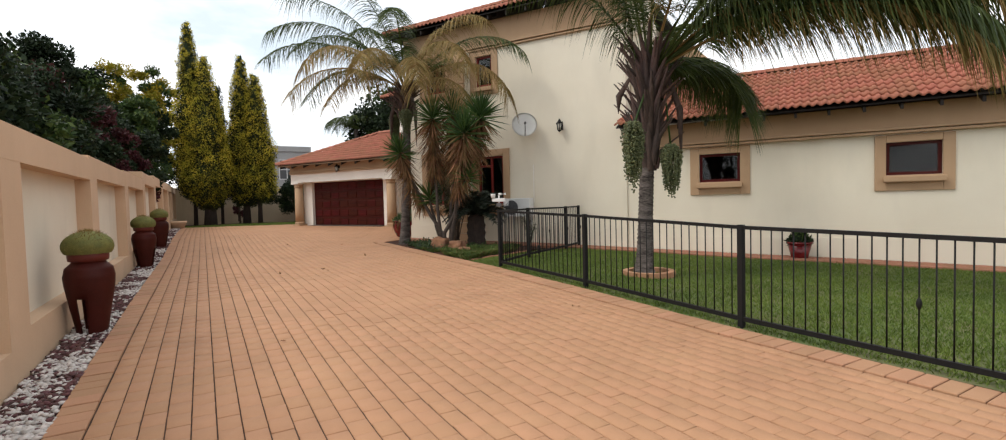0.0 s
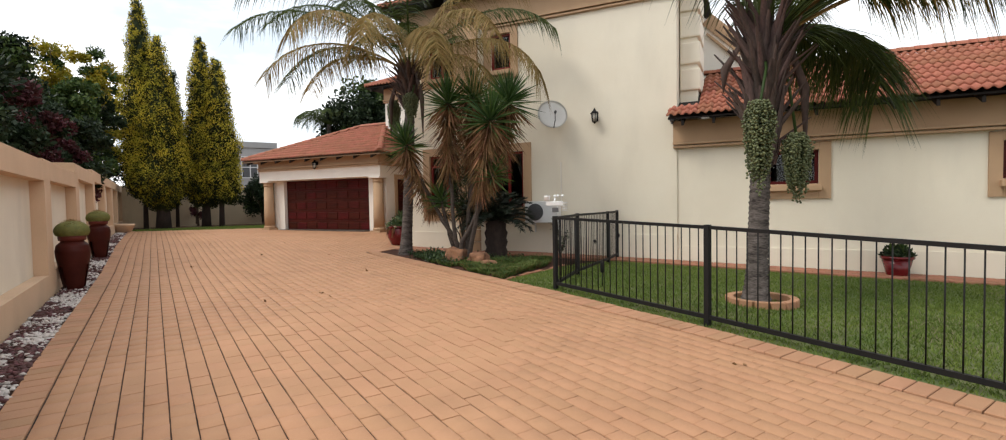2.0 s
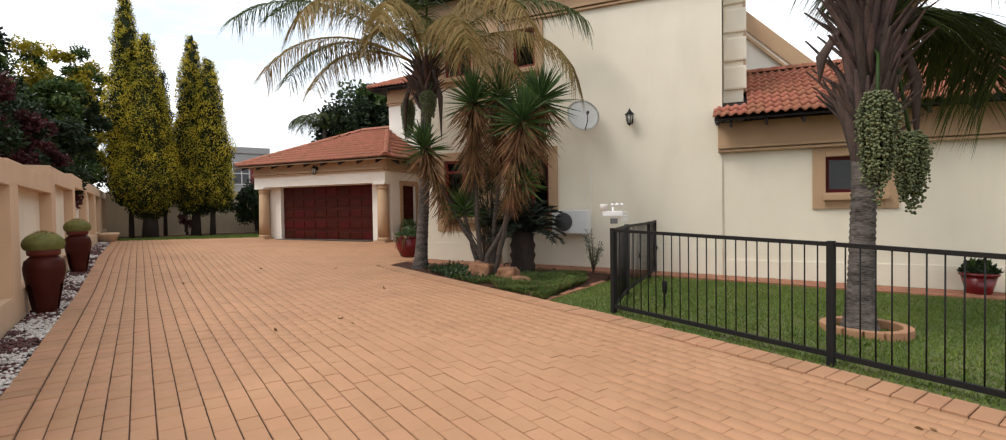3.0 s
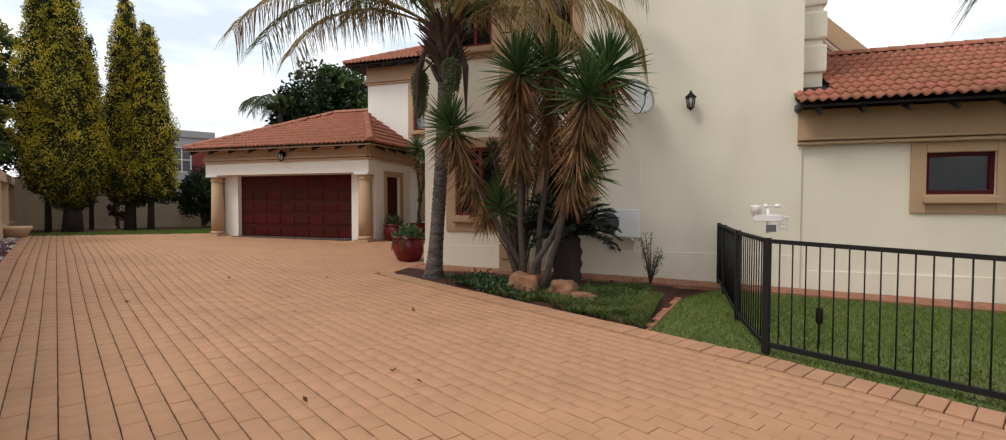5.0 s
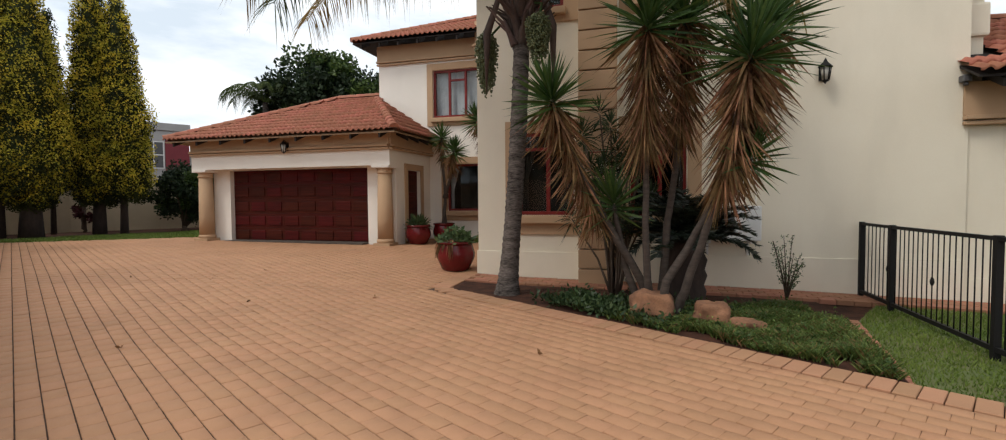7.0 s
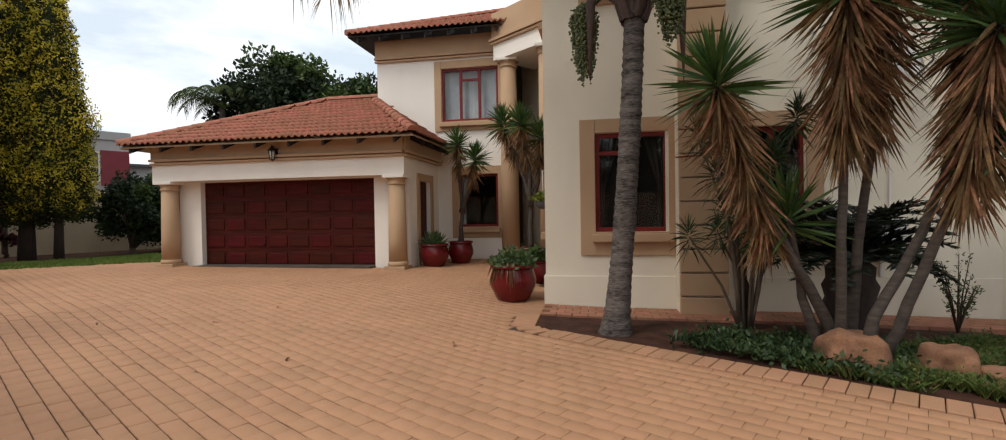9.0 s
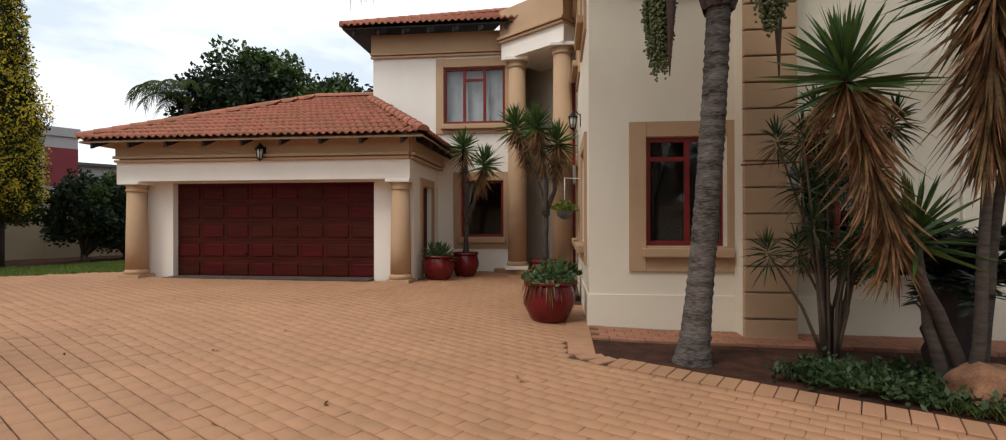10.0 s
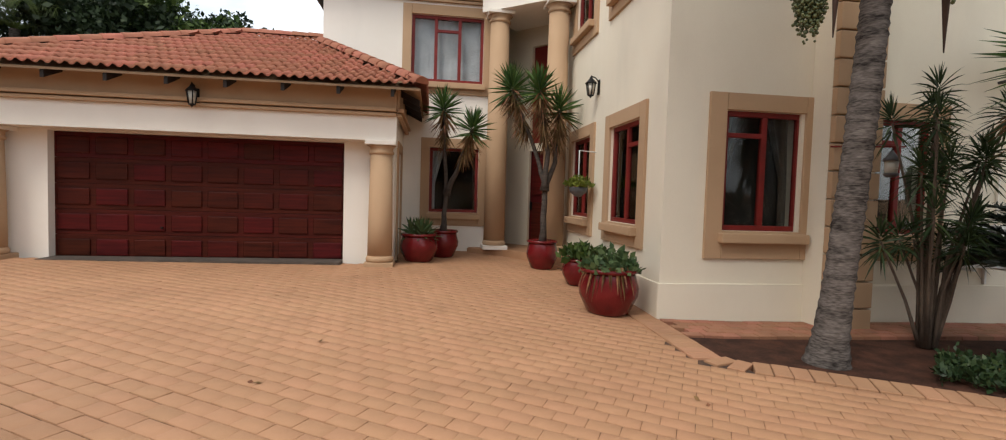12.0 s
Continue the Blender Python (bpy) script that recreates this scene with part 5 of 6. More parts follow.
for i in range(44):
    feather(L, (0, 0, 1.0), i * 2.4, radians(12 + (i * 37) % 64), 1.12, radians(72), 60, 0.19, 0.026, 0.05)
CYCAD = mat("cycad_leaf", (0.016, 0.028, 0.014), 0.45, (0.009, 0.016, 0.009), 3, 20, 0, rnd=0.3, island=True)
L.make("feather_leaves", [CYCAD], cy)


# ---- queen palms ----
r0 = random.Random(3)


def palm(base, crown, trunk_r, fronds, label, boot_len, fruit, bend=(0, 0), seed=1, spathes=(), leaflet=0.98):
    bx, by, bz = base
    t = thing("palm_tree", base, 0, label, "palm tree", "queen palms")
    top = Vector((crown[0] - bx, crown[1] - by, crown[2] - bz))
    bm = bmesh.new()
    n = 100
    pts, rad = [], []
    for i in range(n + 1):
        q = i / n
        p = top * q + Vector((bend[0] * math.sin(math.pi * q), bend[1] * math.sin(math.pi * q), 0))
        pts.append(p)
        ring = 0.014 * (1 if i % 2 else -0.4) + r0.uniform(-0.008, 0.008)
        rad.append(trunk_r * (1.0 - 0.12 * q + 0.65 * math.exp(-q * 17)) + ring * 0.6)
    tube(bm, pts, rad, 16)
    part("trunk", bm, TRUNK, t)
    r = random.Random(seed)
    # old leaf bases round the upper trunk
    if boot_len:
        v, f = [], []
        for i in range(130):
            q = r.random()
            z = top.z - boot_len * (1 - q) - 0.1
            a = i * 2.4 + r.uniform(-0.2, 0.2)
            o = Vector((math.cos(a), math.sin(a), 0))
            sd = Vector((-o.y, o.x, 0))
            c = pts[-1].lerp(pts[int(n * 0.6)], (1 - q) * 0.5)
            p0 = Vector((c.x, c.y, z)) + o * trunk_r * 0.85
            ln = r.uniform(0.45, 0.9) * boot_len * 0.75
            p1 = p0 + o * r.uniform(0.05, 0.16) + Vector((0, 0, ln * 0.5))
            p2 = p0 + o * r.uniform(0.18, 0.62) + Vector((0, 0, ln))
            k0 = len(v)
            for p, w, th in ((p0, 0.11, 0.06), (p1, 0.07, 0.045), (p2, 0.020, 0.014)):
                v += [p - sd * w, p + o * th, p + sd * w, p - o * th]
            for j in range(2):
                b0 = k0 + j * 4
                for k in range(4):
                    f.append((b0 + k, b0 + (k + 1) % 4, b0 + 4 + (k + 1) % 4, b0 + 4 + k))
        raw("leaf_sheath", v, f, BOOT, t, label="brown fibrous old leaf sheath")
    for i, (az, el, ln, dr_, dry) in enumerate(fronds):
        L = Leaves(seed * 100 + i)
        feather(L, top + Vector((0.1 * math.cos(radians(az)), 0.1 * math.sin(radians(az)), 0)), radians(az), radians(el), ln, radians(dr_), 130, leaflet, 0.023, 0.74 if not dry else 0.84)
        L.make("frond", [FROND_DRY if dry else FROND], t)
    for j, (ox, oy, oz, ln, rr) in enumerate(fruit):
        bm = bmesh.new()
        e = Vector((ox, oy, oz))
        tube(bm, [top * 0.93 + Vector((ox * 0.1, oy * 0.1, 0)), top * 0.9 + Vector((ox * 0.6, oy * 0.6, (oz - top.z * 0.9) * 0.3 + 0.12)), e], 0.022, 6)
        st = part("fruit_cluster", bm, LEAF_MID, t, "hanging bunch of small green fruits")
        rr_ = random.Random(j + seed * 9)
        vv, ff = [], []
        bmi = bmesh.new()
        bmesh.ops.create_icosphere(bmi, subdivisions=1, radius=1.0)
        iv = [vx.co.copy() for vx in bmi.verts]
        ifc = [[vx.index for vx in fc.verts] for fc in bmi.faces]
        bmi.free()
        for s_ in range(110):
            a = rr_.uniform(0, 6.283)
            ro = rr * math.sqrt(rr_.random())
            hl = ln * rr_.uniform(0.65, 1.05) * (1.05 - 0.3 * ro / rr)
            for k in range(int(hl / 0.042)):
                q = k * 0.042 / hl
                w = math.sin(min(1, q * 2.2 + 0.25) * math.pi * 0.5) * (1.0 - 0.45 * q)
                c = e + Vector((ro * w * math.cos(a), ro * w * math.sin(a), -q * hl + 0.1)) + Vector([rr_.gauss(0, 0.014) for _ in range(3)])
                k0 = len(vv)
                sz = rr_.uniform(0.015, 0.022)
                vv += [c + x * sz for x in iv]
                ff += [tuple(y + k0 for y in fc) for fc in ifc]
        fb = raw("fruit_mass", vv, ff, FRUIT, st)
        tagged(fb, kind="stuff")
    for j, (az, ln, hang) in enumerate(spathes):
        bm = bmesh.new()
        a = radians(az)
        o = Vector((math.cos(a), math.sin(a), 0))
        P = [top * 0.9 + o * 0.15, top * 0.93 + o * 0.35 + Vector((0, 0, 0.25)), top * 0.93 + o * 0.6 + Vector((0, 0, -hang * 0.3)), top * 0.93 + o * 0.62 + Vector((0, 0, -hang))]
        tube(bm, P, [0.02, 0.05, 0.07, 0.006], 7)
        part("spathe", bm, BOOT, t, "dry brown flower sheath")
    return t


BOOT = mat("palm_boot", (0.12, 0.075, 0.06), 0.9, (0.045, 0.03, 0.026), 4, 40, 0.5, stretch=(1, 1, 0.3), rnd=0.25, island=True)
PB = (-11.92, 13.78, gz(-11.92, 13.78) - 0.05)
fr_left = [(178, 34, 5.6, 90, False), (168, 30, 5.5, 80, True), (192, 34, 5.3, 92, True), (205, 46, 5.6, 90, False), (150, 50, 5.4, 95, False), (235, 56, 5.0, 105, False), (262, 40, 4.4, 115, True),
           (290, 34, 4.4, 115, True), (315, 26, 4.4, 105, True), (335, 40, 4.5, 115, True), (0, 28, 4.6, 110, True), (15, 50, 4.8, 110, False), (350, 58, 4.5, 105, True), (60, 50, 4.6, 100, False),
           (100, 55, 4.6, 100, False), (125, 62, 4.8, 90, False), (280, 66, 4.8, 95, False), (220, 68, 5.2, 85, False), (160, 66, 5.6, 90, False), (345, 14, 4.0, 105, True), (185, 55, 6.0, 95, False), (305, 55, 4.6, 110, False)]
palm(PB, (-11.58, 13.72, 5.35), 0.15, fr_left, "queen palm with arching part-dry fronds and a grey ringed trunk", 1.0,
     [(-0.37, 0.09, 4.5, 1.2, 0.24), (0.70, -0.55, 4.5, 0.85, 0.25)], bend=(0.05, 0.0), seed=2, spathes=((190, 1.0, 1.5), (340, 1.0, 1.6)))
PR = (-2.66, 10.42, gz(-2.66, 10.42) - 0.05)
fr_right = [(-8, 36, 5.2, 96, False), (-2, 38, 5.4, 98, False), (-13, 33, 5.0, 92, False), (-18, 40, 5.2, 98, False), (2, 42, 5.6, 108, True), (-5, 30, 5.3, 90, False), (-24, 38, 5.2, 96, False),
            (-10, 44, 5.8, 112, False), (-3, 40, 5.9, 120, False), (-15, 46, 6.2, 116, False), (-7, 24, 5.9, 90, False), (-20, 26, 5.6, 92, False), (-14, 22, 5.4, 84, True), (-2, 26, 6.0, 96, False), (-11, 38, 6.2, 118, True), (-28, 46, 5.6, 106, False), (0, 50, 6.4, 128, False),
            (29, 60, 6.6, 96, False), (20, 58, 6.6, 112, False),
            (53, 30, 2.6, 112, False), (42, 22, 2.4, 112, False), (62, 34, 2.6, 110, False), (28, 18, 2.2, 115, False),
            (80, 52, 4.2, 95, False), (115, 74, 4.4, 60, False), (150, 80, 4.2, 50, False), (205, 66, 3.6, 78, False), (190, 80, 4.2, 50, False),
            (250, 78, 4.2, 60, False), (290, 70, 4.8, 80, False), (315, 64, 5.0, 92, True), (335, 58, 5.4, 104, False)]
palm(PR, (-2.53, 10.58, 4.0), 0.152, fr_right, "queen palm with drooping fronds and hanging fruit inside the fence", 1.9,
     [(0.03, -0.78, 2.95, 1.35, 0.27), (0.56, 0.05, 2.55, 1.1, 0.27)], bend=(0, 0), seed=5, spathes=((20, 1.2, 1.6), (200, 0.8, 0.5)), leaflet=1.3)

# ---- yuccas in pots by the entrance ----
px, py = -13.85, 19.6
yucca("potted_yucca", (px, py, gz(px, py) + 0.5), [
    ([(0, 0, 0), (0.02, 0, 1.25), (-0.15, 0.1, 1.9), (-0.72, 0.3, 3.4)], 0.95, 100, 110, 0.55),
    ([(0, 0, 1.2), (0.02, -0.1, 2.0), (-0.2, -0.15, 3.3)], 0.95, 100, 110, 0.55),
    ([(0, 0, 1.2), (0.22, 0.05, 1.8), (0.3, 0.1, 2.95)], 0.7, 90, 70, 0.55)], "three-headed yucca tree growing in a red pot", group="potted yuccas")
px, py = -15.98, 20.6
yucca("potted_yucca", (px, py, gz(px, py) + 0.55), [
    ([(0, 0, 0), (0.05, 0, 0.9), (-0.05, 0, 2.85)], 0.7, 90, 70, 0.5),
    ([(0.05, 0, 0.9), (0.3, -0.2, 1.5), (0.58, -0.5, 2.35)], 0.6, 90, 70, 0.5)], "two-headed yucca tree growing in a red pot", group="potted yuccas")


def pot_plant(x, y, z, r, count, size, label, kind="leaf", m=None, name="pot_plant", trail=0):
    t = thing(name, (x, y, z), 0, label, "pot plant", "pot plants")
    L = Leaves(int(abs(x * 31)))
    if kind == "agave":
        for k in range(4):
            a = k * 1.7
            rosette(L, (0.45 * r * math.cos(a), 0.45 * r * math.sin(a), 0.02), (0, 0, 1), 34, size, 0.05, 5, 80, 0.25)
    else:
        for i in range(count):
            a, q = L.r.uniform(0, 6.283), math.sqrt(L.r.random())
            hh = (1 - q * q) * r * 0.75 * L.r.random() + 0.02
            L.leaf((r * q * math.cos(a), r * q * math.sin(a), hh), size * L.r.uniform(0.6, 1.3), up=0.9)
        for i in range(trail):
            a = -1.9 + L.r.gauss(0, 0.5)
            L.blade((r * 0.8 * math.cos(a), r * 0.8 * math.sin(a), 0.08), (r * 1.15 * math.cos(a), r * 1.15 * math.sin(a), -0.28 * L.r.random()), 0.03, 0.14, mi=1)
    L.make("foliage", [m or LEAF_MID, YUCCA_DRY], t)
    return t


SUCC = mat("succulent_leaf", (0.09, 0.14, 0.055), 0.5, (0.055, 0.09, 0.035), 3, 30, 0, rnd=0.35, island=True, trans=0.15)
pot_plant(-13.69, 15.83, gz(-13.69, 15.83) + 0.62, 0.42, 420, 0.12, "grey-green trailing succulents in a glazed pot", m=SUCC, trail=26)
pot_plant(-13.5, 17.9, gz(-13.5, 17.9) + 0.47, 0.36, 240, 0.17, "broad-leaved green plant in a glazed pot", m=LEAF_MID)
pot_plant(-16.5, 19.75, gz(-16.5, 19.75) + 0.56, 0.36, 0, 0.36, "cluster of green agaves in a glazed pot", kind="agave", m=SUCC)
pot_plant(0.15, 15.15, gz(0.15, 15.15) + 0.42, 0.30, 360, 0.10, "low dark green shrub in a tapered pot", m=LEAF_DARK)
pot_plant(0.15, 15.15, gz(0.15, 15.15) + 0.44, 0.30, 0, 0.2, "spiky green tuft in a tapered pot", kind="agave", m=LEAF_MID)
pot_plant(WX - 0.35, 18.55, 1.97, 0.27, 420, 0.09, "bright yellow-green trailing basket plant", m=mat("lime_leaf", (0.17, 0.20, 0.03), 0.5, (0.11, 0.14, 0.025), 3, 20, 0, rnd=0.3, island=True, trans=0.25), name="basket_plant")

# thin shrub by the wall and fence
sh = thing("thin_shrub", (-7.35, 14.5, gz(-7.35, 14.5)), 0, "sparse upright grey-green shrub at the wall", "shrub")
L = Leaves(21)
for i in range(11):
    a = i * 2.4
    tipx, tipy, hz = 0.22 * math.cos(a), 0.22 * math.sin(a), 0.65 + 0.45 * ((i * 7) % 5) / 4
    bm = bmesh.new()
    tube(bm, [(0, 0, 0), (tipx * 0.4, tipy * 0.4, hz * 0.5), (tipx, tipy, hz)], [0.014, 0.009, 0.004], 5)
    part("twig", bm, BARK, sh)
    for k in range(46):
        q = 0.3 + 0.7 * k / 46
        L.leaf((tipx * q + L.r.gauss(0, 0.03), tipy * q + L.r.gauss(0, 0.03), hz * q), 0.055, up=0.8, aspect=0.35)
L.make("foliage", [SUCC], sh)


# ---- cypresses ----
def cypress(s, n, h, r, seed, mats, label, foot=1.35, stem=0.13):
    x, y = sn(s, n)
    t = thing("cypress_tree", (x, y, gz(x, y) - 0.02), 0, label, "conifer", "garden conifers")
    bm = bmesh.new()
    tube(bm, [(0, 0, 0), (0.05, 0, foot), (0, 0, h * 0.5)], [stem * 1.3, stem, 0.05], 10)
    part("trunk", bm, DARK_BARK, t)
    R = np.random.RandomState(seed)

    def radius(z):
        q = np.clip((z - foot) / (h - foot), 0, 1)
        return r * np.sqrt(np.clip((q + 0.02) / 0.16, 0, 1)) * (1 - np.clip((q - 0.10) / 0.90, 0, 1) ** 1.35) ** 0.95 * (1 + 0.08 * np.sin(z * 1.9 + seed)) + 0.06
    # added solid core closes the crown; its dark colour stands for shade between sprays
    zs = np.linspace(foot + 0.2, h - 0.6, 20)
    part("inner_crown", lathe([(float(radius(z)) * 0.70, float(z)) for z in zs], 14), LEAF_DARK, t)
    # plump upright sprays: centres spread evenly over the cone, leaves round each
    count = int(30 * h * r)
    k = (np.arange(count) + 0.5) / count
    z = foot + (h - foot) * (1 - np.sqrt(1 - k * 0.995))
    a = np.arange(count) * 2.39996 + R.uniform(-0.35, 0.35, count)
    size = R.uniform(0.30, 0.54, count) * (0.40 + 0.66 * radius(z) / r)
    rad = radius(z) * R.uniform(0.72, 1.04, count)
    C = np.stack([rad * np.cos(a), rad * np.sin(a), z], 1)
    per = 170
    o = R.randn(count, per, 3)
    o /= np.linalg.norm(o, axis=2, keepdims=True)
    rr = R.rand(count, per, 1) ** 0.4
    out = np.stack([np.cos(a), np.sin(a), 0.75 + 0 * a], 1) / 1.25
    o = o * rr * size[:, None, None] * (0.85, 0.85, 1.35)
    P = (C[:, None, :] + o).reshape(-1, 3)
    # outward and upper leaves take the lit colour, the rest the painted shade
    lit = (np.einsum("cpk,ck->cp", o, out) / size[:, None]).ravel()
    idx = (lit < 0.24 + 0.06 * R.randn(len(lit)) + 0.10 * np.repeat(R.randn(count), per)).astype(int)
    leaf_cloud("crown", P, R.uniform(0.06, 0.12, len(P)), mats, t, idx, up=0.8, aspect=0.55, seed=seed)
    return t


CYP_D = mat("dark_cypress", (0.055, 0.075, 0.02), 0.7, (0.03, 0.045, 0.014), 0.9, 9, 0.0, rnd=0.5, island=True, trans=0.2)
cypress(37.5, -0.4, 13.3, 0.98, 1, [CYPRESS_LIT, CYPRESS_SHADE], "tall narrow golden-green cypress at the end wall", foot=1.9, stem=0.10)
cypress(36.8, 0.40, 11.1, 1.18, 2, [CYPRESS_LIT, CYPRESS_SHADE], "broad golden-green cypress at the end wall", foot=1.25, stem=0.30)
cypress(38.8, 1.12, 9.7, 0.52, 3, [CYP_D, CYPRESS_SHADE], "slender dark green cypress at the end wall", foot=1.9, stem=0.08)
cypress(37.6, 2.50, 11.6, 1.02, 4, [CYPRESS_LIT, CYPRESS_SHADE], "tall golden-green cypress beside the garage lawn", foot=1.4, stem=0.20)
cypress(37.0, 3.25, 10.3, 1.0, 5, [CYPRESS_LIT, CYPRESS_SHADE], "broad golden-green cypress near the garage", foot=1.5, stem=0.12)


# ---- broad trees ----
def tree(name, x, y, h, spread, trunk_h, seed, m, label, clumps=40, leaves=220, size=0.16, z=None, group="garden trees", category="tree", flat=0.75, mats=None):
    z = gz(x, y) if z is None else z
    t = thing(name, (x, y, z), 0, label, category, group)
    rr, R = random.Random(seed), np.random.RandomState(seed)
    P, I = [], []
    centre = Vector((0, 0, trunk_h + (h - trunk_h) * 0.5))
    limbs = bmesh.new()
    tube(limbs, [(0, 0, -0.1), (0.06, 0.03, trunk_h * 0.6), (0, 0, trunk_h * 1.1), (0.1, 0, h * 0.7)], [spread * 0.07 + 0.05, spread * 0.055 + 0.04, 0.1, 0.04], 9)
    for c in range(clumps):
        a, e, q = rr.uniform(0, 6.283), rr.uniform(-0.9, 1.5), rr.uniform(0.35, 1.0)
        p = centre + Vector((spread * q * math.cos(a) * math.cos(e), spread * q * math.sin(a) * math.cos(e), (h - trunk_h) * 0.5 * q * math.sin(e)))
        cr_ = spread * rr.uniform(0.16, 0.30)
        if c % 4 == 0:
            tube(limbs, [(0, 0, trunk_h * rr.uniform(0.6, 1.1)), tuple(Vector((0, 0, trunk_h)).lerp(p, 0.5) + Vector((0, 0, 0.1))), tuple(p)], [0.05, 0.035, 0.015], 6)
        mi = 0 if not mats or rr.random() < 0.75 else 1
        o = R.randn(leaves, 3) * (1, 1, flat)
        o = o / np.linalg.norm(o, axis=1, keepdims=True) * cr_ * R.rand(leaves, 1) ** 0.45
        P.append(np.array(p) + o)
        I.append(np.full(leaves, mi))
    P, I = np.concatenate(P), np.concatenate(I)
    leaf_cloud("crown", P, size * R.uniform(0.6, 1.25, len(P)), mats or [m], t, I, seed=seed)
    part("trunk", limbs, BARK, t)
    return t


for s, n, h, sp, m2, lab, sd in ((13.0, -4.6, 5.0, 2.1, [LEAF_DARK, LEAF_MID], "dense dark green garden tree behind the boundary wall", 11), (16.5, -4.6, 5.2, 2.2, [LEAF_DARK, LEAF_MID], "tall dark green garden tree behind the boundary wall", 12),
                                 (9.0, -5.0, 4.6, 2.1, [LEAF_DARK, LEAF_MID], "dense dark green garden tree behind the boundary wall", 13), (20.0, -4.2, 5.6, 2.1, [LEAF_DARK, LEAF_RED], "dark reddish-leaved tree behind the boundary wall", 14), (24.0, -4.7, 7.4, 1.9, [LEAF_DARK, LEAF_MID], "tall dense dark green tree behind the boundary wall", 16),
                                 (27.0, -3.2, 4.5, 1.5, [LEAF_RED, LEAF_DARK], "purple-leaved shrub tree behind the boundary wall", 15)):
    x, y = sn(s, n)
    tree("garden_tree", x, y, h, sp, 0.8, sd, None, lab, clumps=66, leaves=560, size=0.155, mats=m2)
for s, n, h, sp, m2, lab, sd in ((36.5, -3.1, 7.8, 2.0, [LEAF_MID, LEAF_DARK], "olive green tree behind the boundary wall", 21), (45, -2.9, 11.3, 2.0, [LEAF_YEL, LEAF_MID], "tree with bright yellow autumn crown", 22),
                                 (47.5, -5.2, 11.9, 2.5, [LEAF_YEL, LEAF_MID], "tree with yellow-green autumn crown", 23), (31, -3.6, 5.6, 1.9, [LEAF_DARK, LEAF_MID], "dark green tree behind the boundary wall", 24)):
    x, y = sn(s, n)
    tree("garden_tree", x, y, h, sp, 2.2, sd, None, lab, clumps=54, leaves=300, size=0.22, mats=m2)
tree("large_tree", -31.0, 36.0, 11.0, 4.3, 3.5, 31, None, "large dark green tree behind the garage", clumps=100, leaves=420, size=0.34, mats=[LEAF_DARK, LEAF_MID])
tree("large_tree", -27.2, 37.0, 9.6, 3.6, 3.5, 32, None, "large green tree behind the house", clumps=80, leaves=380, size=0.34, mats=[LEAF_MID, LEAF_DARK])
# far palm beside them
palm((-33.7, 33.0, 0.3), (-33.7, 33.0, 8.1), 0.2, [(a, 30 + (a * 7) % 45, 2.9, 118, False) for a in range(0, 360, 26)], "distant palm beside the dark trees", 0, [], seed=9)
# hedge at the end wall beside the garage
hx, hy = sn(38.4, 5.7)
tree("hedge_shrub", hx, hy, 3.0, 1.7, 0.1, 44, None, "dense dark green hedge at the end wall", clumps=60, leaves=260, size=0.16, category="hedge", mats=[LEAF_DARK, LEAF_MID])
hx, hy = sn(38.5, 7.0)
tree("hedge_shrub", hx, hy, 3.1, 1.7, 0.1, 41, None, "dense dark green hedge at the end wall", clumps=50, leaves=220, size=0.16, category="hedge", mats=[LEAF_DARK, LEAF_MID])
hx, hy = sn(38.9, 9.3)
tree("hedge_shrub", hx, hy, 2.9, 1.7, 0.1, 42, None, "dense dark green hedge at the end wall", clumps=50, leaves=200, size=0.16, category="hedge", mats=[LEAF_DARK, LEAF_MID])
hx, hy = sn(40.2, 2.2)
tree("climbing_shrub", hx, hy, 2.6, 0.5, 0.1, 43, None, "narrow dark red climber against the end wall", clumps=26, leaves=120, size=0.14, category="shrub", mats=[LEAF_RED, LEAF_DARK])

# ---- neighbour's house ----
nbh = thing("neighbour_house", (*sn(55, 6.4), 0.3), math.degrees(math.atan2(NY, NX)), "grey flat-roofed modern neighbouring house with red wall", "house")
part("wall", boxes((-4.8, 3.3, 0, 6.0, 0, 6.6)), CONCRETE, nbh)
part("roof", boxes((-4.9, 3.4, -0.1, 6.1, 6.602, 7.15), bevel=0.02), CONCRETE, nbh)
part("red_wall", boxes((1.75, 3.28, -0.12, -0.003, 3.6, 5.9)), BRICK_RED, nbh, "dark red painted wall")
part("lower_block", boxes((3.4, 9.0, 1.0, 5.0, 0, 5.0)), CONCRETE, nbh)
part("lower_roof", boxes((3.42, 9.2, 0.7, 5.2, 5.002, 5.2), bevel=0.02), GREYP, nbh)
for wx, wz, ww, wh, yy in ((0.3, 3.8, 1.4, 2.0, 0.0), (-2.6, 4.3, 1.0, 2.0, 0.0), (4.3, 2.9, 0.9, 1.4, 1.0)):
    w_ = part("window", boxes((wx, wx + ww, yy - 0.02, yy + 0.002, wz, wz + wh)), GREYP, nbh)
    for q in (0, 0.5, 0.94):
        part("mullion", boxes((wx + ww * q, wx + ww * q + 0.08, yy - 0.05, yy - 0.021, wz, wz + wh)), WHITE, w_)
    for q in (0.0, 0.48, 0.96):
        part("transom", boxes((wx, wx + ww, yy - 0.055, yy - 0.052, wz + wh * q, wz + wh * q + 0.08)), WHITE, w_)


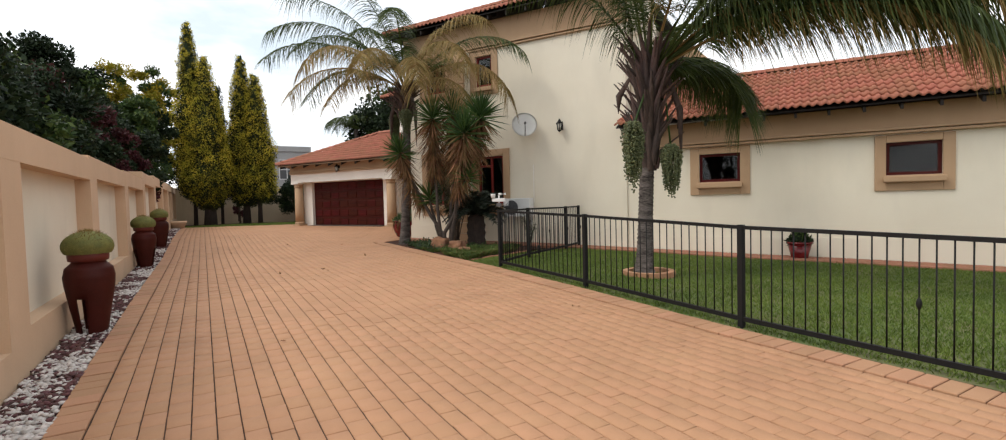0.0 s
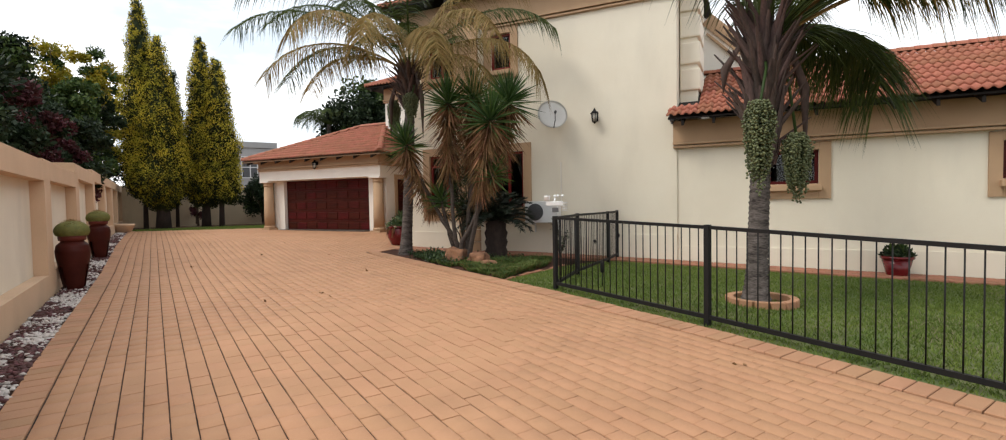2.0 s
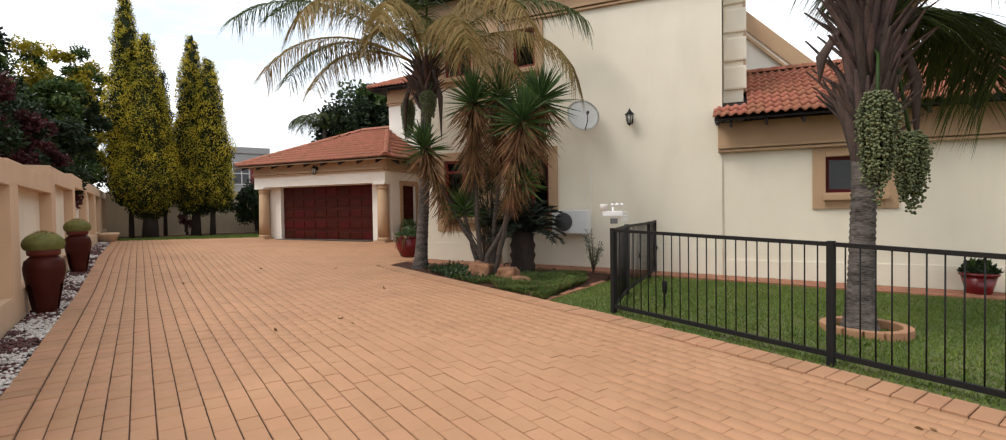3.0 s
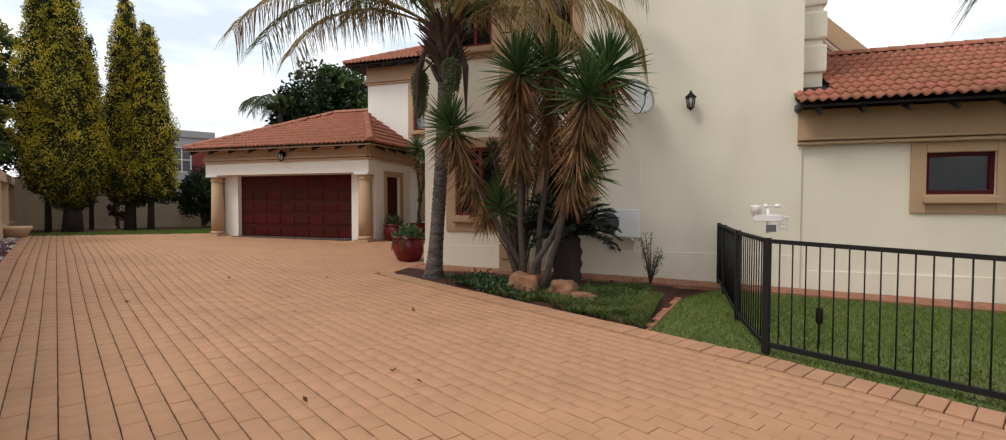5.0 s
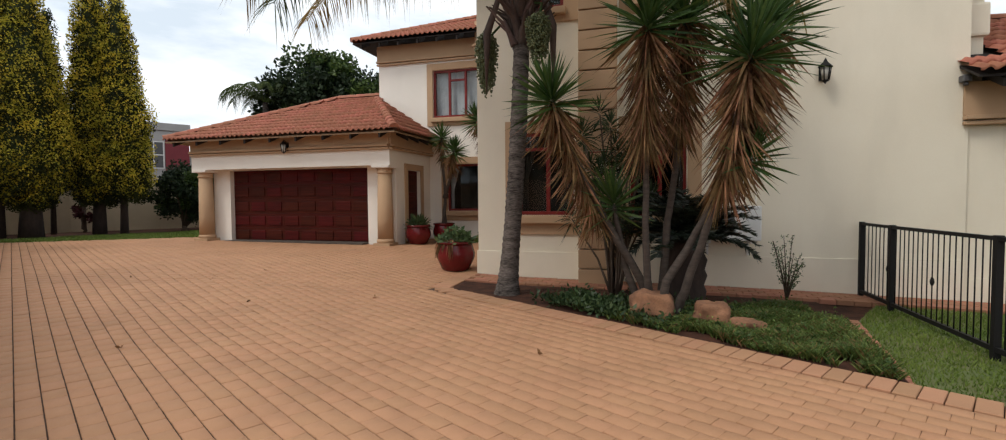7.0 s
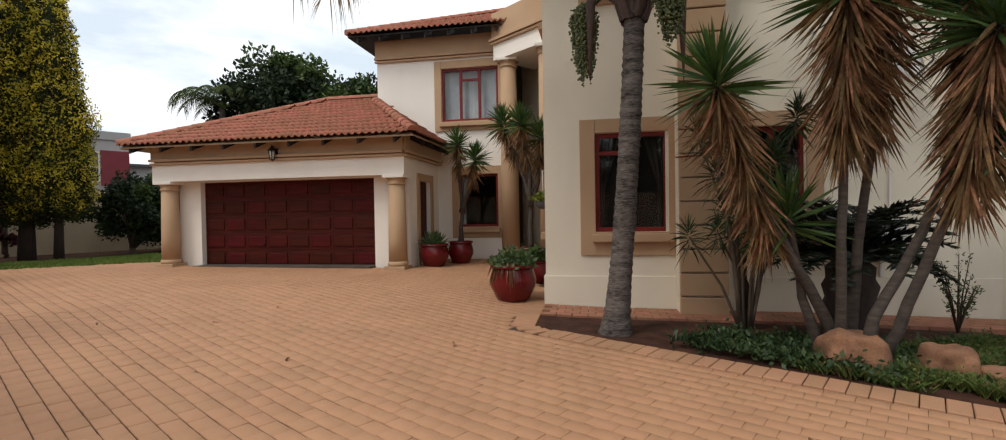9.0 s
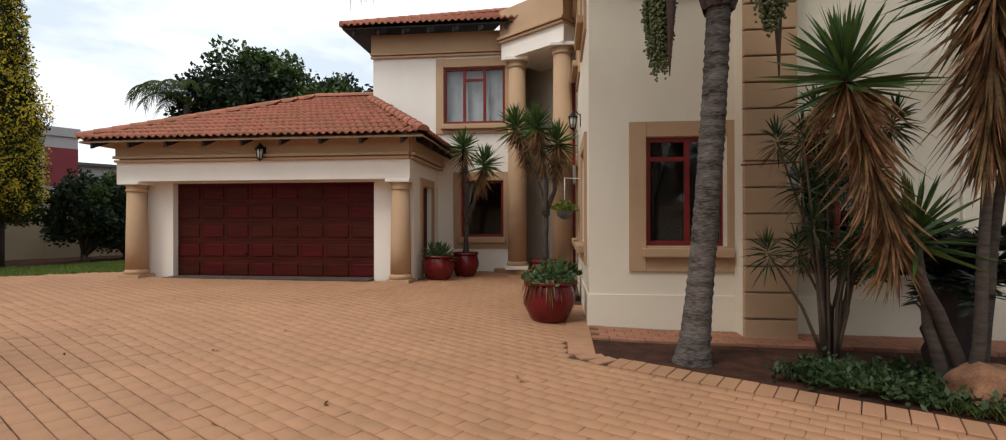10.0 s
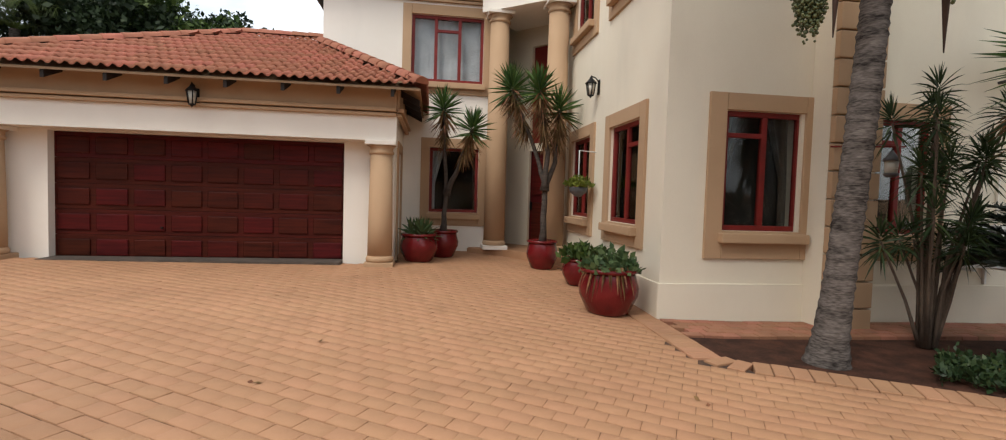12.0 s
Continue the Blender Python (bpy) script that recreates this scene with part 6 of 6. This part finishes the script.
# ---- lawn, beds, gravel ----
def sheet(name, poly, dz, material, label, category, step=0.5):
    """A flat piece of ground over a plan polygon, following the slope."""
    bm = bmesh.new()
    vs = [bm.verts.new((x, y, 0)) for x, y in poly]
    bm.faces.new(vs)
    xs, ys = [p[0] for p in poly], [p[1] for p in poly]
    for c in np.arange(min(xs) + step, max(xs), step):
        bmesh.ops.bisect_plane(bm, geom=bm.verts[:] + bm.edges[:] + bm.faces[:], plane_co=(c, 0, 0), plane_no=(1, 0, 0))
    for c in np.arange(min(ys) + step, max(ys), step):
        bmesh.ops.bisect_plane(bm, geom=bm.verts[:] + bm.edges[:] + bm.faces[:], plane_co=(0, c, 0), plane_no=(0, 1, 0))
    for v in bm.verts:
        v.co.z = gz(v.co.x, v.co.y) + dz
    bmesh.ops.recalc_face_normals(bm, faces=bm.faces)
    if bm.faces[0].normal.z < 0:
        bmesh.ops.reverse_faces(bm, faces=bm.faces)
    return tagged(part(name, bm, material), label, category, kind="structure")


KN0, KN1 = 5.326, 5.70                       # kerb along the lawn and the bed
TIP = (-12.97, 13.95)
bed_end = sn(11.55, KN1)
lawn = [sn(-8.5, KN1 + 0.22), (9.4, 8.0), (9.4, 14.75), (-6.0, 14.75), (-6.75, 13.3), bed_end]
LAWN = sheet("lawn", lawn, -0.02, GRASS_SOIL, "mown green lawn inside the fence", "lawn")
bed = [bed_end, (-6.8, 13.2), (-6.9, 14.6), (-13.07, 14.7), (-13.07, 14.0), (-12.98, 13.95), sn(17.75, KN1 - 0.02)]
sheet("planting_bed", bed, 0.0, SOIL, "dark soil planting bed under the yuccas", "bed")
back_lawn = [sn(34.6, -0.9), sn(32.2, 5.2), (-24.9, 20.4), (-24.9, 24.0), sn(36.3, 9), sn(36.0, -1.0)]
sheet("back_lawn", back_lawn, -0.01, GRASS_SOIL, "strip of lawn before the end wall", "lawn", 1.0)
sheet("gravel_strip", [sn(-8, -1.55), sn(-8, -1.06), sn(36, -1.06), sn(36, -1.55)], -0.03, JOINT, "dark ground under the pebble strip", "gravel", 1.0)


def blades(name, poly, count, hgt, width, material, seed, label, patch=None, category="grass"):
    r = np.random.RandomState(seed)
    xs, ys = [p[0] for p in poly], [p[1] for p in poly]
    v, f = [], []
    made = 0
    while made < count:
        x, y = r.uniform(min(xs), max(xs)), r.uniform(min(ys), max(ys))
        if not inside(poly, x, y):
            continue
        made += 1
        z = gz(x, y) - 0.02
        n1 = noise.noise(Vector((x * 0.9, y * 0.9, seed)))
        h = hgt * (0.6 + 0.8 * r.rand()) * (1 + 0.35 * n1)
        a = r.uniform(0, 6.283)
        dx, dy = math.cos(a) * width, math.sin(a) * width
        lx, ly = r.normal(0, h * 0.5), r.normal(0, h * 0.5)
        k = len(v)
        v += [(x - dx, y - dy, z), (x + dx, y + dy, z), (x + lx, y + ly, z + h)]
        f.append((k, k + 1, k + 2))
    ob = raw(name, v, f, material)
    return tagged(ob, label, category, kind="stuff")


vis = [sn(-2.5, KN1 + 0.22), (6.5, 9.0), (6.5, 14.72), (-6.0, 14.72), (-6.72, 13.3), bed_end]
blades("grass", vis, 130000, 0.04, 0.008, GRASS, 3, "short mown grass blades")
blades("grass", [sn(34.6, -0.9), sn(32.2, 5.2), (-24.9, 20.4), (-24.9, 24.0), sn(36.3, 9), sn(36.0, -1.0)], 18000, 0.07, 0.02, GRASS, 4, "short mown grass blades")

# ground cover in the bed
COVER = mat("ground_cover_leaf", (0.135, 0.19, 0.048), 0.5, (0.05, 0.09, 0.022), 2, 20, 0, rnd=0.45, island=True, trans=0.2)
COVER_DARK = mat("broad_cover_leaf", (0.05, 0.085, 0.03), 0.45, (0.025, 0.045, 0.018), 2, 20, 0, rnd=0.45, island=True, trans=0.15)
L = Leaves(77)
cover = [sn(11.6, KN1 + 0.05), (-7.1, 12.9), (-7.4, 13.9), (-9.0, 13.3), (-10.0, 13.6), (-10.6, 13.7), sn(16.3, KN1 + 0.08)]
cx, cy_ = [p[0] for p in cover], [p[1] for p in cover]
made = 0
while made < 12000:
    x, y = L.r.uniform(min(cx), max(cx)), L.r.uniform(min(cy_), max(cy_))
    if not inside(cover, x, y) or noise.noise(Vector((x * 1.3, y * 1.3, 2))) < -0.30:
        continue
    made += 1
    n1 = noise.noise(Vector((x * 2, y * 2, 5)))
    mound = 0.10 * max(0.0, n1 + 0.35)
    z = gz(x, y) + abs(L.r.gauss(0, 0.06)) + mound + 0.01
    broad = to_sn(x, y)[0] + L.r.gauss(0, 0.4) > 14.4
    if broad:
        L.leaf((x, y, z), L.r.uniform(0.05, 0.105), up=0.7, aspect=0.5, mi=1)
    else:
        for k in range(5):
            a = L.r.uniform(0, 6.283)
            ln = L.r.uniform(0.07, 0.19)
            L.blade((x, y, gz(x, y) + mound * L.r.random()), (x + math.cos(a) * ln * 0.6, y + math.sin(a) * ln * 0.6, gz(x, y) + mound + ln * 0.75), 0.012, ln * 0.25, mi=0 if L.r.random() < 0.85 else 2)
        if made % 3 == 0:
            L.leaf((x, y, z), L.r.uniform(0.025, 0.05), up=0.9, aspect=0.5, mi=0)
tagged(L.make("ground_cover", [COVER, COVER_DARK, YUCCA_DRY]), "low leafy green ground cover and grass tufts", "ground cover", kind="stuff")

# pebbles
bmi = bmesh.new()
bmesh.ops.create_icosphere(bmi, subdivisions=1, radius=1.0)
PV = np.array([v.co[:] for v in bmi.verts])
PF = [[v.index for v in fc.verts] for fc in bmi.faces]
bmi.free()
rs = np.random.RandomState(8)
for nm, m, sgn, lab in (("white_pebbles", STONE_W, 1, "loose white pebbles along the boundary wall"), ("maroon_pebbles", STONE_R, -1, "loose maroon stone chips along the boundary wall")):
    v, f = [], []
    made = 0
    while made < 6500:
        s = 1.5 + 34 * rs.rand() ** 1.7
        n = rs.uniform(-1.53, -1.10)
        pat = noise.noise(Vector((s * 1.4, n * 2.0, 0))) + 0.22 * rs.randn() - 0.05
        if pat * sgn < 0:
            continue
        made += 1
        x, y = sn(s, n)
        q = rs.uniform(0.016, 0.036)
        sc = np.array([q * rs.uniform(0.8, 1.4), q * rs.uniform(0.7, 1.1), q * rs.uniform(0.5, 0.8)])
        a = rs.uniform(0, 6.283)
        c_, s_ = math.cos(a), math.sin(a)
        w = (PV * (1 + 0.18 * rs.randn(len(PV), 1))) * sc
        w = np.stack([w[:, 0] * c_ - w[:, 1] * s_ + x, w[:, 0] * s_ + w[:, 1] * c_ + y, w[:, 2] + gz(x, y) - 0.012 + 0.03 * rs.rand()], 1)
        k = len(v)
        v.extend(w)
        f.extend(tuple(i + k for i in fc) for fc in PF)
    tagged(raw(nm, v, f, m), lab, "pebbles", kind="stuff")


# ---- paving ----
def piece_mesh(l, w, h, ch):
    """A block with chamfered top edges, centred on its foot."""
    a, b = l / 2, w / 2
    v = [(-a, -b, 0), (a, -b, 0), (a, b, 0), (-a, b, 0), (-a, -b, h - ch), (a, -b, h - ch), (a, b, h - ch), (-a, b, h - ch),
         (-a + ch, -b + ch, h), (a - ch, -b + ch, h), (a - ch, b - ch, h), (-a + ch, b - ch, h)]
    f = [(8, 9, 10, 11)] + [(4 + i, 4 + (i + 1) % 4, 8 + (i + 1) % 4, 8 + i) for i in range(4)] + [(i, (i + 1) % 4, 4 + (i + 1) % 4, 4 + i) for i in range(4)]
    return np.array(v), f


def slope_at(x, y, ca, sa):
    e = 0.2
    return (gz(x + ca * e, y + sa * e) - gz(x - ca * e, y - sa * e)) / (2 * e)


def lay(parent, name, rows, l, w, singles, near, mats, h=0.06, ch=0.006, gap=0.011, lift=0.0, jit=0.0035, end_gap=None):
    """Lay blocks: rows of (x, y, angle). Those inside the stretch near are pieces of their own, up to singles."""
    V, F = piece_mesh(l - (gap if end_gap is None else end_gap), w - gap, h, ch)
    me = bpy.data.meshes.new(name)
    me.from_pydata([tuple(p) for p in V * K], [], F)
    me.materials.append(mats[0])
    r = np.random.RandomState(len(rows))
    jv, jf = [], []
    made = 0
    for x, y, a in rows:
        ca, sa = math.cos(a), math.sin(a)
        z = gz(x, y) - h + lift + r.uniform(-jit, jit)
        tl = slope_at(x, y, ca, sa)
        tw = slope_at(x, y, -sa, ca)
        a2 = a + r.normal(0, 0.006)
        if made < singles and near(x, y):
            ob = new(name, me)
            ob.parent = parent
            up = Vector((-tl * ca + tw * sa, -tl * sa - tw * ca, 1)).normalized()
            fx = Vector((math.cos(a2), math.sin(a2), 0))
            fx = (fx - up * fx.dot(up)).normalized()
            fy = up.cross(fx)
            ob.matrix_basis = Matrix.Translation((x * K, y * K, z * K)) @ Matrix((fx, fy, up)).transposed().to_4x4()
            made += 1
            continue
        c2, s2 = math.cos(a2), math.sin(a2)
        X = V[:, 0] * c2 - V[:, 1] * s2 + x
        Yy = V[:, 0] * s2 + V[:, 1] * c2 + y
        k = len(jv)
        jv.extend(np.stack([X, Yy, V[:, 2] + z + V[:, 0] * tl + V[:, 1] * tw], 1))
        jf.extend(tuple(i + k for i in fc) for fc in F)
    if jv:
        ob = raw(name + "_field", jv, jf, mats[1], parent)
        tagged(ob, kind="stuff")


drive = thing("driveway", (0, 0, 0), 0, "orange-brown clay brick paved drive in running bond", "driveway", kind="structure")
# sand bed under the bricks
bedp = [sn(-8.5, -1.08), sn(-8.5, KN0 + 0.02), sn(17.9, KN0 + 0.02), TIP, (-13.06, 15.4), (-13.06, 20.6), (-14.9, 22.0), (-17.0, BY), (-17.0, 19.2), (-24.3, 19.2), (-24.9, 20.4), sn(32.1, 5.2), sn(34.6, -1.0), sn(34.6, -1.08)]
bm = bmesh.new()
bm.faces.new([bm.verts.new((x, y, 0)) for x, y in bedp])
for c in np.arange(-32, 8, 0.6):
    bmesh.ops.bisect_plane(bm, geom=bm.verts[:] + bm.edges[:] + bm.faces[:], plane_co=(c * DX * -1, c * DY * -1, 0), plane_no=(DX, DY, 0))
for v in bm.verts:
    v.co.z = gz(v.co.x, v.co.y) - 0.011
bm.normal_update()
for fc in bm.faces:
    if fc.normal.z < 0:
        fc.normal_flip()
part("joint_sand", bm, JOINT, drive, "dark sandy joints")
PL, PWD = 0.25, 0.1708
ang = math.atan2(DY, DX)
rows = []
nr = int((12 + 0.9) / PWD)
for j in range(nr):
    n = 0.0228 - 5 * PWD + PWD * (j + 0.5)
    off = 0.5 * PL * (j % 2)
    for i in range(int(44 / PL)):
        s = -8.4 + off + i * PL
        x, y = sn(s, n)
        if x > -13.37 and n > KN0 - PWD * 0.5:
            continue
        if inside(bedp, x, y) and not (n > KN0 - PWD * 0.5 and s < 17.7):
            rows.append((x, y, ang))
rows.sort(key=lambda q: abs(to_sn(q[0], q[1])[0] - 9) + abs(to_sn(q[0], q[1])[1] - 2))
lay(drive, "paver", rows, PL, PWD, 300, lambda x, y: True, (PAVER, PAVER_J), gap=0.0105, ch=0.003, end_gap=0.0032)
# border course on the wall side
brd = [(*sn(s, -0.967), ang) for s in np.arange(-8.4, 34.5, 0.2)]
lay(drive, "border_paver", [(x, y, a) for x, y, a in brd], 0.2, 0.265, 120, lambda x, y: x < -3, (KERB, PAVER_J), h=0.08, lift=0.012)
# kerb blocks along the fence and the bed, round the tip and up to the wall
kb = thing("kerb", (0, 0, 0), 0, "raised clay block kerb along lawn and bed", "kerb", kind="structure")
kr = [(*sn(s, (KN0 + KN1) / 2), ang) for s in np.arange(-8.4, 17.95, 0.175)]
lay(kb, "kerb_block", kr, 0.175, KN1 - KN0, 150, lambda x, y: x < 2.5, (KERB, KERB), h=0.12, lift=0.016, ch=0.007, jit=0.004, gap=0.009)
kr2 = [(-12.99, 13.70, radians(132)), (-13.13, 13.83, radians(112))] + [(-13.24, y, math.pi / 2) for y in np.arange(13.98, 17.3, 0.175)]
lay(kb, "kerb_block", kr2, 0.175, 0.36, 40, lambda x, y: True, (KERB, KERB), h=0.12, lift=0.018, ch=0.007, jit=0.003, gap=0.009)
# brick path along the foot of the house
pth = thing("brick_path", (0, 0, 0), 0, "reddish brick path along the foot of the wall", "path", kind="structure")
PATH = mat("path_brick", (0.36, 0.16, 0.09), 0.85, (0.28, 0.12, 0.07), 3, 90, 0.4, rnd=0.15, dirt=0.3)
PATH_J = mat("path_brick_field", (0.36, 0.16, 0.09), 0.85, (0.28, 0.12, 0.07), 3, 90, 0.4, rnd=0.15, dirt=0.3, island=True)
pr = []
for j in range(5):
    for i in range(int(22 / 0.25)):
        x = -12.94 + i * 0.25 + (0.125 if j % 2 else 0)
        pr.append((x, 14.72 + 0.155 * j + 0.07, 0.0))
lay(pth, "brick", pr, 0.25, 0.155, 220, lambda x, y: x < -1, (PATH, PATH_J), h=0.08, lift=0.03, gap=0.012)
# brick edging between lawn and bed
ed = thing("bed_edging", (0, 0, 0), 0, "row of sunken red bricks between lawn and bed", "edging", kind="structure")
a_, b_ = Vector((*bed_end, 0)), Vector((-6.8, 13.3, 0))
er = []
for i in range(12):
    p = a_.lerp(b_, (i + 0.5) / 12)
    er.append((p.x, p.y, math.atan2(b_.y - a_.y, b_.x - a_.x)))
lay(ed, "brick", er, 0.22, 0.13, 40, lambda x, y: True, (PATH, PATH), h=0.08, lift=0.008, gap=0.02, jit=0.012)
# dry leaves blown on to the bricks
L = Leaves(55)
for i in range(14):
    s, n = L.r.uniform(4, 26), L.r.uniform(0.5, 5)
    x, y = sn(s, n)
    for k in range(2):
        L.leaf((x + L.r.gauss(0, 0.03), y + L.r.gauss(0, 0.03), gz(x, y) + 0.012), 0.07, up=0.0)
tagged(L.make("fallen_leaves", [YUCCA_DRY]), "few dry leaves on the bricks", "leaves", kind="stuff")
